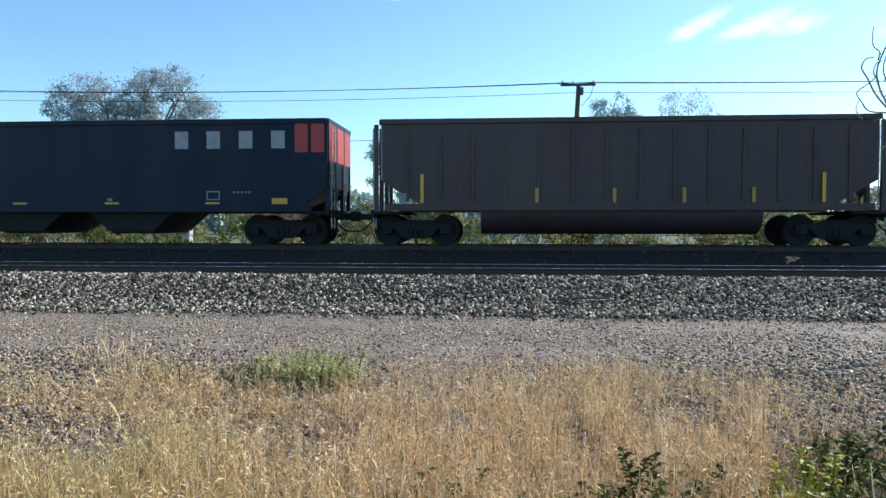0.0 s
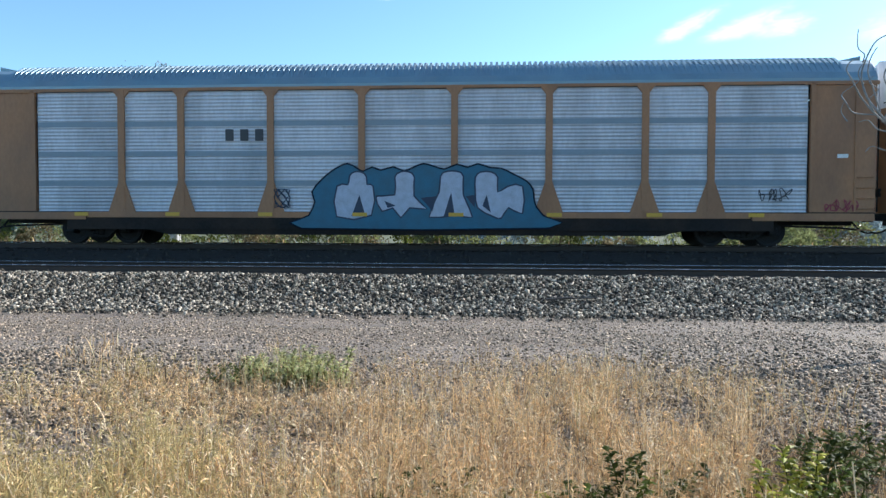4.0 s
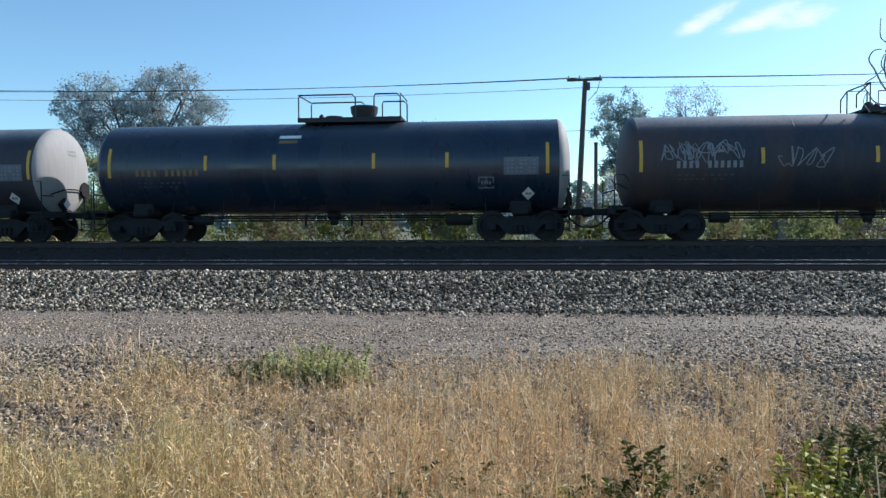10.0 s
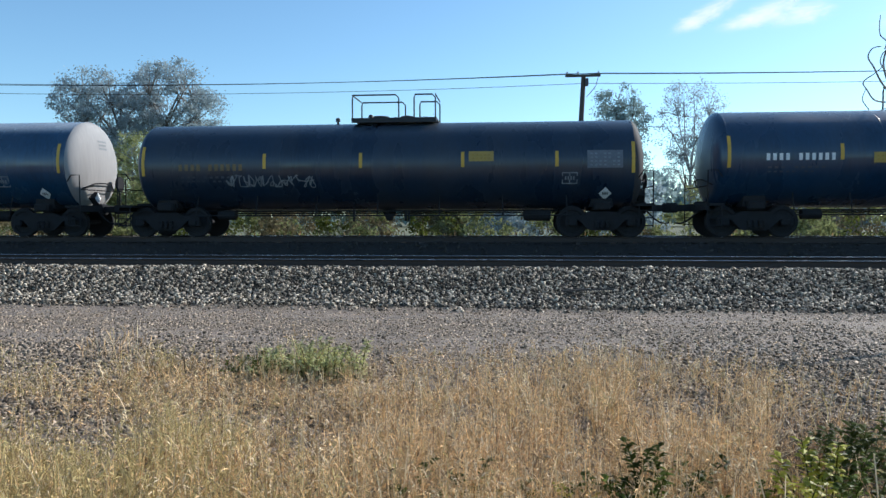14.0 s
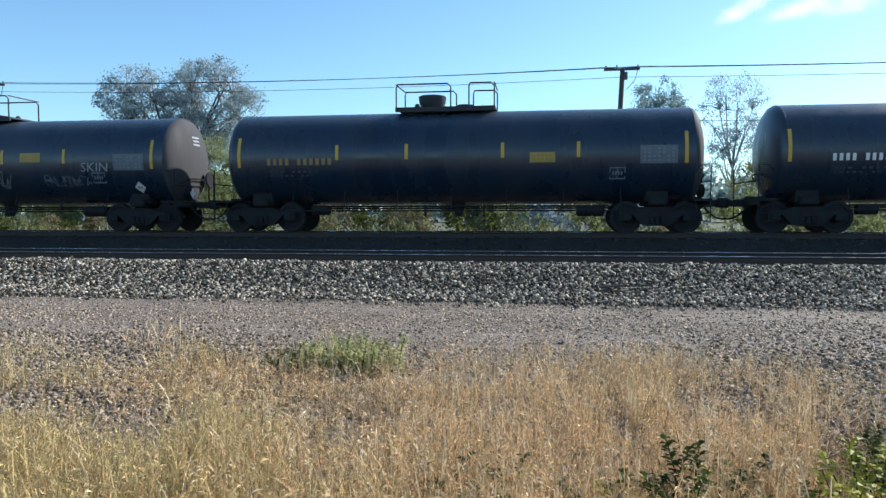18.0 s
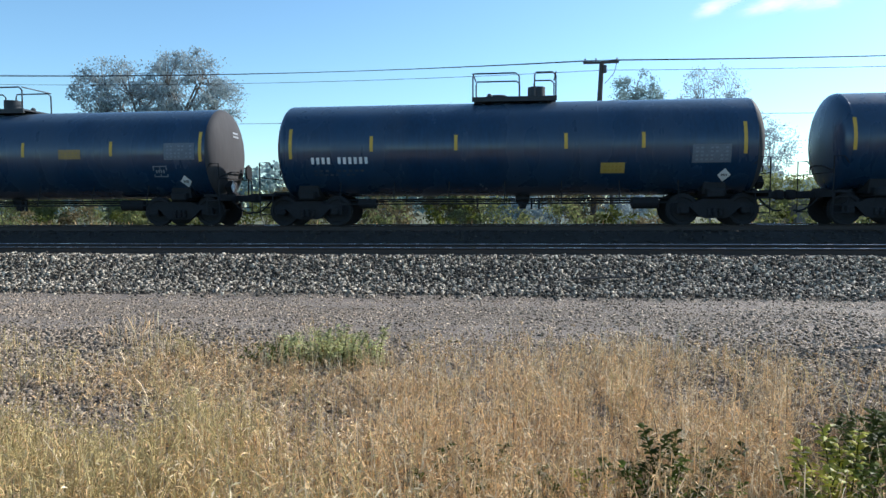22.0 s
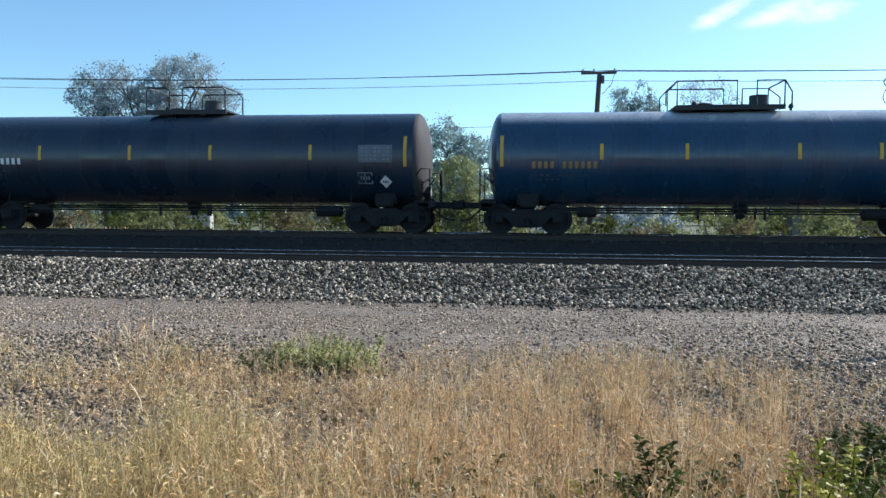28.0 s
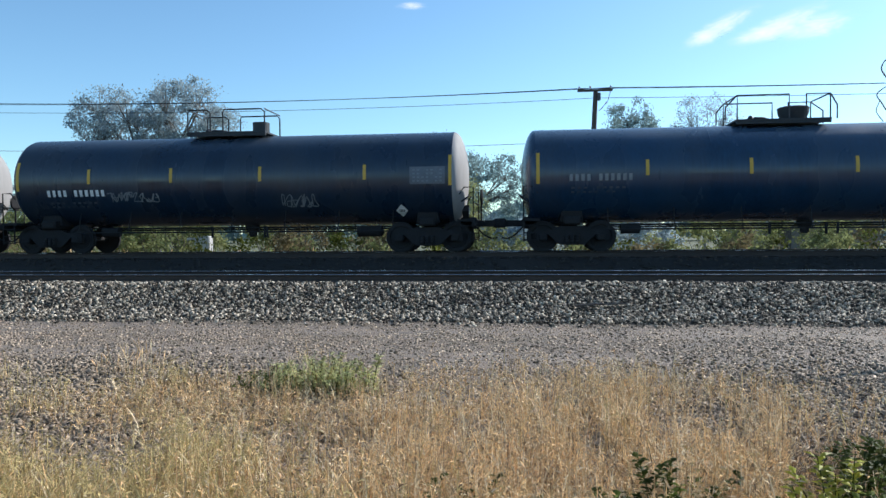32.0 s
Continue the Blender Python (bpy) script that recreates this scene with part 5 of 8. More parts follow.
    prof = {"box": ((0, 0.27), (0.46, 0.27), (0.46, 0.22)), "bowl": ((0.08, 0.3), (0.3, 0.42), (0.5, 0.45), (0.53, 0.4)),
            "ball": ((0.02, 0.16), (0.18, 0.18), (0.3, 0.13), (0.36, 0.05)), "low": ((0.05, 0.2), (0.2, 0.24), (0.24, 0.16)), "none": ((0.02, 0.22), (0.12, 0.24), (0.15, 0.18))}[kind]
    part("dome_housing", Geo().lathe([(top + a, r) for a, r in prof], "z", (x, 0, 0), 20), M["fitting"], car, smooth=True)
    mx = deck[0] + (deck[1] - deck[0]) * (0.68 if x < sum(deck) / 2 else 0.3)
    part("manway", Geo().lathe([(top + 0.02, 0.26), (top + 0.16, 0.28), (top + 0.2, 0.3), (top + 0.23, 0.26)], "z", (mx, 0, 0), 18), M["fitting"], car, smooth=True)
    if k in (12, 17, 21, 26):
        vx = {12: deck[0] - 0.6, 17: deck[1] + 0.85}.get(k, deck[1] + 0.4)
        part("vent_valve", Geo().lathe([(top - 0.02, 0.04), (top + 0.08, 0.04), (top + 0.1, 0.08), (top + 0.18, 0.07), (top + 0.22, 0.02)], "z", (vx, 0, 0), 12), M["fitting"], car, smooth=True)
    for q in (0.2, 0.46, 0.84):
        vx = deck[0] + (deck[1] - deck[0]) * q
        part("valve", Geo().lathe([(top + 0.05, 0.05), (top + 0.15, 0.05), (top + 0.17, 0.09), (top + 0.23, 0.07), (top + 0.26, 0.03)], "z", (vx, 0.3 if q > 0.4 else -0.3, 0), 10), M["fitting"], car, smooth=True)
    if rails == "walk":
        for y in (-0.8, 0.8):
            part("walkway", Geo().box(0, y, top + 0.0, 2 * tank + 0.2, 0.5, 0.04).box(0, y + math.copysign(0.25, y), top - 0.11, 2 * tank - 0.9, 0.03, 0.26), M[paint], car)
            for a, b in ((-tank - 0.05, -1.0), (0.45, tank + 0.1)):
                g = Geo().tube([(a, y, top), (a, y, top + 0.72), (a + 0.1, y, top + 0.8), (b - 0.1, y, top + 0.8), (b, y, top + 0.72), (b, y, top)], 0.024, 6)
                for i in range(1, 5):
                    x = a + (b - a) * i / 5
                    g.tube([(x, y, top), (x, y, top + 0.8)], 0.022, 5)
                part("railing", g, M["dark"], car)
        for s in (-1, 1):
            g = Geo()
            for y in (-0.35, 0.05):
                g.tube([(s * (tank + 0.12), y, 0.95), (s * (tank + 0.14), y, top + 0.05)], 0.022, 5)
            for i in range(9):
                g.tube([(s * (tank + 0.13), -0.35, 1.2 + 0.3 * i), (s * (tank + 0.13), 0.05, 1.2 + 0.3 * i)], 0.016, 5)
            part("ladder", g, M["dark"], car)
    return car, raised


def bar_geo(surf, x0, x1, z, h, n):
    g = Geo()
    bars(g, surf, x0, x1, z, h, n)
    return g


def build_tanks():
    made = {}
    for spec in TANKS:
        made[spec["k"]] = tank_car(**spec)
    c, r = made[10]
    piece(c, r, -3.45, -0.95, 1.45, 2.5, 5, "g_lilac", "g_rose", "g_lilac", 4, "rose-red graffiti piece with a white outline")
    g = Geo()
    rng = random.Random(2)
    ring = []
    for i in range(93):
        a = 6.283 * i / 92
        ca, sa = (math.copysign(abs(q) ** 0.55, q) for q in (math.cos(a), math.sin(a)))
        k = rng.uniform(0.12, 0.3) if i % 2 else 0.0
        ring.append((-2.2 + (1.22 + k) * ca, 1.97 + (0.5 + k) * sa))
    stroke(g, r(0.009), ring, 0.026)
    part("graffiti_rays", g, M["g_white"], c)
    scrawl(c, r(0.01), -0.7, 0.45, 2.0, 0.42, "g_cyan", 1)
    scrawl(c, r(0.01), 1.3, 3.2, 2.02, 0.28, "g_grey", 2)
    lettering(c, r(0.01), "KIDS!!", 3.28, 1.93, 0.3, "g_chalk", 0.85, slant=0.1)
    c, r = made[9]
    scrawl(c, r(0.01), -6.3, -3.9, 2.6, 0.5, "g_grey", 3, w=0.035)
    scrawl(c, r(0.011), -5.9, -4.2, 2.55, 0.7, "g_grey", 33)
    scrawl(c, r(0.01), -2.95, -1.4, 2.4, 0.55, "g_grey", 4)
    c, r = made[14]
    scrawl(c, r(0.01), -4.5, -1.75, 1.82, 0.55, "g_grey", 5)
    scrawl(c, r(0.01), 1.0, 3.0, 2.0, 0.4, "panel_grey", 6)
    c, r = made[15]
    scrawl(c, r(0.01), -5.5, -3.5, 1.62, 0.45, "panel_grey", 7)
    scrawl(c, r(0.01), 0.35, 1.8, 1.72, 0.55, "g_grey", 8)
    scrawl(c, r(0.01), 2.8, 4.5, 1.66, 0.35, "panel_grey", 9)
    lettering(c, r(0.012), "SKIN", 4.24, 1.94, 0.42, "g_chalk", 0.95, slant=0.15)
    c, r = made[21]
    for i, (a, b, z, h) in enumerate(((-5.45, -4.65, 1.82, 0.5), (-4.2, -2.8, 1.85, 0.6), (-0.15, 1.15, 1.76, 0.6), (2.0, 3.0, 1.85, 0.55), (4.1, 4.85, 1.88, 0.35))):
        if i != 2:
            scrawl(c, r(0.01), a, b, z, h, "g_white" if i == 1 else "g_chalk", 20 + i, w=0.045)
    lettering(c, r(0.01), "URGES", -0.12, 1.55, 0.56, "g_chalk", 1.3, 0.02)
    c, r = made[28]
    scrawl(c, r(0.01), -3.65, -2.5, 1.6, 0.35, "g_white", 30)
    scrawl(c, r(0.01), 1.5, 2.3, 1.6, 0.32, "g_white", 31)
    c, r = made[29]
    scrawl(c, r(0.01), -4.0, -2.3, 1.78, 0.32, "g_grey", 40)
    scrawl(c, r(0.01), 1.68, 2.8, 1.6, 0.38, "g_grey", 41)
    c, r = made[12]
    scrawl(c, r(0.01), -4.7, -1.9, 1.72, 0.35, "g_grey", 50)
    c, r = made[3]
    scrawl(c, r(0.01), -5.3, -3.9, 1.42, 0.38, "g_red", 51)


# ---- covered auto racks ----
LAYER = [0]


def sprayed(car, surf_of, outline, fill, rim, base=0.093):
    """One sprayed graffiti form with a darker line round it; later forms cover earlier ones."""
    LAYER[0] += 1
    o = base + 0.0005 * (LAYER[0] % 60)
    cx, cz = sum(p[0] for p in outline) / len(outline), sum(p[1] for p in outline) / len(outline)
    smooth_line = []
    n = len(outline)
    for i in range(n):
        a, b, c, d = (outline[(i + j) % n] for j in (-1, 0, 1, 2))
        for t in ((0.0, 0.5) if rim else (0.0,)):
            smooth_line.append(tuple(b[m] if t == 0 else (9 * (b[m] + c[m]) - a[m] - d[m]) / 16 for m in (0, 1)))
    g = Geo().add([surf_of(o)(x, z) for x, z in smooth_line], [tuple(range(len(smooth_line)))])
    form = part("graffiti_form", g, M[fill], car, "bright sprayed graffiti form")
    if rim:
        e = Geo()
        stroke(e, surf_of(o + 0.0004), smooth_line + smooth_line[:2], 0.05)
        part("outline", e, M[rim], form)
def rack_roof(half):
    """Arched sheet roof with cross corrugations."""
    prof = [(-1.55, 4.72), (-1.55, 4.82), (-1.47, 5.0), (-1.2, 5.28), (-0.8, 5.46), (-0.4, 5.53), (0, 5.55), (0.4, 5.53), (0.8, 5.46), (1.2, 5.28), (1.42, 5.0), (1.47, 4.82), (1.47, 4.72)]
    n = 150
    v, f, m = [], [], len(prof)
    xs = []
    for i in range(n):
        x0 = -half + 0.85 + (2 * half - 1.7) * i / n
        p = (2 * half - 1.7) / n
        xs += [(x0, 0), (x0 + p * 0.42, 0), (x0 + p * 0.5, 1), (x0 + p * 0.92, 1)]
    xs = [(-half, 0)] + xs + [(half - 0.85, 0), (half, 0)]
    for x, up in xs:
        for j, (y, z) in enumerate(prof):
            w = 0.1 if 4 <= j <= m - 5 else (0.05 if 2 < j < m - 3 else 0.0)
            v.append((x, y, z + up * w))
    for i in range(len(xs) - 1):
        f += [(i * m + j, (i + 1) * m + j, (i + 1) * m + j + 1, i * m + j + 1) for j in range(m - 1)]
    g = Geo().add(v, f)
    for s, k in ((-1, 0), (1, (len(xs) - 1) * m)):
        g.f.append(tuple(range(k, k + m)) if s > 0 else tuple(range(k + m - 1, k - 1, -1)))
    return g


def ribbed_panel(x0, x1, z0, z1, rows, y=1.5):
    """Sheet with shallow horizontal ribs and two flat bands."""
    v, f = [], []
    n = rows * 2
    for i in range(n + 1):
        z = z0 + (z1 - z0) * i / n
        d = 0.0 if i % 2 else 0.026
        for x in (x0, x1):
            v.append((x, -y - d, z))
    f = [(2 * i, 2 * i + 1, 2 * i + 3, 2 * i + 2) for i in range(n)]
    k = len(v)
    v += [(x0, -y + 0.03, z0), (x1, -y + 0.03, z0), (x0, -y + 0.03, z1), (x1, -y + 0.03, z1)]
    f += [(k + 1, k, k + 2, k + 3)]
    return Geo().add(v, f)


def auto_rack(k, mid, half, posts, kind, label):
    car = start_car("auto_rack", k, mid, label, "auto rack car", "auto rack cars of the passing train")
    body = half - 0.62
    surf = lambda o: surface_flat(1.5, o)
    part("roof", rack_roof(body), M["roof"], car, "corrugated bare metal roof", smooth=False)
    # far side and floor
    part("far_side", Geo().box(0, 1.5, 2.85, 2 * body - 0.1, 0.06, 3.7), M["galv"], car)
    part("deck_floor", Geo().box(0, 0, 0.95, 2 * body, 2.96, 0.1), M["brown_sill"], car)
    g = Geo().box(0, -1.5, 0.69, 2 * (half - 3.4), 0.1, 0.48, 0.02).box(0, -1.505, 0.95, 2 * body, 0.12, 0.1)
    g.prism([(-(half - 5.5), 0.55), ((half - 5.5), 0.55), ((half - 6.6), 0.3), (-(half - 6.6), 0.3)], -1.49, -1.42)
    part("side_sill", g, M["rack_sill"], car)
    if kind != "grey":
        part("sill_strip", Geo().box(0, -1.56, 0.9, 2 * body - 6.9, 0.03, 0.17), M["tan"], car, "rusty yellow-brown sill strip")
    g = Geo().box(0, 0, 0.8, 2 * body, 0.5, 0.35)
    part("centre_sill", g, M["dark"], car)
    bay = "tan_rusty" if kind == "grey" else "tan"
    for s in (-1, 1):
        a, b = s * (body - 1.82), s * body
        part("end_bay", Geo().box((a + b) / 2, -1.5, 2.86, abs(b - a), 0.05, 3.74), M[bay], car)
        part("bay_seam", Geo().box(s * (body - 0.55), -1.535, 2.86, 0.06, 0.04, 3.7), M[bay], car)
        part("bay_post", Geo().box(s * (body - 1.75), -1.54, 2.86, 0.12, 0.06, 3.7), M[bay], car)
        part("bay_header", Geo().box(s * (body - 0.98), -1.53, 4.68, 2.06, 0.08, 0.1), M[bay], car)
        part("end_sill", Geo().box(s * (body - 1.7), -1.51, 0.86, 3.4, 0.13, 0.22, 0.02), M[bay], car)
        for q in (-1, 1):
            # each leaf leans outwards to the middle, where the two meet
            leaf = lambda out, u, z: (s * (body - 0.02 + 0.34 * (1 - abs(u)) + out), q * 1.4 * abs(u), z)
            def sheet(u0, u1, z0, z1, out, deep=0.05):
                v = [leaf(o, u, z) for o in (out, out - deep) for u, z in ((u0, z0), (u1, z0), (u1, z1), (u0, z1))]
                f = [(0, 1, 2, 3), (7, 6, 5, 4), (0, 4, 5, 1), (1, 5, 6, 2), (2, 6, 7, 3), (3, 7, 4, 0)]
                return Geo().add(v, f if s * q > 0 else [i[::-1] for i in f])
            d = part("end_door", sheet(0.02, 0.97, 1.0, 4.16, 0.0), M["door_yellow" if s > 0 else "tan"], car, "yellow end door with a white top" if s > 0 else "dull brown end door")
            part("door_top", sheet(0.02, 0.97, 4.16, 5.0, 0.004), M["white" if s > 0 else "galv"], d)
            for z in (1.62, 2.3, 3.72):
                part("door_rib", sheet(0.06, 0.94, z, z + 0.05, 0.018, 0.03), M["door_yellow" if s > 0 else "tan"], d)
            part("bumper_strip", sheet(0.26, 0.88, 3.0, 3.1, 0.05, 0.06), M["dark"], d)
            part("door_bar", Geo().tube([leaf(0.05, 0.06, 1.05), leaf(0.05, 0.06, 4.1)], 0.025, 6), M["dark"], d)
            part("door_lock", sheet(0.02, 0.12, 1.5, 1.75, 0.07, 0.07), M["dark"], d)
            part("door_marking", sheet(0.14, 0.88, 4.3, 4.34, 0.008, 0.004), M["graphite"], d)
            part("door_marking", sheet(0.3, 0.7, 4.42, 4.47, 0.008, 0.004), M["graphite"], d)
            part("corner_post", Geo().box(s * (body - 0.03), q * 1.44, 2.95, 0.14, 0.06, 3.6), M[bay], car)
        g = Geo()
        v = [(s * (body + (0.34 * (1 - abs(y) / 1.5))), y, z) for y, z in ((-1.45, 4.95), (0, 4.95), (1.45, 4.95), (1.42, 5.12), (0.7, 5.5), (0, 5.6), (-0.7, 5.5), (-1.42, 5.12))]
        g.add(v + [(x - s * 0.05, y, z) for x, y, z in v], [(0, 1, 5, 6, 7), (1, 2, 3, 4, 5), (15, 14, 13, 9, 8), (13, 12, 11, 10, 9)] + [(i, i + 8, (i + 1) % 8 + 8, (i + 1) % 8) for i in range(8)])
        if s < 0:
            g.f = [f[::-1] for f in g.f]
        part("end_gable", g, M["white" if s > 0 else "galv"], car, "white gable plate" if s > 0 else "pale grey gable plate")
        part("roof_cap", Geo().prism([(s * (body - 0.75), 5.5), (s * (body + 0.02), 5.5), (s * (body + 0.02), 5.66)], -0.5, 0.5), M["roof"], car, "raised roof end")
        for i in range(6):
            part("rung", Geo().tube([(s * (body - 0.05), -1.56, 0.5 + 0.3 * i), (s * (body - 0.5), -1.56, 0.5 + 0.3 * i)], 0.016, 5), M["tan"], car)
    # panels between the posts
    edges = [-(body - 1.82)] + list(posts) + [body - 1.82]
    for i, (a, b) in enumerate(zip(edges, edges[1:])):
        lo, hi = 1.0, 4.62
        if kind == "grey":
            p = part("side_panel", Geo().box((a + b) / 2, -1.5, (lo + hi) / 2, b - a - 0.12, 0.05, hi - lo), M["galv_smooth"], car)
            for z in (1.62, 2.6, 3.62):
                part("panel_joint", Geo().box((a + b) / 2, -1.53, z, b - a - 0.16, 0.02, 0.035), M["graphite"], p)
        else:
            p = part("side_panel", ribbed_panel(a + 0.06, b - 0.06, lo, hi, 34), M["galv_dull" if kind == "logo" and i >= 4 else "galv"], car, "ribbed galvanised panel")
            bright = kind == "logo" and b - a < 2.1
            for z in ((1.75, 2.65, 3.55) if bright else ((1.85, 2.75, 3.65) if kind == "plain" else (2.65,))):
                part("flat_band", Geo().box((a + b) / 2, -1.52, z, b - a - 0.14, 0.02, 0.16), M["bright_panel" if bright else "galv_smooth"], p)
    for x in posts:
        if kind == "grey":
            middle = abs(x + 1.29) < 0.2
            post = part("side_post", Geo().box(x, -1.54, 1.85 if middle else 2.85, 0.16, 0.08, 1.66 if middle else 3.66), M["galv_smooth"], car)
            if middle:
                part("post_top", Geo().box(x, -1.54, 3.68, 0.18, 0.09, 1.99), M["tan"], post, "yellow-brown upper half")
            continue
        g = Geo().box(x, -1.54, 2.85, 0.2, 0.1, 3.66)
        g.prism([(x - 0.42, 0.98), (x + 0.42, 0.98), (x + 0.1, 1.9), (x - 0.1, 1.9)], -1.575, -1.51)
        g.prism([(x - 0.1, 4.45), (x + 0.1, 4.45), (x + 0.3, 4.7), (x - 0.3, 4.7)], -1.575, -1.51)
        part("side_post", g, M["tan"], car)
    part("top_rail", Geo().box(0, -1.53, 4.69, 2 * body, 0.07, 0.09), M["graphite" if kind == "grey" else "tan"], car)
    for i in range(8):
        x = -body + 3.3 + (2 * body - 6.6) * i / 7
        part("reflective_stripe", plate(Geo(), surf(0.127), x - 0.22, 0.86, x + 0.22, 0.97, 1), M["yellow"], car)
    g = Geo()
    for s in (-1, 1):
        g.tube([(s * (half - 3.4), -0.9, 0.62), (s * (half - 1.4), -1.2, 0.55), (s * (half - 0.7), -0.8, 0.5)], 0.03, 6)
    part("brake_pipe", g, M["dark"], car)
    add_trucks(car, (-(half - 4.1), half - 4.1))
    add_ends(car, half, posts=False)
    return car, surf


def build_racks():
    c, s = auto_rack(4, 61.53, 13.98, (-8.8, -6.93, -4.16, -1.39, 1.38, 4.15, 6.92, 8.79), "plain", "yellow-brown auto rack with galvanised panels and white graffiti")
    sprayed(c, s, ((-3.22, 0.49), (-2.99, 0.88), (-2.80, 1.29), (-2.89, 1.59), (-2.61, 1.94), (-2.34, 2.17), (-2.07, 2.34), (-1.80, 2.43), (-1.53, 2.30), (-1.35, 2.20), (-1.07, 2.32), (-0.80, 2.23), (-0.44, 2.33), (-0.11, 2.21), (0.20, 2.33), (0.47, 2.42), (0.82, 2.33), (1.09, 2.26), (1.46, 2.40), (1.76, 2.31), (2.07, 2.41), (2.43, 2.30), (2.78, 2.27), (3.13, 2.10), (3.48, 1.92), (3.69, 1.67), (3.72, 1.41), (3.79, 1.15), (4.00, 0.89), (4.17, 0.52)), "g_teal", "g_deep")
    sprayed(c, s, ((-2.13, 1.76), (-1.80, 1.80), (-1.75, 2.06), (-1.61, 2.18), (-1.40, 2.18), (-1.24, 2.06), (-1.22, 1.80), (-1.04, 1.76), (-1.09, 0.89), (-2.14, 0.85)), "g_lilac", "g_navy")
    sprayed(c, s, ((-0.95, 1.46), (-0.39, 1.50), (-0.39, 2.02), (-0.22, 2.18), (0.03, 2.18), (0.20, 2.02), (0.19, 1.46), (0.57, 1.08), (0.06, 1.11), (-0.20, 0.82), (-0.45, 1.11), (-0.77, 1.01)), "g_lilac", "g_navy")
    sprayed(c, s, ((0.93, 1.58), (0.97, 2.05), (1.15, 2.19), (1.47, 2.19), (1.65, 2.05), (1.65, 1.50), (1.92, 0.84), (1.43, 0.91), (0.64, 0.84)), "g_lilac", "g_navy")
    sprayed(c, s, ((2.00, 1.58), (2.00, 2.01), (2.16, 2.17), (2.47, 2.17), (2.66, 2.01), (2.66, 1.58), (2.95, 1.75), (3.39, 1.75), (3.39, 0.95), (2.98, 1.12), (2.77, 0.81), (2.51, 0.87), (2.07, 1.12)), "g_lilac", "g_navy")
    sprayed(c, s, ((-1.45, 1.50), (-1.27, 0.87), (-1.69, 0.87)), "g_navy", None)
    sprayed(c, s, ((-0.70, 1.32), (-0.36, 1.18), (-0.60, 1.11)), "g_navy", None)
    sprayed(c, s, ((1.29, 1.58), (1.39, 0.94), (1.07, 0.87)), "g_navy", None)
    sprayed(c, s, ((2.34, 1.50), (2.46, 0.98), (2.21, 1.18)), "g_navy", None)
    sprayed(c, s, ((0.39, 1.41), (0.85, 1.46), (0.74, 1.01)), "g_navy", None)
    sprayed(c, s, ((1.72, 1.46), (2.00, 1.50), (1.99, 1.12)), "g_navy", None)
    g = Geo()
    for i in range(5):
        stroke(g, s(0.09), [(-3.8 + 0.25 * math.cos(a + i), 1.4 + 0.3 * math.sin(a)) for a in (0, 1, 2, 3, 4, 5, 6)], 0.03)
    part("graffiti", g, M["g_navy"], c, "small dark scribble")
    scrawl(c, s(0.09), 10.12, 11.07, 1.5, 0.4, "graphite", 61)
    scrawl(c, s(0.05), 12.00, 12.90, 1.2, 0.35, "g_red", 62)
    part("notice", plate(Geo(), s(0.05), 12.30, 2.55, 12.60, 2.66), M["white"], c)
    part("logo_bars", bar_geo(s(0.05), -5.65, -4.28, 3.3, 0.35, 3), M["graphite"], c)

    c, s = auto_rack(5, 89.28, 13.85, (-8.8, -6.93, -4.16, -1.39, 1.38, 4.15, 6.92, 8.79), "logo", "yellow-brown auto rack with galvanised panels and blue graffiti")
    q = part("logo_board", plate(Geo(), s(0.05), -6.80, 2.9, -4.30, 3.8), M["white"], c, "white board with a dark plain emblem")
    g = Geo()
    for i in range(4):
        plate(g, s(0.056), -6.75 + 0.1 * i, 3.35 + 0.1 * i, -5.75 + 0.02 * i, 3.4 + 0.1 * i, 1)
    for x0, x1 in ((-5.55, -5.15), (-5.1, -4.8), (-4.75, -4.5)):
        g.add([s(0.056)(x, z) for x, z in ((x0, 3.35), (x0 + 0.25, 3.35), (x1, 3.72), (x1 - 0.25, 3.72))], [(0, 1, 2, 3)])
    bars(g, s(0.056), -6.8, -4.55, 3.12, 0.1, 16, (7,))
    part("logo_mark", g, M["graphite"], q)
    sprayed(c, s, ((-7.68, 1.08), (-7.51, 1.36), (-7.32, 1.42), (-7.16, 1.35), (-7.07, 1.59), (-6.92, 1.76), (-6.78, 1.61), (-6.66, 1.73), (-6.53, 2.03), (-6.39, 1.93), (-5.59, 1.92), (-5.50, 2.14), (-5.38, 2.21), (-5.27, 1.92), (-5.07, 1.85), (-4.96, 2.14), (-4.87, 2.29), (-4.74, 2.02), (-4.53, 2.14), (-4.10, 2.22), (-3.95, 2.42), (-3.85, 2.55), (-3.75, 2.38), (-3.76, 2.13), (-3.53, 1.91), (-3.35, 2.16), (-3.19, 2.21), (-3.16, 1.94), (-3.03, 1.83), (-2.94, 2.00), (-2.83, 1.76), (-2.60, 1.70)), "g_pink", "g_red")
    sprayed(c, s, ((-3.20, 1.45), (-2.60, 1.78), (-2.47, 2.10), (-2.37, 2.11), (-2.33, 1.93), (-2.12, 1.99), (-1.95, 1.89), (-1.81, 1.69), (-1.63, 1.69), (-1.48, 1.52), (-1.29, 1.77), (-1.13, 1.68), (-1.07, 1.38), (-0.87, 1.31), (-0.82, 1.48), (-0.65, 1.48), (-0.59, 1.21), (-0.27, 1.18), (-0.14, 0.98), (-0.14, 0.57), (-3.20, 0.58)), "g_pink", "g_red")
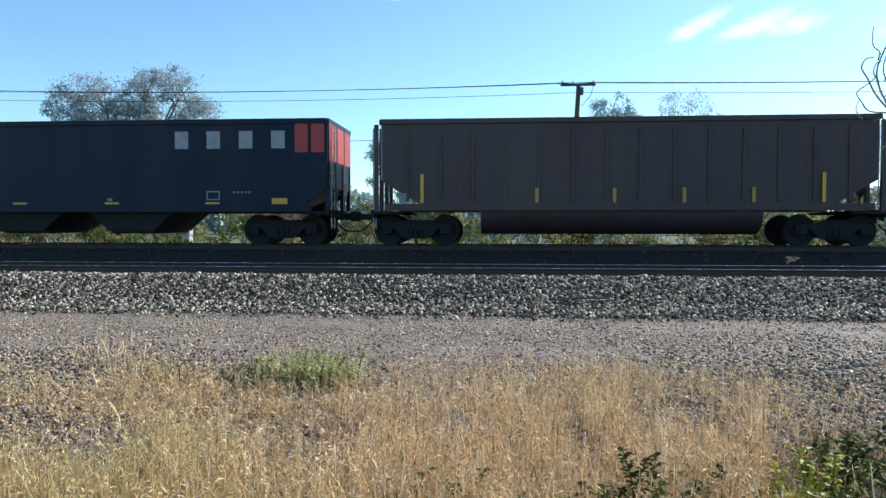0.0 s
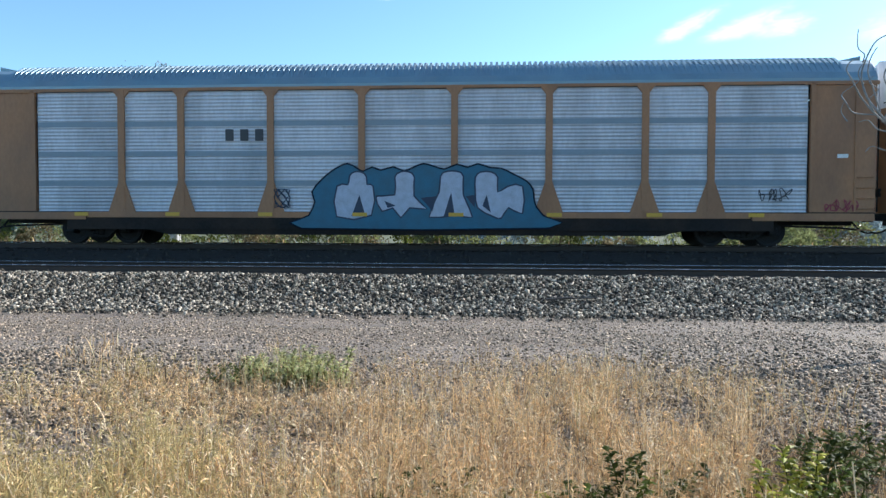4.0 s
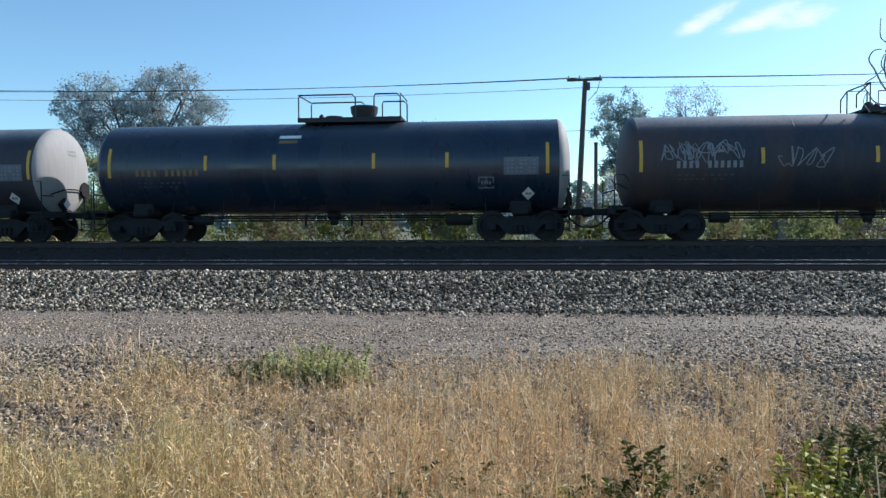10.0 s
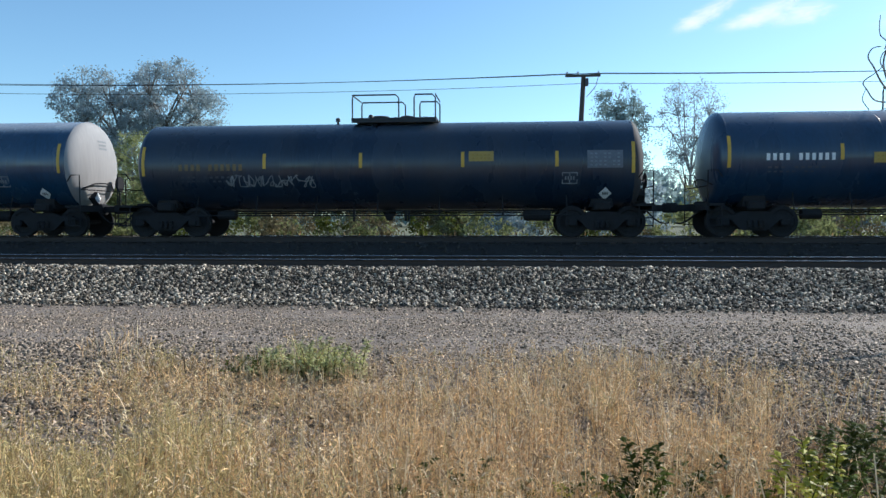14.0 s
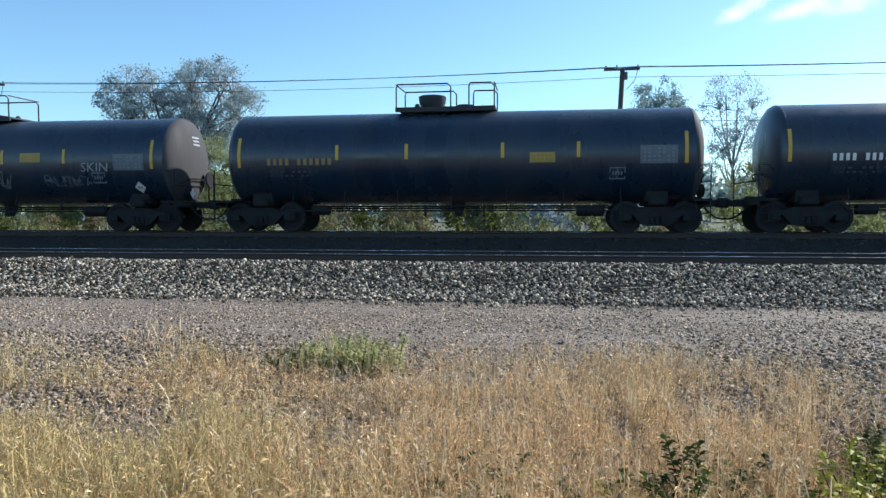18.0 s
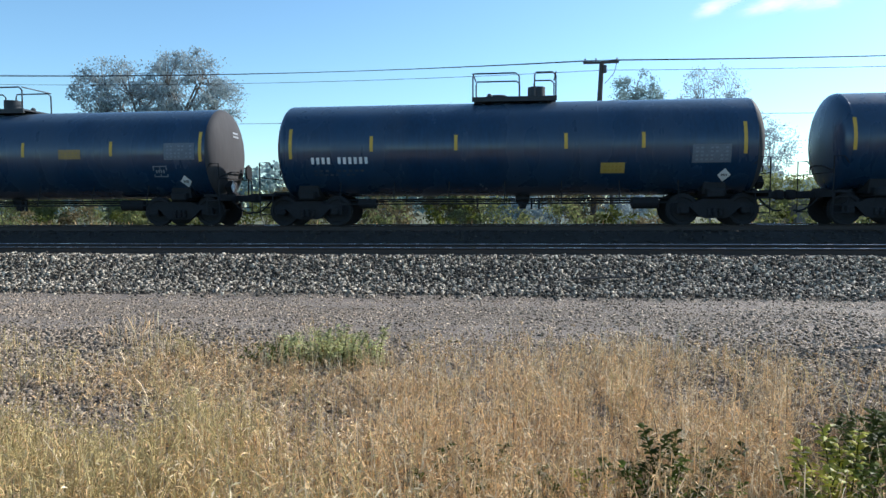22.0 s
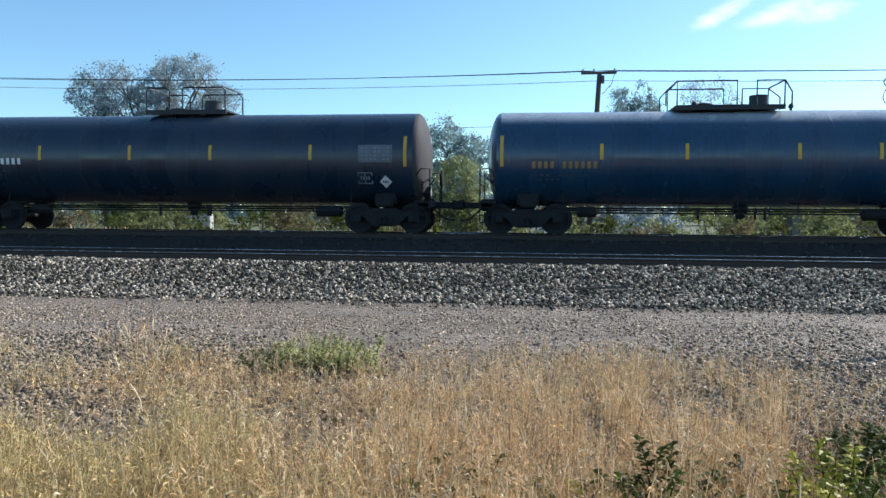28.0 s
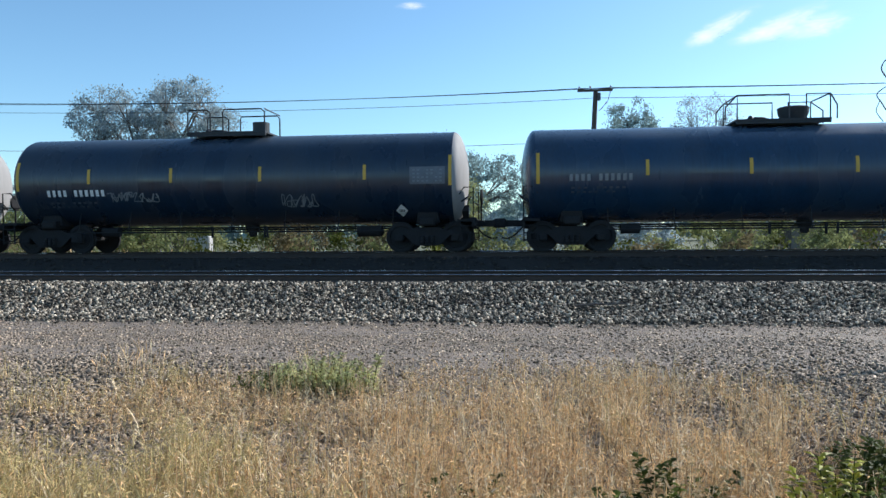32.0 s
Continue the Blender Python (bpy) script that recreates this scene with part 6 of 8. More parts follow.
    sprayed(c, s, ((-0.59, 1.31), (-0.35, 1.51), (-0.11, 1.76), (0.08, 1.94), (0.24, 2.00), (0.46, 1.90), (0.63, 1.80), (0.56, 0.59), (-0.18, 0.59), (-0.14, 0.93), (-0.46, 1.14)), "g_pink", "g_red")
    sprayed(c, s, ((-6.49, 1.01), (-6.38, 1.47), (-6.27, 1.90), (-6.08, 2.13), (-5.90, 2.22), (-5.67, 2.11), (-5.48, 1.92), (-5.64, 1.86), (-5.80, 1.93), (-5.92, 1.81), (-5.91, 1.55), (-5.74, 1.38), (-5.60, 1.28), (-5.65, 1.00)), "g_blue", "g_navy")
    sprayed(c, s, ((-6.95, 1.11), (-6.84, 1.30), (-6.57, 1.52), (-6.45, 1.67), (-6.54, 1.38), (-6.59, 1.18), (-6.49, 0.96), (-6.35, 0.70), (-6.58, 0.78), (-6.88, 0.94)), "g_cyan", "g_navy")
    sprayed(c, s, ((-5.37, 1.46), (-5.24, 1.61), (-4.98, 1.71), (-4.71, 1.71), (-4.53, 1.97), (-4.36, 2.18), (-4.18, 2.27), (-3.95, 2.25), (-3.82, 2.08), (-3.76, 1.87), (-3.82, 1.62), (-3.76, 1.37), (-3.68, 1.23), (-3.86, 0.99), (-4.37, 1.00), (-5.07, 1.09), (-5.32, 1.24)), "g_blue", "g_navy")
    sprayed(c, s, ((-3.36, 1.28), (-3.32, 1.53), (-3.11, 1.68), (-2.86, 1.71), (-2.62, 1.63), (-2.53, 1.78), (-2.37, 1.90), (-2.11, 1.89), (-1.88, 1.72), (-1.81, 1.49), (-1.72, 1.32), (-1.85, 1.15), (-1.76, 0.98), (-3.20, 0.99)), "g_blue", "g_navy")
    sprayed(c, s, ((-3.63, 0.93), (-3.20, 0.96), (-1.27, 0.93), (-1.28, 0.65), (-3.60, 0.64)), "g_cyan", "g_navy")
    sprayed(c, s, ((-1.28, 1.27), (-1.07, 1.21), (-0.91, 1.08), (-0.98, 0.91), (-1.24, 0.91)), "g_blue", "g_navy")
    sprayed(c, s, ((-0.85, 0.95), (-0.56, 0.99), (-0.27, 0.94), (-0.30, 0.66), (-0.82, 0.64)), "g_cyan", "g_navy")
    sprayed(c, s, ((-7.49, 0.79), (-7.20, 0.92), (-6.67, 0.87), (-6.41, 0.63), (-7.45, 0.63)), "g_teal", "g_navy")
    sprayed(c, s, ((-5.87, 1.64), (-5.59, 1.63), (-5.38, 1.55), (-5.51, 1.45), (-5.74, 1.43)), "g_gold", None)
    sprayed(c, s, ((-3.78, 1.79), (-3.65, 1.87), (-3.49, 1.79), (-3.50, 1.53), (-3.66, 1.37), (-3.79, 1.50)), "g_gold", None)
    sprayed(c, s, ((-4.53, 1.91), (-4.48, 1.91), (-4.50, 1.54), (-4.59, 1.54)), "g_navy", None)
    sprayed(c, s, ((-4.35, 1.51), (-4.29, 1.51), (-4.40, 1.17), (-4.49, 1.17)), "g_navy", None)
    sprayed(c, s, ((-5.09, 1.58), (-5.03, 1.58), (-4.98, 1.37), (-5.07, 1.37)), "g_navy", None)
    sprayed(c, s, ((-2.88, 1.60), (-2.83, 1.60), (-2.92, 1.36), (-3.00, 1.36)), "g_navy", None)
    sprayed(c, s, ((-2.12, 1.83), (-2.07, 1.83), (-2.06, 1.61), (-2.14, 1.61)), "g_navy", None)
    sprayed(c, s, ((-2.39, 1.36), (-2.34, 1.36), (-2.27, 1.09), (-2.36, 1.09)), "g_navy", None)
    sprayed(c, s, ((-6.03, 1.38), (-5.98, 1.38), (-6.02, 1.11), (-6.11, 1.11)), "g_navy", None)
    sprayed(c, s, ((-3.22, 0.86), (-3.17, 0.86), (-2.71, 0.72), (-2.78, 0.72)), "g_navy", None)
    sprayed(c, s, ((-2.23, 0.88), (-2.18, 0.88), (-1.85, 0.75), (-1.93, 0.75)), "g_navy", None)
    sprayed(c, s, ((1.40, 1.88), (1.54, 2.12), (1.69, 2.07), (1.76, 1.91), (1.54, 1.58)), "g_pink", "g_red")
    sprayed(c, s, ((2.34, 2.02), (2.46, 2.16), (2.78, 2.24), (3.07, 2.19), (3.19, 2.06), (3.00, 1.96)), "g_pink", "g_red")
    sprayed(c, s, ((4.01, 2.05), (4.30, 2.24), (4.63, 2.24), (4.88, 2.12), (4.72, 1.99), (4.48, 1.90)), "g_pink", "g_red")
    sprayed(c, s, ((5.94, 2.06), (6.17, 2.22), (6.37, 2.15), (6.47, 2.02)), "g_pink", "g_red")
    sprayed(c, s, ((6.90, 1.94), (7.29, 1.81), (7.76, 1.48), (8.06, 1.53), (8.25, 1.29), (8.31, 0.61), (7.18, 0.62), (7.14, 1.26), (6.91, 1.30)), "g_pink", "g_red")
    sprayed(c, s, ((0.50, 1.67), (0.82, 1.93), (1.35, 1.98), (1.44, 1.41), (1.76, 1.86), (1.94, 2.00), (2.27, 2.00), (2.32, 1.74), (2.43, 1.95), (2.93, 2.01), (3.76, 2.03), (3.87, 1.80), (3.96, 2.03), (4.43, 2.06), (4.53, 1.64), (4.75, 1.96), (5.08, 2.05), (5.61, 2.08), (6.90, 2.09), (6.94, 1.30), (7.14, 1.26), (7.18, 0.65), (0.50, 0.59)), "g_navy", "g_navy")
    sprayed(c, s, ((0.89, 1.87), (1.08, 1.75), (1.08, 0.75), (0.96, 1.00), (0.87, 1.42)), "g_cyan", None)
    sprayed(c, s, ((1.35, 1.86), (1.10, 1.75), (1.11, 0.75), (1.28, 1.33)), "g_blue", None)
    sprayed(c, s, ((1.94, 1.82), (2.03, 1.61), (1.28, 0.87), (1.47, 1.30)), "g_cyan", None)
    sprayed(c, s, ((2.26, 1.87), (2.13, 1.66), (2.13, 0.67), (2.24, 0.83)), "g_blue", None)
    sprayed(c, s, ((1.88, 1.33), (2.10, 1.33), (2.12, 0.63), (1.91, 0.75)), "g_cyan", None)
    sprayed(c, s, ((2.64, 1.82), (3.54, 1.82), (3.29, 1.61), (2.49, 1.62)), "g_cyan", None)
    sprayed(c, s, ((3.36, 1.56), (3.54, 1.78), (3.54, 0.96), (3.33, 1.15)), "g_cyan", None)
    sprayed(c, s, ((3.57, 1.73), (3.76, 1.84), (3.74, 1.07), (3.59, 0.91)), "g_blue", None)
    sprayed(c, s, ((2.49, 1.41), (2.64, 1.49), (2.75, 1.29), (2.76, 0.61), (2.49, 0.66)), "g_blue", None)
    sprayed(c, s, ((2.78, 1.40), (3.07, 1.19), (3.37, 0.66), (3.16, 0.89)), "g_cyan", None)
    sprayed(c, s, ((3.96, 1.87), (4.16, 1.72), (4.17, 1.28), (3.96, 0.90)), "g_cyan", None)
    sprayed(c, s, ((4.40, 1.88), (4.20, 1.72), (4.20, 1.07), (4.36, 1.31)), "g_blue", None)
    sprayed(c, s, ((4.97, 1.93), (5.08, 1.71), (4.48, 1.31), (4.72, 1.63)), "g_cyan", None)
    sprayed(c, s, ((5.05, 1.47), (5.24, 1.31), (5.25, 0.62), (5.09, 0.82)), "g_cyan", None)
    sprayed(c, s, ((5.47, 1.47), (5.27, 1.31), (5.28, 0.62), (5.48, 0.74)), "g_blue", None)
    sprayed(c, s, ((5.58, 1.98), (5.75, 1.76), (5.80, 1.17), (5.63, 1.38)), "g_cyan", None)
    sprayed(c, s, ((5.98, 1.92), (5.80, 1.76), (5.83, 1.17), (5.99, 1.38)), "g_blue", None)
    sprayed(c, s, ((6.05, 1.82), (6.28, 1.82), (6.25, 1.30), (6.12, 1.38)), "g_blue", None)
    sprayed(c, s, ((6.53, 1.94), (6.71, 1.70), (6.74, 1.13), (6.54, 1.38)), "g_cyan", None)
    sprayed(c, s, ((6.90, 1.94), (6.75, 1.70), (6.77, 1.13), (6.89, 1.38)), "g_blue", None)
    sprayed(c, s, ((5.62, 0.65), (6.18, 1.22), (5.95, 0.90), (6.03, 0.68)), "g_cyan", None)
    scrawl(c, s(0.06), -8.81, -8.21, 1.7, 0.8, "graphite", 63, w=0.06)
    scrawl(c, s(0.06), -11.16, -10.14, 1.3, 0.3, "g_red", 64)
    q = part("number_board", plate(Geo(), s(0.13), -6.90, 0.62, -4.28, 0.92), M["graphite"], c)
    part("marking", bar_geo(s(0.136), -6.75, -4.38, 0.77, 0.18, 11), M["dim_white"], q)
    part("notice", plate(Geo(), s(0.13), 3.96, 0.66, 4.86, 0.9), M["panel_amber"], c)
    part("notice", plate(Geo(), s(0.05), 12.30, 2.85, 12.60, 2.96), M["white"], c)

    c, s = auto_rack(6, 117.08, 13.89, (-8.8, -6.93, -4.16, -1.39, 1.38, 4.15, 6.92, 8.79), "grey", "grey-panelled auto rack with a dark chevron and yellow-brown ends")
    g = Geo()
    for tri in (((-4.05, 4.55), (-4.05, 4.42), (-1.29, 2.75), (1.43, 4.38), (1.43, 4.55)),):
        g.add([s(0.062)(x, z) for x, z in tri], [tuple(range(len(tri)))])
    part("painted_figure", g, M["slate_panel"], c, "mid-grey painted wedge")
    g = Geo()
    for poly in (((-4.1, 2.7), (-4.1, 1.0), (-1.29, 1.0), (-1.29, 1.46)), ((-1.29, 1.46), (-1.29, 1.0), (1.75, 1.0), (1.75, 3.0)), ((1.75, 3.0), (1.75, 1.0), (4.22, 1.0), (4.22, 3.17), (3.9, 3.08), (2.5, 3.03))):
        g.add([s(0.088)(x, z) for x, z in poly], [tuple(range(len(poly)))])
    part("painted_figure", g, M["g_deep"], c, "dark painted chevron")
    for a, b in ((-11.62, -10.75), (11.6, 10.75)):
        for z0, z1 in ((4.64, 3.85), (0.98, 1.6)):
            part("corner_fill", Geo().add([s(0.06)(x, z) for x, z in ((a, z0), (b, z0), (a, z1))], [(0, 1, 2)]), M["graphite"], c)
    for x0, x1, z, n in ((-2.9, -1.5, 4.3, 4), (2.0, 3.1, 4.35, 3), (-3.0, -1.6, 2.45, 6), (5.2, 6.5, 2.4, 6), (7.1, 8.0, 2.42, 4), (2.9, 3.9, 2.55, 4), (-2.6, -1.7, 3.55, 3), (9.5, 10.4, 2.4, 3), (-5.2, -4.4, 2.48, 3)):
        part("small_marking", bar_geo(s(0.093), x0, x1, z, 0.07, n), M["dim_white"], c)
    part("marking", bar_geo(s(0.13), -7.85, -5.0, 0.77, 0.14, 11), M["dim_white"], c)
    for x0, x1 in ((-11.5, -10.4), (4.6, 6.3), (10.6, 11.6)):
        part("notice", plate(Geo(), s(0.13), x0, 0.66, x1, 0.88), M["tan_rusty"], c)
    rng = random.Random(66)
    for i in range(26):
        x, z = rng.choice((-10.2, -7.9, -5.6, -2.7, 0.1, 2.9, 5.6, 7.9, 10.2)) + rng.uniform(-0.8, 0.8), rng.choice((1.75, 2.42, 2.72, 3.5, 4.28)) + rng.uniform(-0.05, 0.05)
        part("scuff", plate(Geo(), s(0.094), x, z, x + rng.uniform(0.15, 0.6), z + rng.uniform(0.02, 0.045), 1), M["dim_white" if i % 3 else "white"], c, "pale chalked streak")
    for i, x in enumerate((-7.9, -5.5, -2.7, 0.1, 2.85, 5.6, 7.9)):
        for z in (1.62, 2.6, 3.62):
            part("panel_latch", Geo().box(x + 0.3 * (i % 2), -1.54, z, 0.1, 0.04, 0.1, 0.01), M["graphite"], c)
    scrawl(c, s(0.055), -12.8, -12.0, 2.65, 0.45, "g_chalk", 65, w=0.04)
    scrawl(c, s(0.055), -12.75, -12.05, 2.3, 0.3, "g_chalk", 67, w=0.035)
    scrawl(c, s(0.055), -13.1, -12.85, 1.6, 0.6, "g_chalk", 68, w=0.04)
    scrawl(c, s(0.06), -9.3, -8.3, 1.35, 0.4, "graphite", 69, w=0.05)
    part("notice", plate(Geo(), s(0.05), 12.3, 4.35, 12.5, 4.45), M["white"], c)


# ---- open-topped hoppers and the gondola ----
def box_with_ends(half_top, half_low, y, z0, z1, slope_z, t=0.06):
    """Open tub whose end sheets slope in below slope_z."""
    out = [(-half_low, z0), (half_low, z0), (half_top, slope_z), (half_top, z1), (-half_top, z1), (-half_top, slope_z)]
    g = Geo()
    for s in (-1, 1):
        g.prism(out, s * y - t / 2, s * y + t / 2)
    for s in (-1, 1):
        g.add([(s * half_top, -y, slope_z), (s * half_top, y, slope_z), (s * half_top, y, z1), (s * half_top, -y, z1), (s * (half_top - t), -y, slope_z), (s * (half_top - t), y, slope_z), (s * (half_top - t), y, z1), (s * (half_top - t), -y, z1)],
              [(0, 1, 2, 3), (7, 6, 5, 4), (3, 2, 6, 7)])
    return g


def slope_sheets(half_top, half_low, y, z0, slope_z):
    for s in (-1, 1):
        yield Geo().add([(s * half_top, -y, slope_z), (s * half_top, y, slope_z), (s * half_low, y, z0), (s * half_low, -y, z0), (s * (half_top - 0.06), -y, slope_z), (s * (half_top - 0.06), y, slope_z), (s * (half_low - 0.06), y, z0), (s * (half_low - 0.06), -y, z0)],
              [(0, 1, 2, 3), (7, 6, 5, 4)])


def end_frame(car, half, mat, y=1.45, z1=3.8):
    for s in (-1, 1):
        part("end_platform", Geo().box(s * (half - 0.95), 0, 0.98, 1.0, 2.9, 0.08).box(s * (half - 0.5), 0, 0.95, 0.1, 2.9, 0.22), M["dark"], car)
        for yy in (-y, -0.5, 0.5, y):
            part("end_post", Geo().box(s * (half - 0.62), yy, (1.0 + z1) / 2, 0.12, 0.12, z1 - 1.0), M[mat], car)
        g = Geo()
        for yy in (-1.35, -0.95):
            g.tube([(s * (half - 0.52), yy, 0.5), (s * (half - 0.52), yy, z1 - 0.1)], 0.02, 5)
        for i in range(10):
            g.tube([(s * (half - 0.52), -1.35, 0.6 + 0.32 * i), (s * (half - 0.52), -0.95, 0.6 + 0.32 * i)], 0.016, 5)
        part("ladder", g, M["pale_grey"], car)


def build_hoppers():
    k, half = 0, 8.18
    car = start_car("hopper_car", k, -13.37, "black open hopper car with red end panels and two bottom chutes", "hopper car", "open hopper cars of the passing train")
    surf = lambda o: surface_flat(1.58, o)
    part("hopper_body", box_with_ends(half - 0.59, half - 1.3, 1.55, 1.2, 3.72, 1.75), M["hopper_black"], car)
    for sheet in slope_sheets(half - 0.62, half - 2.2, 1.5, 1.1, 1.75):
        part("slope_sheet", sheet, M["pale_grey"], car)
    part("top_chord", Geo().box(0, -1.56, 3.74, 2 * half - 1.2, 0.14, 0.14, 0.02).box(0, 1.56, 3.74, 2 * half - 1.2, 0.14, 0.14, 0.02).box(half - 0.62, 0, 3.74, 0.14, 3.1, 0.14).box(-half + 0.62, 0, 3.74, 0.14, 3.1, 0.14), M["hopper_black"], car)
    part("side_sill", Geo().box(0, -1.53, 1.12, 2 * half - 2.2, 0.16, 0.24, 0.03).box(0, 1.53, 1.12, 2 * half - 2.2, 0.16, 0.24, 0.03), M["hopper_black"], car)
    for x in (-2.3, 1.3):
        g = Geo()
        g.prism([(x - 1.5, 1.1), (x + 1.5, 1.1), (x + 0.8, 0.5), (x + 0.72, 0.4), (x - 0.72, 0.4), (x - 0.8, 0.5)], -1.35, 1.35)
        g.box(x, 0, 0.38, 1.5, 2.3, 0.08)
        part("hopper_chute", g, M["dark"], car)
    part("load", Geo().box(0, 0, 3.2, 2 * half - 1.5, 3.0, 0.1), M["dark_bed"], car, "dark crushed load")
    for x0, x1 in ((6.6, 7.0), (7.1, 7.5)):
        part("red_panel", Geo().box((x0 + x1) / 2, -1.595, 3.22, x1 - x0, 0.02, 0.86), M["red"], car, "red painted side panel")
    for y in (-1.02, 0.02, 1.02):
        part("red_panel", Geo().box(half - 0.565, y, 3.12, 0.02, 0.85, 1.1), M["red"], car, "red painted end panel")
    for x in (2.86, 3.86, 4.87, 5.87):
        part("large_marking", plate(Geo(), surf(0.012), x, 2.92, x + 0.42, 3.45, 1), M["g_chalk"], car, "plain chalk-white block")
    part("large_marking", plate(Geo(), surf(0.012), -3.2, 2.45, -3.0, 2.6, 1), M["white"], car)
    for x in (-5.4, -2.4, 0.6, 3.8):
        part("reflective_stripe", plate(Geo(), surf(0.012), x, 1.2, x + 0.45, 1.3, 1), M["yellow"], car)
    part("reflective_stripe", plate(Geo(), surf(0.012), 5.88, 1.2, 6.36, 1.42, 1), M["yellow"], car)
    part("test_box", plate(Geo(), surf(0.012), 3.84, 1.36, 4.26, 1.64, 1), M["dim_white"], car, "white-lined data box")
    part("test_box_print", plate(Geo(), surf(0.017), 3.88, 1.4, 4.22, 1.6, 1), M["hopper_black"], car)
    part("small_marking", bar_geo(surf(0.012), 4.65, 5.25, 1.6, 0.05, 5), M["dim_white"], car)
    part("small_marking", bar_geo(surf(0.012), 0.62, 0.9, 1.38, 0.1, 1), M["dim_white"], car)
    end_frame(car, half, "hopper_black", 1.45, 3.72)
    add_trucks(car, (-(half - 2.15), half - 2.15))
    add_ends(car, half, posts=False)

    k, half = 1, 7.89
    car = start_car("hopper_car", k, 2.95, "brown ribbed high-sided coal gondola with a rounded belly tub", "hopper car", "open hopper cars of the passing train")
    part("hopper_body", box_with_ends(half - 0.82, half - 2.0, 1.5, 1.2, 3.64, 1.9), M["hopper_brown"], car)
    for sheet in slope_sheets(half - 0.82, half - 2.4, 1.46, 1.2, 1.9):
        part("slope_sheet", sheet, M["pale_grey"], car)
    for s in (-1, 1):
        part("end_sheet", Geo().box(s * (half - 0.79), 0, 2.78, 0.04, 2.94, 1.66), M["pale_grey"], car, "pale weathered end sheet")
    g = Geo()
    for y in (-1.53, 1.53):
        g.box(0, y, 3.68, 2 * half - 1.5, 0.16, 0.14, 0.02)
    for s in (-1, 1):
        g.box(s * (half - 0.8), 0, 3.68, 0.16, 3.0, 0.14)
    part("top_chord", g, M["hopper_brown"], car)
    for y in (-1.54, 1.54):
        for i in range(14):
            x = -6.3 + i * 0.97
            part("side_rib", Geo().box(x, y, 2.36, 0.09, 0.09, 2.1, 0.015), M["hopper_brown"], car)
    part("side_sill", Geo().box(0, -1.5, 1.14, 2 * half - 1.8, 0.18, 0.2, 0.03).box(0, 1.5, 1.14, 2 * half - 1.8, 0.18, 0.2, 0.03), M["hopper_brown"], car)
    g = Geo()
    for s in (-1, 1):
        v, n = [], 8
        for x in (-4.13, 3.99):
            v += [(x, s * (0.75 + 0.72 * math.cos(a)), 1.02 - 0.68 * math.sin(a)) for a in (i * math.pi / 2 / n for i in range(n + 1))] + [(x, s * 0.4, 0.34), (x, s * 0.4, 1.1)]
        m = n + 3
        g.add(v, [(i, i + 1, m + i + 1, m + i) for i in range(m - 1)] + [tuple(range(m)), tuple(range(2 * m - 1, m - 1, -1))])
    part("belly_tub", g, M["hopper_brown"], car, smooth=True)
    part("load", Geo().box(0, 0, 3.2, 2 * half - 1.8, 2.9, 0.1), M["dark_bed"], car, "dark crushed load")
    surf = lambda o: surface_flat(1.54, o)
    for x in (-5.87, 5.59):
        part("reflective_stripe", plate(Geo(), surf(0.05), x - 0.05, 1.27, x + 0.05, 2.12, 1), M["yellow"], car)
    for x in (-2.49, -0.25, 1.73, 3.67):
        part("reflective_stripe", plate(Geo(), surf(0.05), x - 0.05, 1.27, x + 0.05, 1.7, 1), M["panel_yellow"], car)
    part("test_box", plate(Geo(), surf(0.012), -6.56, 1.3, -6.31, 1.56, 1), M["dim_white"], car)
    end_frame(car, half, "hopper_brown", 1.4, 3.61)
    add_trucks(car, (-6.115, 6.115))
    add_ends(car, 8.265, posts=False)
    part("drawbar", Geo().box(8.35, 0, 0.86, 0.5, 0.18, 0.18, 0.03), M["dark"], car)


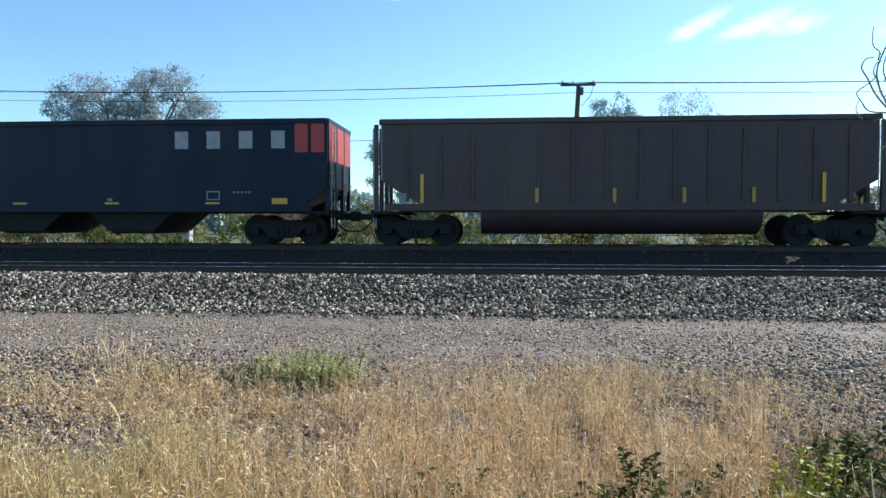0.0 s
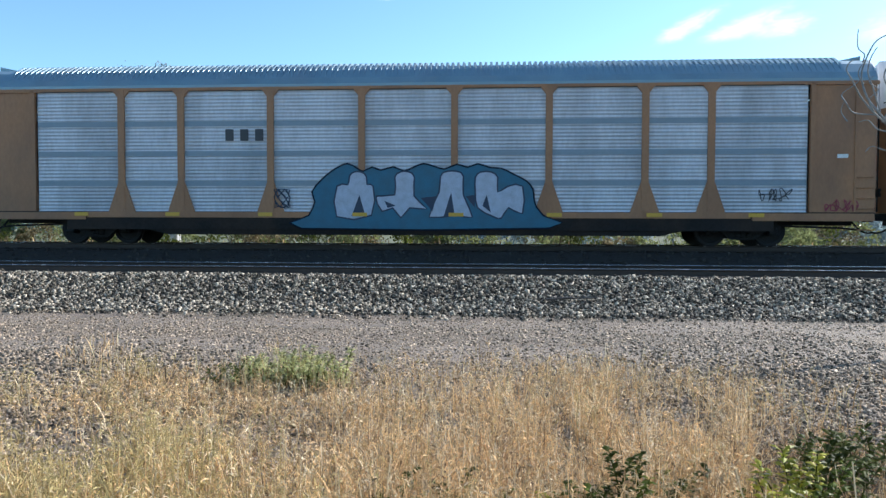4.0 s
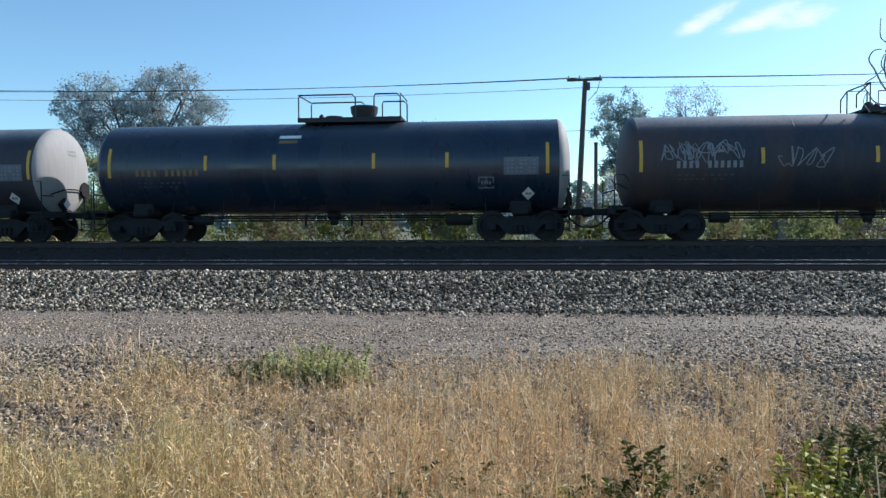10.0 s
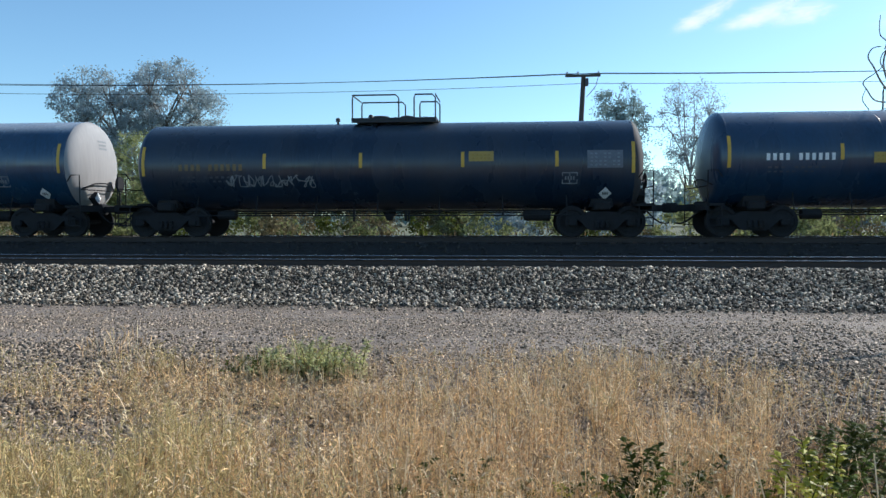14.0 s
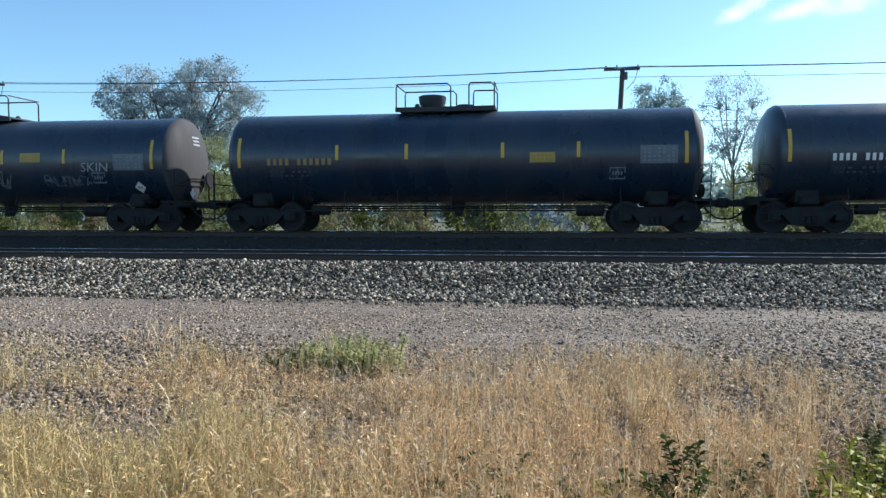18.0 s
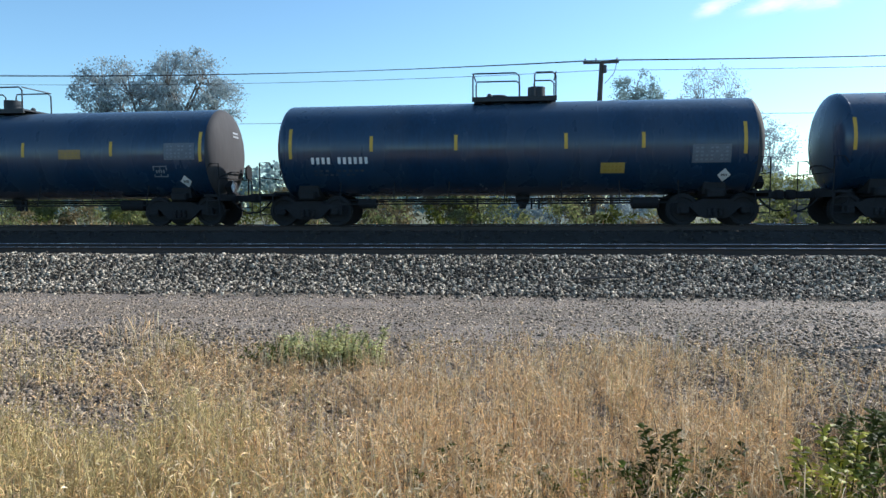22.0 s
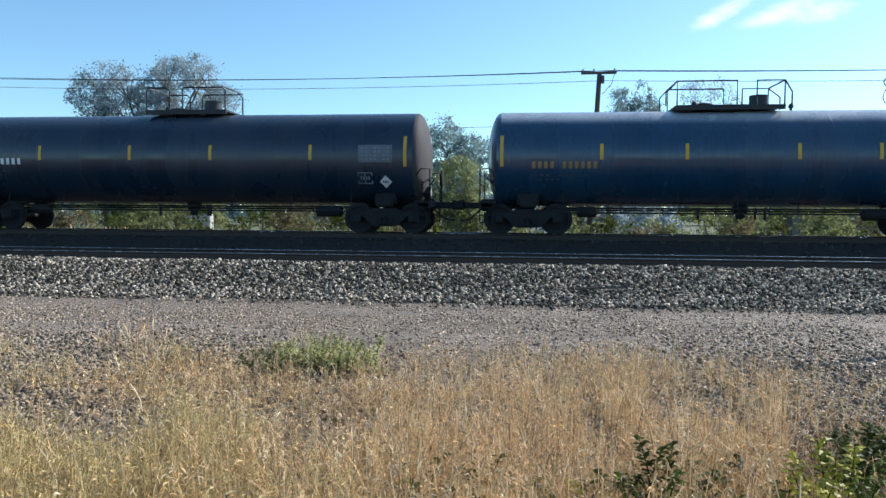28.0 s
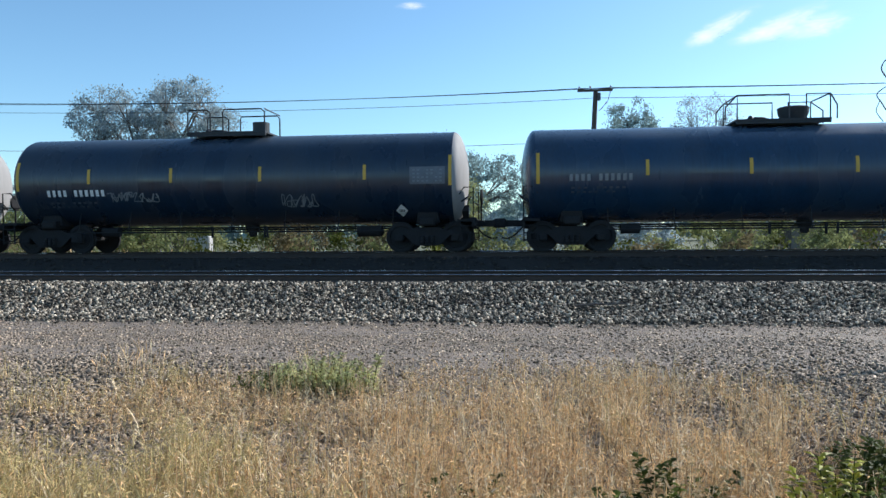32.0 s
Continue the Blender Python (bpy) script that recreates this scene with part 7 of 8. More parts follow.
def build_gondola():
    half = 10.83
    car = start_car("gondola_car", 23, 405.36, "low oxide-red gondola car with white emblem and chalky graffiti", "gondola car", "")
    surf = lambda o: surface_flat(1.53, o)
    body = half - 1.12
    for y in (-1.5, 1.5):
        part("side_wall", Geo().prism([(-body, 0.72), (body, 0.72), (body, 2.62), (-body, 2.62)], y - 0.03, y + 0.03), M["maroon"], car)
    part("gondola_floor", Geo().box(0, 0, 0.9, 2 * body, 2.93, 0.08), M["maroon"], car)
    part("brake_box", Geo().prism([(-0.3, 0.72), (0.9, 0.72), (0.75, 0.45), (-0.1, 0.45)], -1.2, -0.4), M["dark"], car)
    for s in (-1, 1):
        part("end_wall", Geo().box(s * (body - 0.05), 0, 1.75, 0.1, 2.94, 1.75).box(s * body, 0, 2.2, 0.1, 2.9, 0.1).box(s * body, 0, 1.5, 0.1, 2.9, 0.1), M["maroon"], car)
        g = Geo()
        for i in range(5):
            g.tube([(s * (half - 0.68), -1.4, 0.5 + 0.35 * i), (s * (half - 0.68), -1.0, 0.5 + 0.35 * i)], 0.018, 5)
        part("ladder", g, M["dark"], car)
    part("top_chord", Geo().box(0, -1.52, 2.64, 2 * body + 0.1, 0.14, 0.13, 0.02).box(0, 1.52, 2.64, 2 * body + 0.1, 0.14, 0.13, 0.02), M["maroon"], car)
    part("side_sill", Geo().box(0, -1.52, 0.76, 2 * body - 4, 0.1, 0.2).box(0, 0, 0.7, 2 * body, 0.5, 0.35), M["maroon"], car)
    for i in range(16):
        x = -body + 0.45 + (2 * body - 0.9) * i / 15
        part("side_rib", Geo().box(x, -1.545, 1.72, 0.1, 0.05, 1.66, 0.01), M["maroon"], car)
    for x in (-9.1, -7.3, -3.9, -1.1, 1.8, 4.6, 7.7, 9.5):
        part("reflective_stripe", plate(Geo(), surf(0.052), x - 0.3, 0.84, x + 0.3, 0.95, 1), M["orange_mark"], car)
    part("marking", bar_geo(surf(0.05), -7.93, -6.75, 2.24, 0.24, 4), M["dim_white"], car, "row of painted bars")
    part("marking", bar_geo(surf(0.05), -7.93, -6.75, 1.8, 0.24, 6), M["dim_white"], car, "row of painted bars")
    for i, (a, b, z, h, m) in enumerate(((-9.2, -8.15, 1.3, 0.5, "g_grey"), (-8.0, -6.35, 1.25, 0.55, "g_grey"), (-5.55, -3.35, 1.35, 0.65, "g_grey"), (0.1, 0.7, 1.35, 0.5, "g_grey"), (2.2, 2.83, 1.75, 0.8, "dim_white"), (2.23, 2.83, 1.05, 0.6, "dim_white"))):
        scrawl(car, surf(0.05), a, b, z, h, m, 70 + i, w=0.05)
        scrawl(car, surf(0.05), a + 0.05, b - 0.05, z + 0.05, h, m, 90 + i, w=0.04)
    g = Geo()
    stroke(g, surf(0.05), [(-1.14 + 0.42 * math.cos(a), 1.52 + 0.5 * math.sin(a)) for a in [0.7 + i * 0.4 for i in range(14)]], 0.09)
    stroke(g, surf(0.05), [(-1.14 + 0.26 * math.cos(a), 1.5 + 0.34 * math.sin(a)) for a in [0.5 + i * 0.4 for i in range(15)]], 0.04)
    stroke(g, surf(0.05), [(-1.04, 1.66), (-1.18, 1.64), (-1.2, 1.52), (-1.06, 1.46), (-1.1, 1.36), (-1.22, 1.36)], 0.045)
    part("graffiti", g, M["g_grey"], car, "round chalky loop")
    g = Geo()
    blob(g, surf(0.05), 1.54, 1.5, 0.4, 0.55, random.Random(6), 0.06)
    blob(g, surf(0.05), 1.54, 2.2, 0.36, 0.14, random.Random(7), 0.25)
    part("graffiti", g, M["g_slate"], car, "dull blue painted patch")
    for mat_name, bold, off, dx in (("graphite", 0.12, 0.06, 0.0), ("g_grey", 0.085, 0.066, 0.0)):
        lettering(car, surf(off), "SWISH", 2.98 + dx, 0.98, 1.42, mat_name, 2.3, bold, label="chalky white block graffiti")
    g = Geo()
    blob(g, surf(0.052), 7.59, 1.72, 0.55, 0.55, random.Random(1), 0.0, n=28)
    p = part("emblem", g, M["g_chalk"], car, "round white emblem with dark plain bands")
    g = Geo()
    stroke(g, surf(0.058), [(7.59 + 0.42 * math.cos(a), 1.72 + 0.42 * math.sin(a)) for a in [i * 6.283 / 30 for i in range(31)]], 0.03)
    for i in range(26):
        a = i * 6.283 / 26
        stroke(g, surf(0.058), [(7.59 + r * math.cos(a), 1.72 + r * math.sin(a)) for r in (0.45, 0.52)], 0.05)
    for x, z, rx, rz in ((7.45, 1.95, 0.1, 0.1), (7.73, 1.95, 0.1, 0.1), (7.59, 1.62, 0.24, 0.05), (7.50, 1.46, 0.16, 0.05), (7.70, 1.78, 0.14, 0.04)):
        blob(g, surf(0.06), x, z, rx, rz, random.Random(int(x * 100)), 0.2)
    part("emblem_pattern", g, M["maroon"], p)
    part("test_box", plate(Geo(), surf(0.05), 8.83, 1.36, 9.3, 1.64, 1), M["dim_white"], car)
    part("test_box_print", plate(Geo(), surf(0.055), 8.87, 1.4, 9.26, 1.6, 1), M["maroon"], car)
    part("small_marking", bar_geo(surf(0.05), 8.9, 9.25, 2.2, 0.09, 3), M["dim_white"], car)
    part("notice", plate(Geo(), surf(0.056), 9.4, 0.82, 9.85, 1.02, 1), M["orange_mark"], car)
    add_trucks(car, (-(half - 2.3), half - 2.3))
    add_ends(car, half, posts=False)


# ---- plants ----
def leaf_mesh(name, centres, size, mat, seed, long=1.6, lift=0.0):
    """Small pointed leaves, folded along the middle, at the given centres."""
    rng = np.random.default_rng(seed)
    n = len(centres)
    c = np.asarray(centres, float)
    d = rng.normal(size=(n, 3))
    d[:, 2] += lift
    d /= np.linalg.norm(d, axis=1)[:, None]
    e = np.cross(d, rng.normal(size=(n, 3)))
    e /= np.linalg.norm(e, axis=1)[:, None] + 1e-9
    s = (size * (0.6 + 0.8 * rng.random(n)))[:, None]
    up = np.cross(d, e) * s * 0.12
    v = np.stack([c - d * s * long / 2, c + e * s / 2 + up, c + d * s * long / 2, c - e * s / 2 + up], 1).reshape(-1, 3)
    i = np.arange(n)[:, None] * 4
    f = np.concatenate([i + np.array([[0, 1, 2]]), i + np.array([[0, 2, 3]])], 0)
    return array_mesh(name, v, f, mat)


def crowned_tree(name, x, y, z, trunk_r, crowns, mat, label, seed, clumps=70, per=60, leaf=0.2, clump_r=0.7, category="tree", bark="bark", lean=0.0):
    """A trunk with limbs that reach to clumps of leaves inside the crowns: (dx, height, half width, half height)."""
    rng = random.Random(seed)
    t = thing(name, pose(x, y, z), label, category)
    wood, leaves = Geo(), []
    total = sum(c[2] * c[3] for c in crowns)
    for dx, h, rx, rz in crowns:
        fork = Vector((dx * 0.35, 0, max(0.3, h - rz * 1.15)))
        wood.tube([(0, 0, -0.2), (dx * 0.1 + lean, 0, fork.z * 0.5), fork], trunk_r, 8, trunk_r * 0.6)
        mids = []
        for i in range(7):
            a = 6.283 * i / 7 + rng.random()
            m = Vector((dx + rx * 0.5 * math.cos(a), rx * 0.45 * math.sin(a), h + rz * rng.uniform(-0.45, 0.4)))
            q = fork.lerp(m, 0.5) + Vector((rng.uniform(-0.2, 0.2), rng.uniform(-0.2, 0.2), rng.uniform(0, 0.3))) * rx * 0.4
            wood.tube([fork, q, m], trunk_r * 0.45, 6, trunk_r * 0.18)
            mids.append(m)
        for _ in range(int(clumps * rx * rz / total)):
            while True:
                p = Vector((rng.uniform(-1, 1), rng.uniform(-1, 1), rng.uniform(-1, 1)))
                if 0.35 < p.length < 1:
                    break
            c = Vector((dx + p.x * rx, p.y * rx * 0.8, h + p.z * rz))
            m = min(mids, key=lambda q: (q - c).length)
            wood.tube([m, m.lerp(c, 0.6) + Vector((0, 0, 0.15)), c], trunk_r * 0.14, 4, trunk_r * 0.03)
            r = clump_r * rng.uniform(0.6, 1.3)
            for _ in range(int(per * rng.uniform(0.5, 1.4))):
                leaves.append((c.x + rng.gauss(0, r * 0.5), c.y + rng.gauss(0, r * 0.5), c.z + rng.gauss(0, r * 0.42)))
    part("trunk", wood, M[bark], t, smooth=True)
    ob = part("crown", leaf_mesh("crown", leaves, leaf, M[mat], seed), None, t)
    return t


def build_trees():
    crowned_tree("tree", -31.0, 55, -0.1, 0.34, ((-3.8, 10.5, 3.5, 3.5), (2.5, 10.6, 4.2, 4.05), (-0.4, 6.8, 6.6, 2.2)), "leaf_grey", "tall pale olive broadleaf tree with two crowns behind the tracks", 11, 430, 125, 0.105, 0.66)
    crowned_tree("tree", -5.2, 46, -0.1, 0.2, ((-1.6, 5.4, 3.2, 2.6), (2.0, 4.7, 3.4, 2.0)), "leaf_hazed", "low spreading olive tree behind the tracks", 12, 240, 95, 0.09, 0.5)
    crowned_tree("tree", 6.4, 50, -0.1, 0.15, ((0.0, 8.2, 2.0, 2.6), (0.3, 5.2, 1.8, 2.2)), "leaf_hazed", "slender upright tree beside the utility pole", 13, 210, 75, 0.09, 0.42)
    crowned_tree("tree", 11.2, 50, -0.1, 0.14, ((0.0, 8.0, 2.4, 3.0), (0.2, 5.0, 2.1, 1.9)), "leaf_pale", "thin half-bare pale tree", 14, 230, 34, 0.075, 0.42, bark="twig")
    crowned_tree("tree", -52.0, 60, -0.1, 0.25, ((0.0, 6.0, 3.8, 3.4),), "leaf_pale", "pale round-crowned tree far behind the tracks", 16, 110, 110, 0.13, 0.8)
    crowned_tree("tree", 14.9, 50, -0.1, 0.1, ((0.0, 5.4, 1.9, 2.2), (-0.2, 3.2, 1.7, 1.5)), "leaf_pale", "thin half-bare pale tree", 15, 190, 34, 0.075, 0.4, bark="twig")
    for i, (x, top, w) in enumerate(((-26.6, 6.0, 1.6), (-24.4, 7.2, 1.7), (-21.9, 7.0, 1.6), (-20.2, 5.8, 1.2), (5.2, 4.7, 1.3), (-4.6, 5.2, 1.5))):
        crowned_tree("tree", x, 41 + 0.6 * (i % 2), -0.1, 0.08, ((0.0, top * 0.64, w, top * 0.36), (0.2, top * 0.33, w * 1.05, top * 0.24)), "leaf_willow", "pale yellow-green bushy tree beyond the tracks", 180 + i, 90, 85, 0.085, 0.45)
    rng = random.Random(21)
    x = -52.0
    i = 0
    while x < 34:
        y = rng.uniform(37, 45)
        h = rng.uniform(2.2, 3.8) if not (-10 < x < 2) else rng.uniform(1.6, 2.8)
        mat = rng.choice(("leaf_green", "leaf_green", "leaf_pale", "leaf_brown"))
        if -42 < x < -20:
            mat, h = "leaf_green", rng.uniform(3.2, 4.8)
        if 3 < x < 13:
            mat, h = rng.choice(("leaf_green", "leaf_pale")), rng.uniform(3.4, 4.9)
        crowned_tree("shrub", x, y, -0.1, 0.06, ((0.0, h * 0.55, rng.uniform(1.3, 2.1), h * 0.5),), mat, {"leaf_green": "fresh green leafy shrub beyond the tracks", "leaf_pale": "pale olive shrub beyond the tracks", "leaf_brown": "brownish half-dry shrub beyond the tracks"}[mat], 100 + i, 30, 85, 0.1, 0.5, "shrub")
        x += rng.uniform(1.7, 2.7)
        i += 1
    x = -44.0
    while x < 26:
        h = rng.uniform(1.2, 2.3)
        mat = rng.choice(("leaf_green", "leaf_brown", "leaf_green", "leaf_dark"))
        crowned_tree("shrub", x, rng.uniform(28.5, 33.5), -0.1, 0.03, ((0.0, h * 0.55, rng.uniform(0.6, 1.1), h * 0.5),), mat, {"leaf_green": "low green bush behind the train", "leaf_dark": "low dark green bush behind the train", "leaf_brown": "low dry brown bush behind the train"}[mat], 200 + i, 14, 42, 0.09, 0.3, "shrub")
        x += rng.uniform(0.9, 1.6)
        i += 1


def blades(name, n, place, height, width, mats, label, seed, head=True, lean=0.35, z_of=None):
    """Upright grass stalks, each a tapering strip with a thicker seed head."""
    rng = np.random.default_rng(seed)
    x, y, k = place(rng, n)
    n = len(x)
    h = (height[0] + (height[1] - height[0]) * rng.random(n)) * k
    a, b = rng.random(n) * 6.283, rng.random(n) * 6.283
    l = lean * rng.random(n) ** 1.5 * h
    t = np.array([0.0, 0.5, 0.84, 1.0])
    w = np.array([1.0, 0.8, 2.6, 0.5]) if head else np.array([0.8, 1.0, 0.7, 0.05])
    z0 = np.array([ground_height(p, q) for p, q in zip(x, y)]) - 0.01
    cx = x[:, None] + np.cos(a)[:, None] * l[:, None] * t ** 2
    cy = y[:, None] + np.sin(a)[:, None] * l[:, None] * t ** 2
    cz = z0[:, None] + h[:, None] * t * (1 - 0.12 * t * (l / h)[:, None])
    ww = (width * (0.7 + 0.6 * rng.random(n)))[:, None] * w / 2
    dx, dy = np.cos(b)[:, None] * ww, np.sin(b)[:, None] * ww
    v = np.stack([np.stack([cx - dx, cy - dy, cz], -1), np.stack([cx + dx, cy + dy, cz], -1)], 2).reshape(-1, 3)
    q = np.array([(0, 1, 3, 2), (2, 3, 5, 4), (4, 5, 7, 6)])
    f = (np.arange(n)[:, None, None] * 8 + q[None]).reshape(-1, 4)
    me = array_mesh(name, v, f, M[mats[0]])
    for m in mats[1:]:
        me.materials.append(M[m])
    me.polygons.foreach_set("material_index", np.repeat(rng.integers(0, len(mats), n), 3).astype(np.int32))
    me.update()
    return tagged(new(name, me), label, "grass", kind="stuff")


def seed_grass(name, place, n, height, label, seed, lean=0.7, flakes=6):
    """Dry stalks that carry small drooping seed flakes; place gives x, y, vigour and tint (0 straw to 1 greenish)."""
    rng = np.random.default_rng(seed)
    x, y, k, tint = place(rng, n)
    n = len(x)
    h = (height[0] + (height[1] - height[0]) * rng.random(n)) * k
    a, b = rng.random(n) * 6.283, rng.random(n) * 6.283
    l = lean * rng.random(n) ** 1.3 * h
    z0 = np.array([ground_height(p, q) for p, q in zip(x, y)]) - 0.01

    def along(t):
        return np.stack([x + np.cos(a) * l * t ** 2, y + np.sin(a) * l * t ** 2, z0 + h * t * (1 - 0.3 * t * l / h)], -1)

    t = [0.0, 0.4, 0.75, 1.0]
    w = (0.0014 + 0.0022 * rng.random(n) ** 2)[:, None] * np.array([1.1, 1.0, 0.9, 0.4])
    side = np.stack([np.cos(b), np.sin(b), 0 * b], -1)
    c = np.stack([along(np.full(n, q)) for q in t], 1)
    v = np.stack([c - side[:, None] * w[..., None], c + side[:, None] * w[..., None]], 2).reshape(-1, 3)
    q = np.array([(0, 1, 3, 2), (2, 3, 5, 4), (4, 5, 7, 6)])
    f = (np.arange(n)[:, None, None] * 8 + q[None]).reshape(-1, 4)
    hue = np.where(rng.random(n) < tint, 3, rng.choice([0, 0, 0, 0, 1, 1, 2, 2, 4], n))
    kind = np.repeat(hue, 3)
    m = n * flakes
    u = np.tile(rng.random(n), 1)
    base = np.concatenate([along(0.35 + 0.65 * rng.random(n)) for _ in range(flakes)])
    d = rng.normal(size=(m, 3)) + np.array([0, 0, 0.25])
    d /= np.linalg.norm(d, axis=1)[:, None]
    e = np.cross(d, rng.normal(size=(m, 3)))
    e /= np.linalg.norm(e, axis=1)[:, None] + 1e-9
    L = (0.018 + 0.065 * rng.random(m) ** 2)[:, None]
    W = (0.0016 + 0.0038 * rng.random(m))[:, None]
    g = np.stack([base, base + d * L * 0.5 + e * W, base + d * L - np.array([0, 0, 0.2]) * L, base + d * L * 0.5 - e * W], 1).reshape(-1, 3)
    ff = np.arange(m)[:, None] * 4 + np.array([[0, 1, 2, 3]]) + len(v)
    me = array_mesh(name, np.concatenate([v, g]), np.concatenate([f, ff]), M["straw"])
    for q in ("straw_pale", "straw_brown", "straw_green", "litter"):
        me.materials.append(M[q])
    mixed = np.where(rng.random(m) < 0.18, rng.integers(0, 3, m), np.tile(hue, flakes))
    me.polygons.foreach_set("material_index", np.concatenate([kind, mixed]).astype(np.int32))
    me.update()
    return tagged(new(name, me), label, "grass", kind="stuff")


def field_edge(x):
    """How far from the road's shoulder the dry grass reaches."""
    e = 6.45 + 0.35 * math.sin(x * 1.9 + 0.6) + 0.3 * math.sin(x * 4.3)
    if x < -0.9:
        e = max(4.3, 5.9 + 1.25 * (x + 0.9)) + 0.15 * math.sin(x * 5)
    if x > 2.1:
        e = max(4.2, 6.6 - 4.0 * (x - 2.1))
    if abs(x - 0.42) < 0.09:
        e = 4.8
    return e


def grass_density(x, y, lim):
    patch = np.array([noise.noise((a * 1.1, b * 1.1, 2.0)) + 0.6 * noise.noise((a * 3.7, b * 3.7, 7.0)) for a, b in zip(x, y)])
    far = np.clip((y - 3.4) / (lim + 0.5 - 3.4), 0, 1)
    near = np.clip((y - 1.2 + patch * 1.2) / 1.9, 0, 1)
    return np.clip(1.0 - far + patch * 0.45, 0, 1) ** 1.25 * near ** 2, patch, far


def tall_grass(rng, n):
    x, y = -7.0 + 10.5 * rng.random(n), 1.0 + 6.3 * rng.random(n)
    lim = np.array([field_edge(a) for a in x])
    dens, patch, far = grass_density(x, y, lim)
    dens = np.where(x > 0.335 * y, dens * 0.14, dens)
    keep = rng.random(n) < dens
    k = np.clip(1.0 + patch * 0.25 - 0.3 * far, 0.4, 1.25)
    tint = np.clip(0.6 - 0.6 * (x + 1.6) - 0.3 * (y - 3.6), 0.04, 0.8) + 0.1 * patch
    return x[keep], y[keep], k[keep], tint[keep]


def litter(rng, n):
    x, y, k, tint = tall_grass(rng, n)
    return x, y, k


def thin_grass(rng, n):
    x, y = -7.5 + 12 * rng.random(n), 4.0 + 4.6 * rng.random(n)
    patch = np.array([noise.noise((a * 0.9 + 5, b * 1.3, 1.0)) + 0.5 * noise.noise((a * 3, b * 3, 4.0)) for a, b in zip(x, y)])
    keep = (patch > 0.05 + 0.13 * (y - 5)) & (x < 1.9 - 0.2 * (y - 4)) & (x > -0.6 * y)
    return x[keep], y[keep], (0.6 + 0.6 * np.clip(patch, 0, 1))[keep], 0.15 * np.ones(keep.sum())


def scatter(cx, cy, sx, sy):
    """A loose patch, thick in the middle and thinning out."""
    return lambda rng, n: (cx + sx * rng.normal(size=n), cy + sy * rng.normal(size=n), 0.6 + 0.6 * rng.random(n), 0.1 * np.ones(n))


def heap(cx, cy, sx, sy):
    return lambda rng, n: (cx + sx * rng.normal(size=n), cy + sy * rng.normal(size=n))


def round_patch(cx, cy, rx, ry):
    def place(rng, n):
        r, a = np.sqrt(rng.random(n)), rng.random(n) * 6.283
        return cx + rx * r * np.cos(a), cy + ry * r * np.sin(a), 1.15 - 0.5 * r
    return place


def leafy_weed(x, y, stems, height, mat, label, seed, leaf=0.05, spread_r=0.2):
    """A weed of several stems, each with opposite leaves up its length."""
    rng = random.Random(seed)
    t = thing("weed", pose(x, y, ground_height(x, y)), label, "weed")
    for i in range(stems):
        lv, lf = [], []
        a, h = 6.283 * i / stems + rng.random(), height * rng.uniform(0.6, 1.1)
        bx, by = spread_r * 0.4 * math.cos(a), spread_r * 0.4 * math.sin(a)
        tip = Vector((spread_r * rng.uniform(0.5, 1.6) * math.cos(a), spread_r * rng.uniform(0.5, 1.6) * math.sin(a), h))
        mid = Vector((bx, by, h * 0.5)).lerp(tip, 0.35)
        stem = part("stem", Geo().tube([(bx * 0.4, by * 0.4, -0.02), mid, tip], 0.005, 5, 0.002), M["leaf_dark"], t)
        n = max(7, int(h / (leaf * 0.42)))
        for k in range(2, n):
            u = k / n
            p = Vector((bx, by, 0)).lerp(mid, u * 2) if u < 0.5 else mid.lerp(tip, u * 2 - 1)
            for s in (0, math.pi):
                b = k * 2.4 + s + rng.uniform(-0.4, 0.4)
                d = Vector((math.cos(b), math.sin(b), rng.uniform(0.1, 0.8))).normalized()
                e = d.cross(Vector((0, 0, 1))).normalized()
                L, w = leaf * rng.uniform(0.8, 1.6), leaf * rng.uniform(0.28, 0.42)
                q = len(lv)
                lv += [p, p + d * L * 0.45 + e * w, p + d * L * 0.5 + Vector((0, 0, 0.08 * L)), p + d * L * 0.45 - e * w, p + d * L + Vector((0, 0, -0.25 * L))]
                lf += [(q, q + 1, q + 2), (q, q + 2, q + 3), (q + 1, q + 4, q + 2), (q + 2, q + 4, q + 3)]
        part("foliage", Geo().add(lv, lf), M[mat], stem)
    return t


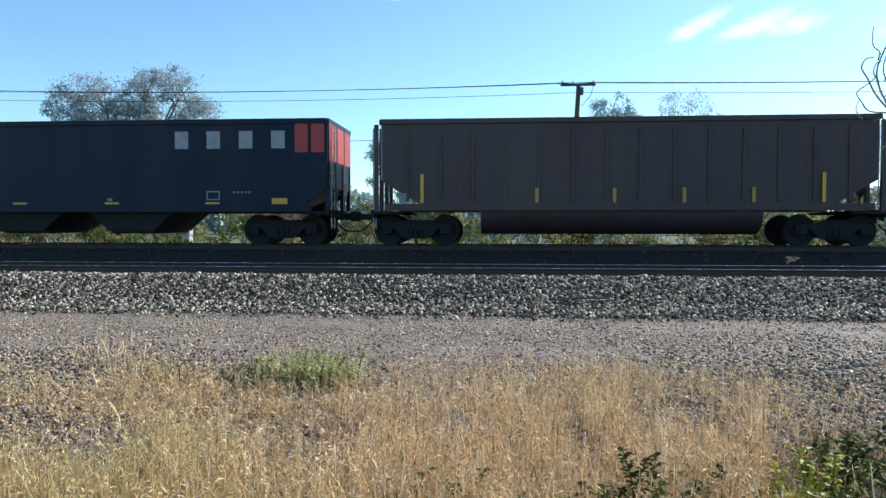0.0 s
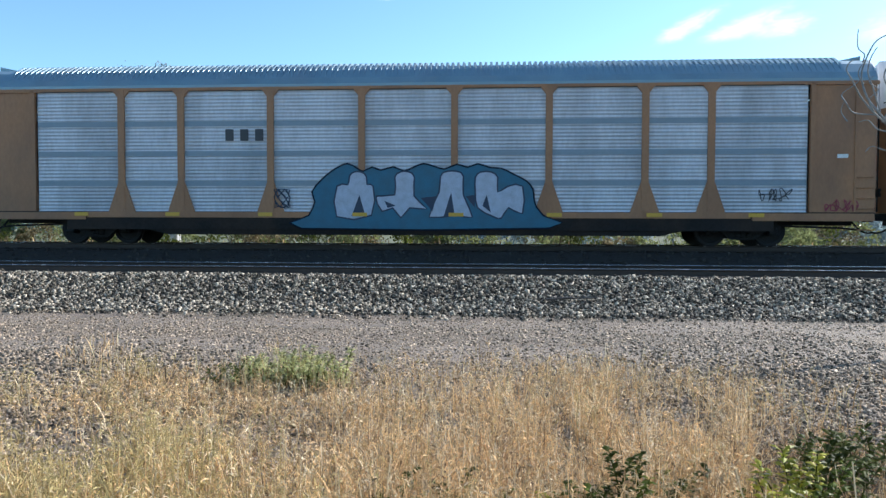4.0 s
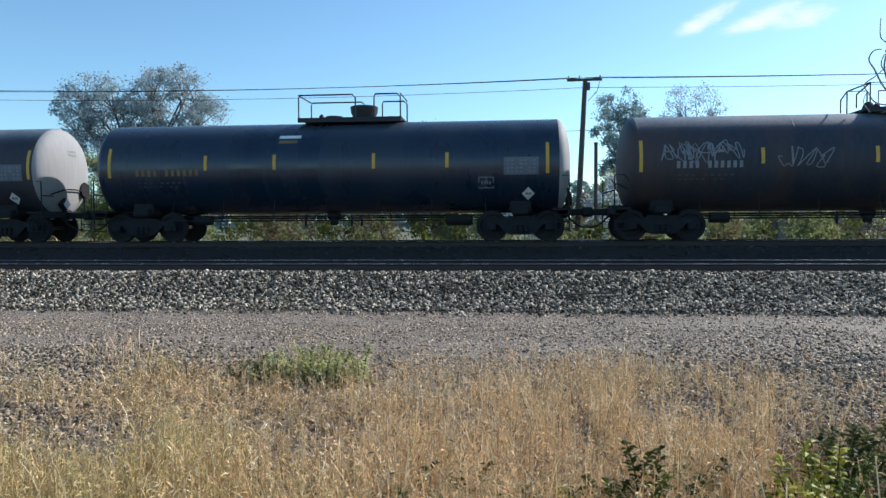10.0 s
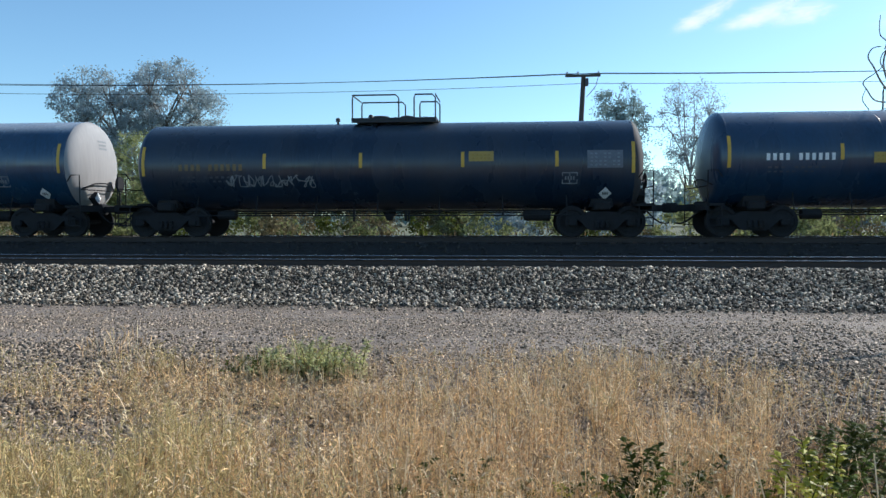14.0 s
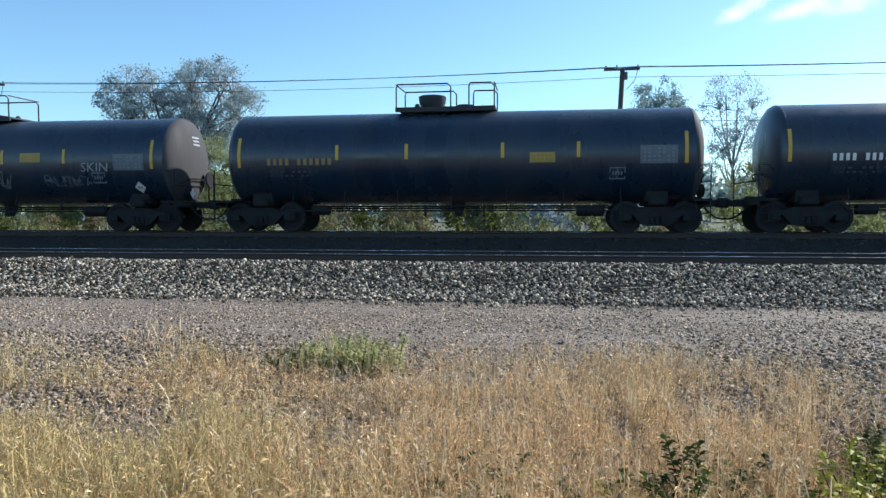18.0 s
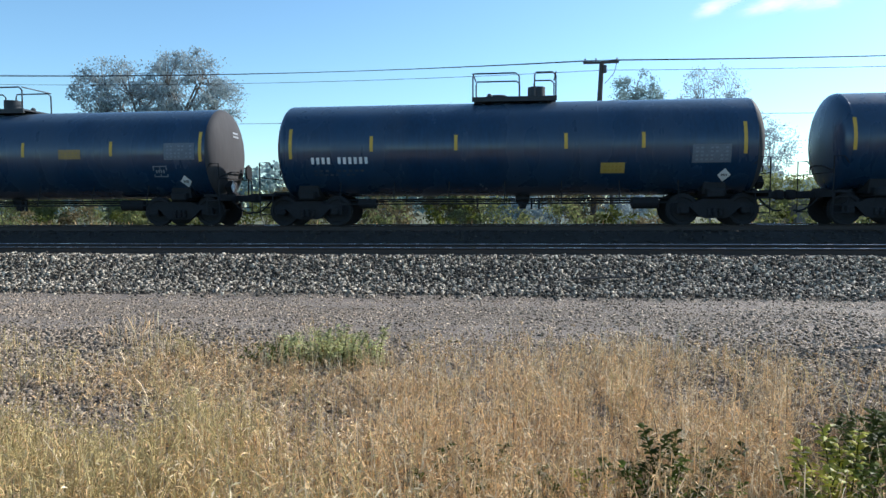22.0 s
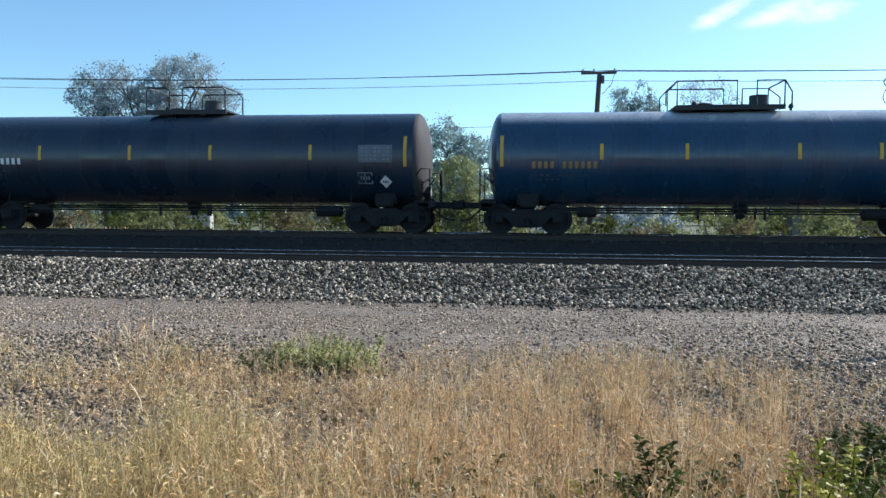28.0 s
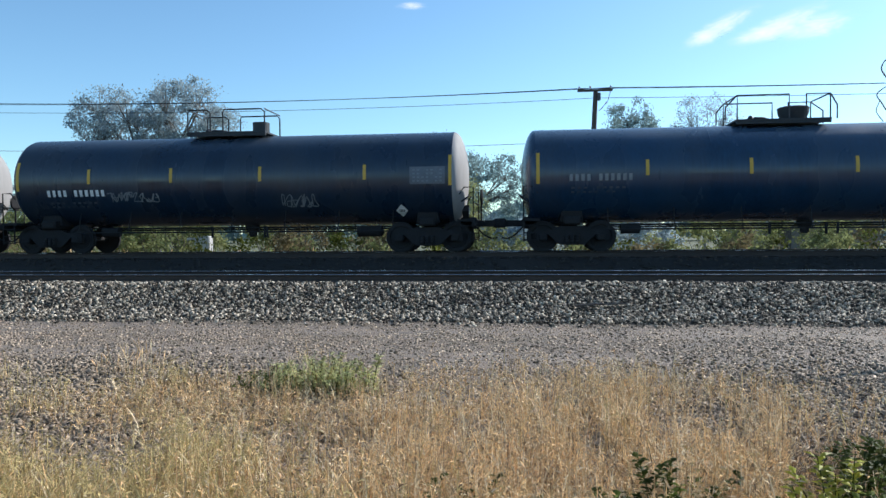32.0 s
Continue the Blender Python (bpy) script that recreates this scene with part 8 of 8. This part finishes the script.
def build_foreground():
    seed_grass("tall_grass", tall_grass, 100000, (0.1, 0.46), "tall dry straw-coloured grass with seed heads", 31, lean=0.8, flakes=5)
    seed_grass("thin_grass", thin_grass, 4600, (0.08, 0.36), "thin bleached grass on the road edge", 32, lean=0.9)
    seed_grass("thin_grass", scatter(0.7, 6.9, 1.2, 0.7), 1300, (0.08, 0.34), "thin bleached grass on the gravel", 46, lean=0.9)
    blades("grass_litter", 80000, litter, (0.015, 0.07), 0.004, ("litter", "straw_brown", "litter"), "flat dead brown grass on the ground", 30, head=False, lean=5.0)
    blades("broken_grass", 15000, litter, (0.16, 0.46), 0.0032, ("straw_pale", "straw_pale", "straw"), "bent bleached stalks among the dry grass", 33, head=False, lean=1.6)
    seed_grass("brown_grass", scatter(-3.0, 6.0, 0.95, 0.55), 1700, (0.05, 0.26), "low matted brown grass on the gravel", 35, lean=1.6)
    blades("grass_litter", 7000, lambda r, n: scatter(-3.0, 5.9, 1.1, 0.7)(r, n)[:3], (0.015, 0.06), 0.005, ("litter", "straw_brown", "litter"), "flat dead brown grass on the ground", 29, head=False, lean=5.0)
    blades("grass_litter", 17000, lambda r, n: scatter(2.1, 4.2, 0.55, 0.6)(r, n)[:3], (0.03, 0.2), 0.005, ("litter", "straw_brown", "bark"), "flat dead brown grass on the ground", 28, head=False, lean=2.5)
    blades("green_tuft", 520, round_patch(-2.2, 6.85, 0.75, 0.35), (0.1, 0.48), 0.005, ("leaf_sage", "leaf_sage", "straw_pale", "straw"), "thin green and straw stalks among the weeds", 34, head=False, lean=0.8)
    blades("dry_tuft", 90, round_patch(-4.65, 7.6, 0.45, 0.3), (0.1, 0.5), 0.004, ("straw_pale", "straw_brown", "straw"), "sparse dry grass tuft on the gravel", 36, lean=0.7)
    blades("dry_tuft", 120, round_patch(-3.3, 6.6, 0.8, 0.4), (0.06, 0.3), 0.004, ("straw", "straw_brown", "litter"), "sparse dry grass tuft on the gravel", 37, lean=0.7)
    blades("dry_tuft", 160, round_patch(1.1, 7.0, 0.8, 0.5), (0.08, 0.35), 0.003, ("straw_pale", "straw"), "sparse dry grass tuft on the gravel", 38, lean=0.7)
    rng = random.Random(77)
    for i in range(14):
        a, r = i * 2.4, 0.15 * math.sqrt(i)
        leafy_weed(-2.15 + r * math.cos(a), 6.85 + 0.5 * r * math.sin(a), 5, rng.uniform(0.16, 0.42), "leaf_sage", "fresh sage-green weed growing on the gravel", 400 + i, 0.055, 0.13)
    for i in range(4):
        leafy_weed(-2.75 + 0.16 * i - 0.15, 6.75 + 0.1 * (i % 2), 5, rng.uniform(0.14, 0.28), "leaf_dark", "small dull green weed on the gravel", 430 + i, 0.045, 0.12)
    blades("verge_grass", 20000, lambda r, n: (-48 + 76 * r.random(n), 27 + 4.5 * r.random(n), 0.6 + 0.6 * r.random(n)), (0.3, 1.0), 0.022, ("litter", "leaf_weed", "leaf_green", "straw_brown"), "rough dry grass behind the far track", 39, lean=0.6)
    for i, (x, y, n, h, mat, leaf) in enumerate((
            (0.66, 3.4, 3, 0.3, "leaf_dark", 0.036), (0.84, 3.45, 3, 0.26, "leaf_weed", 0.034),
            (1.95, 4.4, 7, 0.36, "leaf_dark", 0.048), (2.25, 4.6, 5, 0.36, "leaf_dark", 0.042), (1.75, 4.1, 4, 0.26, "leaf_dark", 0.036),
            (0.5, 3.6, 2, 0.49, "leaf_dark", 0.036), (0.62, 3.65, 2, 0.5, "leaf_dark", 0.036), (0.7, 3.55, 3, 0.37, "leaf_dark", 0.036), (0.56, 3.5, 4, 0.34, "leaf_weed", 0.034),
            (0.79, 3.7, 2, 0.31, "leaf_lime", 0.03), (0.28, 3.6, 2, 0.28, "leaf_lime", 0.032), (-0.02, 3.55, 3, 0.25, "leaf_dark", 0.035), (-0.36, 3.55, 4, 0.25, "leaf_dark", 0.035),
            (-0.61, 3.6, 3, 0.29, "leaf_dark", 0.042), (1.27, 3.6, 3, 0.27, "leaf_weed", 0.034), (1.43, 3.7, 3, 0.46, "leaf_lime", 0.042), (1.49, 3.7, 3, 0.44, "leaf_lime", 0.042),
            (1.59, 3.7, 4, 0.42, "leaf_weed", 0.038), (1.36, 3.6, 3, 0.36, "leaf_lime", 0.044), (1.69, 3.7, 3, 0.38, "leaf_dark", 0.036),
            (2.19, 4.8, 5, 0.36, "leaf_dark", 0.04),
            (1.66, 4.1, 3, 0.42, "leaf_dark", 0.044), (1.8, 4.2, 3, 0.42, "leaf_dark", 0.042), (1.3, 3.9, 3, 0.24, "leaf_dark", 0.036),
            (0.86, 3.8, 4, 0.32, "leaf_dark", 0.042), (0.4, 3.7, 4, 0.32, "leaf_dark", 0.042), (0.1, 3.65, 3, 0.3, "leaf_dark", 0.04), (-0.28, 3.65, 3, 0.3, "leaf_dark", 0.04))):
        leafy_weed(x, y, n, h, mat, {"leaf_dark": "dark green leafy weed in the dry grass", "leaf_weed": "green leafy weed in the dry grass", "leaf_lime": "bright lime-green leafy weed in the dry grass"}[mat], 300 + i, leaf * 1.35, 0.05 + 0.03 * n)
    for i, (x, y, h) in enumerate(((1.15, 3.55, 0.42), (1.62, 3.45, 0.5), (1.9, 3.5, 0.45))):
        g = Geo().tube([(0, 0, 0), (0.02, 0, h * 0.5), (-0.03 + 0.03 * i, 0.02, h)], 0.006, 5, 0.003)
        t = thing("dead_stalk", pose(x, y, 0), "bleached bare dead stalk", "plant")
        part("stalk", g, M["straw_pale"], t)
    rng = random.Random(8)
    t = thing("stick", pose(1.15, 13.3, ground_height(0, 13.3) + 0.1, 0, 0, 6), "dark weathered stick lying on the ballast bank", "stick")
    part("stick_body", Geo().tube([(-0.45, 0, 0), (-0.1, 0.03, 0.02), (0.5, -0.02, 0.03)], 0.025, 6, 0.015), M["pole"], t)


def smooth_path(knots, steps=5):
    """Points along a soft curve through a few (x, y, z) knots."""
    pts, n = [], len(knots)
    for j in range(n - 1):
        p = [Vector(knots[max(0, min(n - 1, j + q))]) for q in (-1, 0, 1, 2)]
        for i in range(steps):
            t = i / steps
            pts.append(0.5 * (2 * p[1] + (p[2] - p[0]) * t + (2 * p[0] - 5 * p[1] + 4 * p[2] - p[3]) * t * t + (3 * p[1] - p[0] - 3 * p[2] + p[3]) * t ** 3))
    return pts + [Vector(knots[-1])]


def build_curly_tree():
    """Bare corkscrew branches beside the road, in front of the tracks."""
    t = thing("curly_tree", pose(4.95, 10.0, 0), "bare curly-twigged tree beside the service road", "tree")
    rng = random.Random(17)
    part("trunk", Geo().tube(smooth_path([(1.9, 0.5, -0.1), (1.75, 0.45, 1.0), (1.1, 0.25, 2.1), (0.3, 0.05, 2.75), (0.02, 0, 3.0)]), 0.05, 8, 0.022), M["bark"], t, smooth=True)
    crooks = (
        (0.014, ((0.02, 3.0), (-0.1, 3.13), (-0.27, 3.36), (-0.41, 3.55), (-0.46, 3.7), (-0.41, 3.81), (-0.31, 3.83))),
        (0.015, ((0.02, 3.0), (-0.12, 3.16), (-0.22, 3.34), (-0.27, 3.62), (-0.23, 3.86), (-0.1, 4.07), (0.05, 4.15))),
        (0.011, ((-0.08, 3.1), (-0.34, 3.13), (-0.48, 3.26), (-0.5, 3.38), (-0.41, 3.47), (-0.28, 3.57))),
        (0.009, ((-0.25, 3.8), (-0.27, 3.88), (-0.32, 3.98), (-0.34, 4.11), (-0.31, 4.24))),
        (0.011, ((-0.05, 3.12), (-0.13, 3.45), (-0.18, 3.66), (-0.16, 3.85), (-0.1, 3.98))),
        (0.008, ((-0.47, 3.0), (-0.51, 3.15), (-0.49, 3.28))),
        (0.012, ((0.02, 3.0), (0.1, 3.3), (0.02, 3.6), (0.12, 3.9), (0.05, 4.2), (0.16, 4.4))),
        (0.012, ((0.1, 2.95), (0.26, 3.2), (0.2, 3.5), (0.33, 3.8), (0.26, 4.1), (0.36, 4.3))),
        (0.009, ((-0.1, 3.15), (-0.16, 3.3), (-0.08, 3.42), (-0.18, 3.52), (-0.1, 3.62))),
        (0.009, ((-0.25, 3.5), (-0.33, 3.62), (-0.3, 3.74), (-0.2, 3.78))),
        (0.01, ((0.15, 2.85), (-0.05, 2.9), (-0.18, 3.02), (-0.3, 3.0))),
        (0.01, ((0.3, 2.75), (0.1, 2.62), (-0.1, 2.68), (-0.22, 2.6))))
    for r, line in crooks:
        knots = [(x, rng.uniform(-0.06, 0.06), z) for x, z in line]
        part("branch", Geo().tube(smooth_path(knots), r, 6, r * 0.5), M["twig"], t, smooth=True)


# ---- poles, wires and things behind the tracks ----
def utility_pole(x, y, top, label):
    t = thing("utility_pole", pose(x, y, -0.1), label, "utility pole", "utility poles along the line")
    part("shaft", Geo().tube([(-0.45, 0, -0.3), (-0.2, 0, top * 0.55), (0, 0, top)], 0.17, 12, 0.12), M["pole"], t, smooth=True)
    part("crossarm", Geo().box(-0.05, -0.14, top - 0.02, 1.8, 0.1, 0.12, 0.01), M["pole"], t)
    part("bracket", Geo().box(0.16, -0.1, top - 0.35, 0.16, 0.16, 0.4, 0.02), M["wire"], t)
    for dx in (-0.85, -0.3, 0.75):
        part("insulator", Geo().lathe([(top + 0.03, 0.03), (top + 0.08, 0.05), (top + 0.12, 0.03), (top + 0.16, 0.05), (top + 0.2, 0.025)], "z", (dx, -0.14, 0), 10), M["dim_white"], t, smooth=True)
    part("drop_wire", Geo().tube([(0.75, -0.14, top - 0.05), (0.62, -0.14, top - 0.55), (0.3, -0.14, top - 0.95), (0.14, -0.1, top - 1.1)], 0.016, 5), M["wire"], t)
    return t


def build_lines():
    poles = (-33.6, 3.05, 44.0)
    for x in poles:
        utility_pole(x, 38, 9.05 + (0.32 if x < -30 else 0), "leaning weathered wooden utility pole with one crossarm")
    tops = {-70.5: 0.5, -33.6: 0.32, 3.05: 0.0, 44.0: 0.1, 84.0: 0.1}
    for dx, z, s, y in ((-0.85, 9.05, 0.3, 37.86), (0.75, 9.05, 0.3, 37.86), (0.1, 8.58, 0.3, 38.1), (0.1, 6.35, 0.3, 38.1)):
        pts = []
        for a, b in ((-70.5, -33.6), (-33.6, 3.05), (3.05, 44.0), (44.0, 84.0)):
            pts += [(a + dx + (b - a) * i / 16, y, z + tops[a] + (tops[b] - tops[a]) * i / 16 - s * 4 * (i / 16) * (1 - i / 16)) for i in range(16)]
        w = thing("overhead_wire", pose(0, 0, 0), "thin dark overhead wire slung between the poles", "wire", "overhead wires")
        part("wire", Geo().tube(pts, 0.017 if z > 9 else 0.013, 5), M["wire"], w)
    t = thing("post", pose(3.42, 36, -0.1), "short dark wooden post behind the tracks", "post")
    part("shaft", Geo().tube([(0, 0, -0.2), (0, 0, 5.5)], 0.1, 10, 0.09), M["pole"], t, smooth=True)
    part("cap", Geo().lathe([(5.5, 0.11), (5.56, 0.11), (5.6, 0.04)], "z", (0, 0, 0), 10), M["pole"], t)
    t = thing("marker_box", pose(-16.72, 34, -0.1), "white weathered concrete marker box in the weeds", "marker")
    part("body", Geo().box(0, 0, 0.8, 0.8, 0.45, 1.6, 0.04), M["concrete"], t)
    part("cap", Geo().box(-0.35, 0, 1.45, 0.9, 0.5, 0.12, 0.03), M["concrete"], t)
    t = thing("shed", pose(22.0, 62, -0.1), "long low shed with a grey sheet roof, far beyond the weeds", "shed")
    part("wall", Geo().box(0, 0, 1.0, 9.5, 4, 2.0), M["shed_wall"], t)
    part("roof", Geo().prism([(-5, 2.0), (5, 2.0), (4.9, 2.5), (-4.9, 2.5)], -2.3, 2.3), M["shed_roof"], t)
    for x in (-2.5, 1.8):
        part("door", Geo().box(x, -2.02, 0.9, 1.2, 0.05, 1.8), M["pole"], t)


def build_distance():
    rng = np.random.default_rng(4)
    n = 26000
    x = rng.uniform(-170, 130, n)
    top = 7.4 + 1.5 * np.sin(x * 0.11) + 1.0 * np.sin(x * 0.37 + 1) + 0.8 * np.sin(x * 0.9)
    y = 120 + 14 * rng.random(n)
    z = top * rng.random(n) ** 0.7
    me = leaf_mesh("far_woods", np.stack([x, y, z], 1), 0.75, M["leaf_hazed"], 5)
    tagged(new("far_woods", me), "distant low belt of hazy trees", "woods", kind="stuff")


def cloud_material():
    m = bpy.data.materials.new("thin_cloud")
    m.use_nodes = True
    N, L = m.node_tree.nodes, m.node_tree.links
    N.remove(N["Principled BSDF"])
    co, mp, n1 = N.new("ShaderNodeTexCoord"), N.new("ShaderNodeMapping"), N.new("ShaderNodeTexNoise")
    gr, gm = N.new("ShaderNodeTexGradient"), N.new("ShaderNodeMapping")
    gr.gradient_type = "SPHERICAL"
    gm.inputs["Location"].default_value = (-1, 0, -1)
    gm.inputs["Scale"].default_value = (2, 0, 2)
    L.new(co.outputs["Generated"], gm.inputs[0])
    L.new(gm.outputs[0], gr.inputs[0])
    mp.inputs["Scale"].default_value = (0.012, 0.012, 0.04)
    mp.inputs["Rotation"].default_value = (0, 0.35, 0)
    L.new(co.outputs["Object"], mp.inputs[0])
    L.new(mp.outputs[0], n1.inputs["Vector"])
    n1.inputs["Scale"].default_value, n1.inputs["Detail"].default_value, n1.inputs["Roughness"].default_value = 1.0, 8, 0.62
    n1.inputs["Distortion"].default_value = 1.4
    ad, r = N.new("ShaderNodeMath"), N.new("ShaderNodeMapRange")
    ad.operation = "MULTIPLY_ADD"
    L.new(gr.outputs["Fac"], ad.inputs[0])
    ad.inputs[1].default_value = 0.7
    L.new(n1.outputs[0], ad.inputs[2])
    r.interpolation_type = "SMOOTHSTEP"
    r.inputs["From Min"].default_value, r.inputs["From Max"].default_value = 0.5, 1.4
    r.inputs["To Max"].default_value = 0.75
    L.new(ad.outputs[0], r.inputs["Value"])
    mask = N.new("ShaderNodeMath")
    mask.operation = "MULTIPLY"
    edge = N.new("ShaderNodeMapRange")
    edge.inputs["From Max"].default_value = 0.45
    L.new(gr.outputs["Fac"], edge.inputs["Value"])
    L.new(edge.outputs[0], mask.inputs[0])
    L.new(r.outputs[0], mask.inputs[1])
    em, tr, mx = N.new("ShaderNodeEmission"), N.new("ShaderNodeBsdfTransparent"), N.new("ShaderNodeMixShader")
    em.inputs["Color"].default_value, em.inputs["Strength"].default_value = (1, 1, 1, 1), 1.15
    L.new(mask.outputs[0], mx.inputs[0])
    L.new(tr.outputs[0], mx.inputs[1])
    L.new(em.outputs[0], mx.inputs[2])
    L.new(mx.outputs[0], N["Material Output"].inputs[0])
    return m


def build_clouds():
    """Thin wisps far off; each is a gently domed sheet."""
    mat = cloud_material()
    # bearing from the rails' normal (degrees to the right), elevation, width, height, tilt
    for b, e, w, h, tilt in ((13.7, 14.9, 270, 80, -28), (12.5, 14.3, 130, 70, -12), (17.7, 14.6, 310, 85, -20), (16.7, 14.1, 230, 70, -6), (20.0, 14.2, 230, 110, -8), (27.5, 13.4, 300, 150, -8), (-10.0, 17.6, 110, 36, 0), (33.0, 11.5, 460, 240, -5)):
        d = Vector((math.sin(radians(b)) * math.cos(radians(e)), math.cos(radians(b)) * math.cos(radians(e)), math.sin(radians(e)))) * 2200
        v = [(w * (i / 8 - 0.5), 12 * ((i / 8 - 0.5) ** 2 + (j / 4 - 0.5) ** 2), h * (j / 4 - 0.5)) for j in range(5) for i in range(9)]
        g = Geo().add(v, [(j * 9 + i, j * 9 + i + 1, j * 9 + i + 10, j * 9 + i + 9) for j in range(4) for i in range(8)])
        ob = new("cloud", mesh_of("cloud", g, mat, True))
        ob.matrix_basis = Matrix.Translation(d + Vector(EYE)) @ pose(0, 0, 0, 0, 0, -b) @ pose(0, 0, 0, -e, 0, 0) @ pose(0, 0, 0, 0, tilt, 0)
        tagged(ob, "thin white wisp of high cloud", "cloud", kind="structure")


# ---- build ----
build_ground()
build_track(NEAR_Y, NEAR_Z, "near_track", "empty rusty near track with bright rail heads")
build_track(RAIL_Y, RAIL_Z, "far_track", "far track that carries the train")
build_hoppers()
build_racks()
build_tanks()
build_gondola()
build_lines()
build_trees()
build_distance()
build_clouds()
build_curly_tree()
build_foreground()
stones("ballast_stones", 66000, bank_spread, (0.013, 0.043), M["stone"], "loose broken grey ballast stones on the bank", seed=41, heaped=1.3)
stones("bed_stones", 3600, lambda r, n: (lambda x, y: (x, y + TURN * x))(*spread(-20, 14, 15.3, 21.6)(r, n)), (0.04, 0.085), M["bed_stone"], "very dark ballast stones between the tracks", seed=42)
stones("road_gravel", 160000, road_spread, (0.008, 0.029), M["road_stone"], "small loose gravel on the service road", flat=0.55, seed=43)
stones("coarse_gravel", 15000, heap(3.5, 6.7, 1.6, 1.5), (0.01, 0.036), M["brown_stone"], "coarse broken stone spilled beside the road", seed=44)
stones("coarse_gravel", 17000, heap(-5.0, 6.5, 1.6, 1.0), (0.012, 0.038), M["brown_stone"], "coarse broken stone spilled beside the road", seed=45)


def motions():
    """The train rolls by to the left at a steady speed, its wheels turning."""
    for car, mid in CARS:
        walk(car, [(t / 5, on_line(mid - travelled(t / 5))) for t in range(161)])
    mids = {car: mid for car, mid in CARS}
    for wheel, x, car in WHEELS:
        mid = mids[car]
        rows = [i / 30 for i in range(0, 961) if abs(mid - travelled(i / 30)) < 34]
        inner = [(t, pose(x, 0, 0.457, 0, math.degrees(-(travelled(t) - travelled(rows[0])) / 0.457) % 360, 0)) for t in rows]
        first = [(0.0, pose(x, 0, 0.457))] if not rows or rows[0] > 0.001 else []
        last = [(32.0, inner[-1][1] if inner else pose(x, 0, 0.457))] if not rows or rows[-1] < 31.999 else []
        walk(wheel, first + inner + last)


motions()
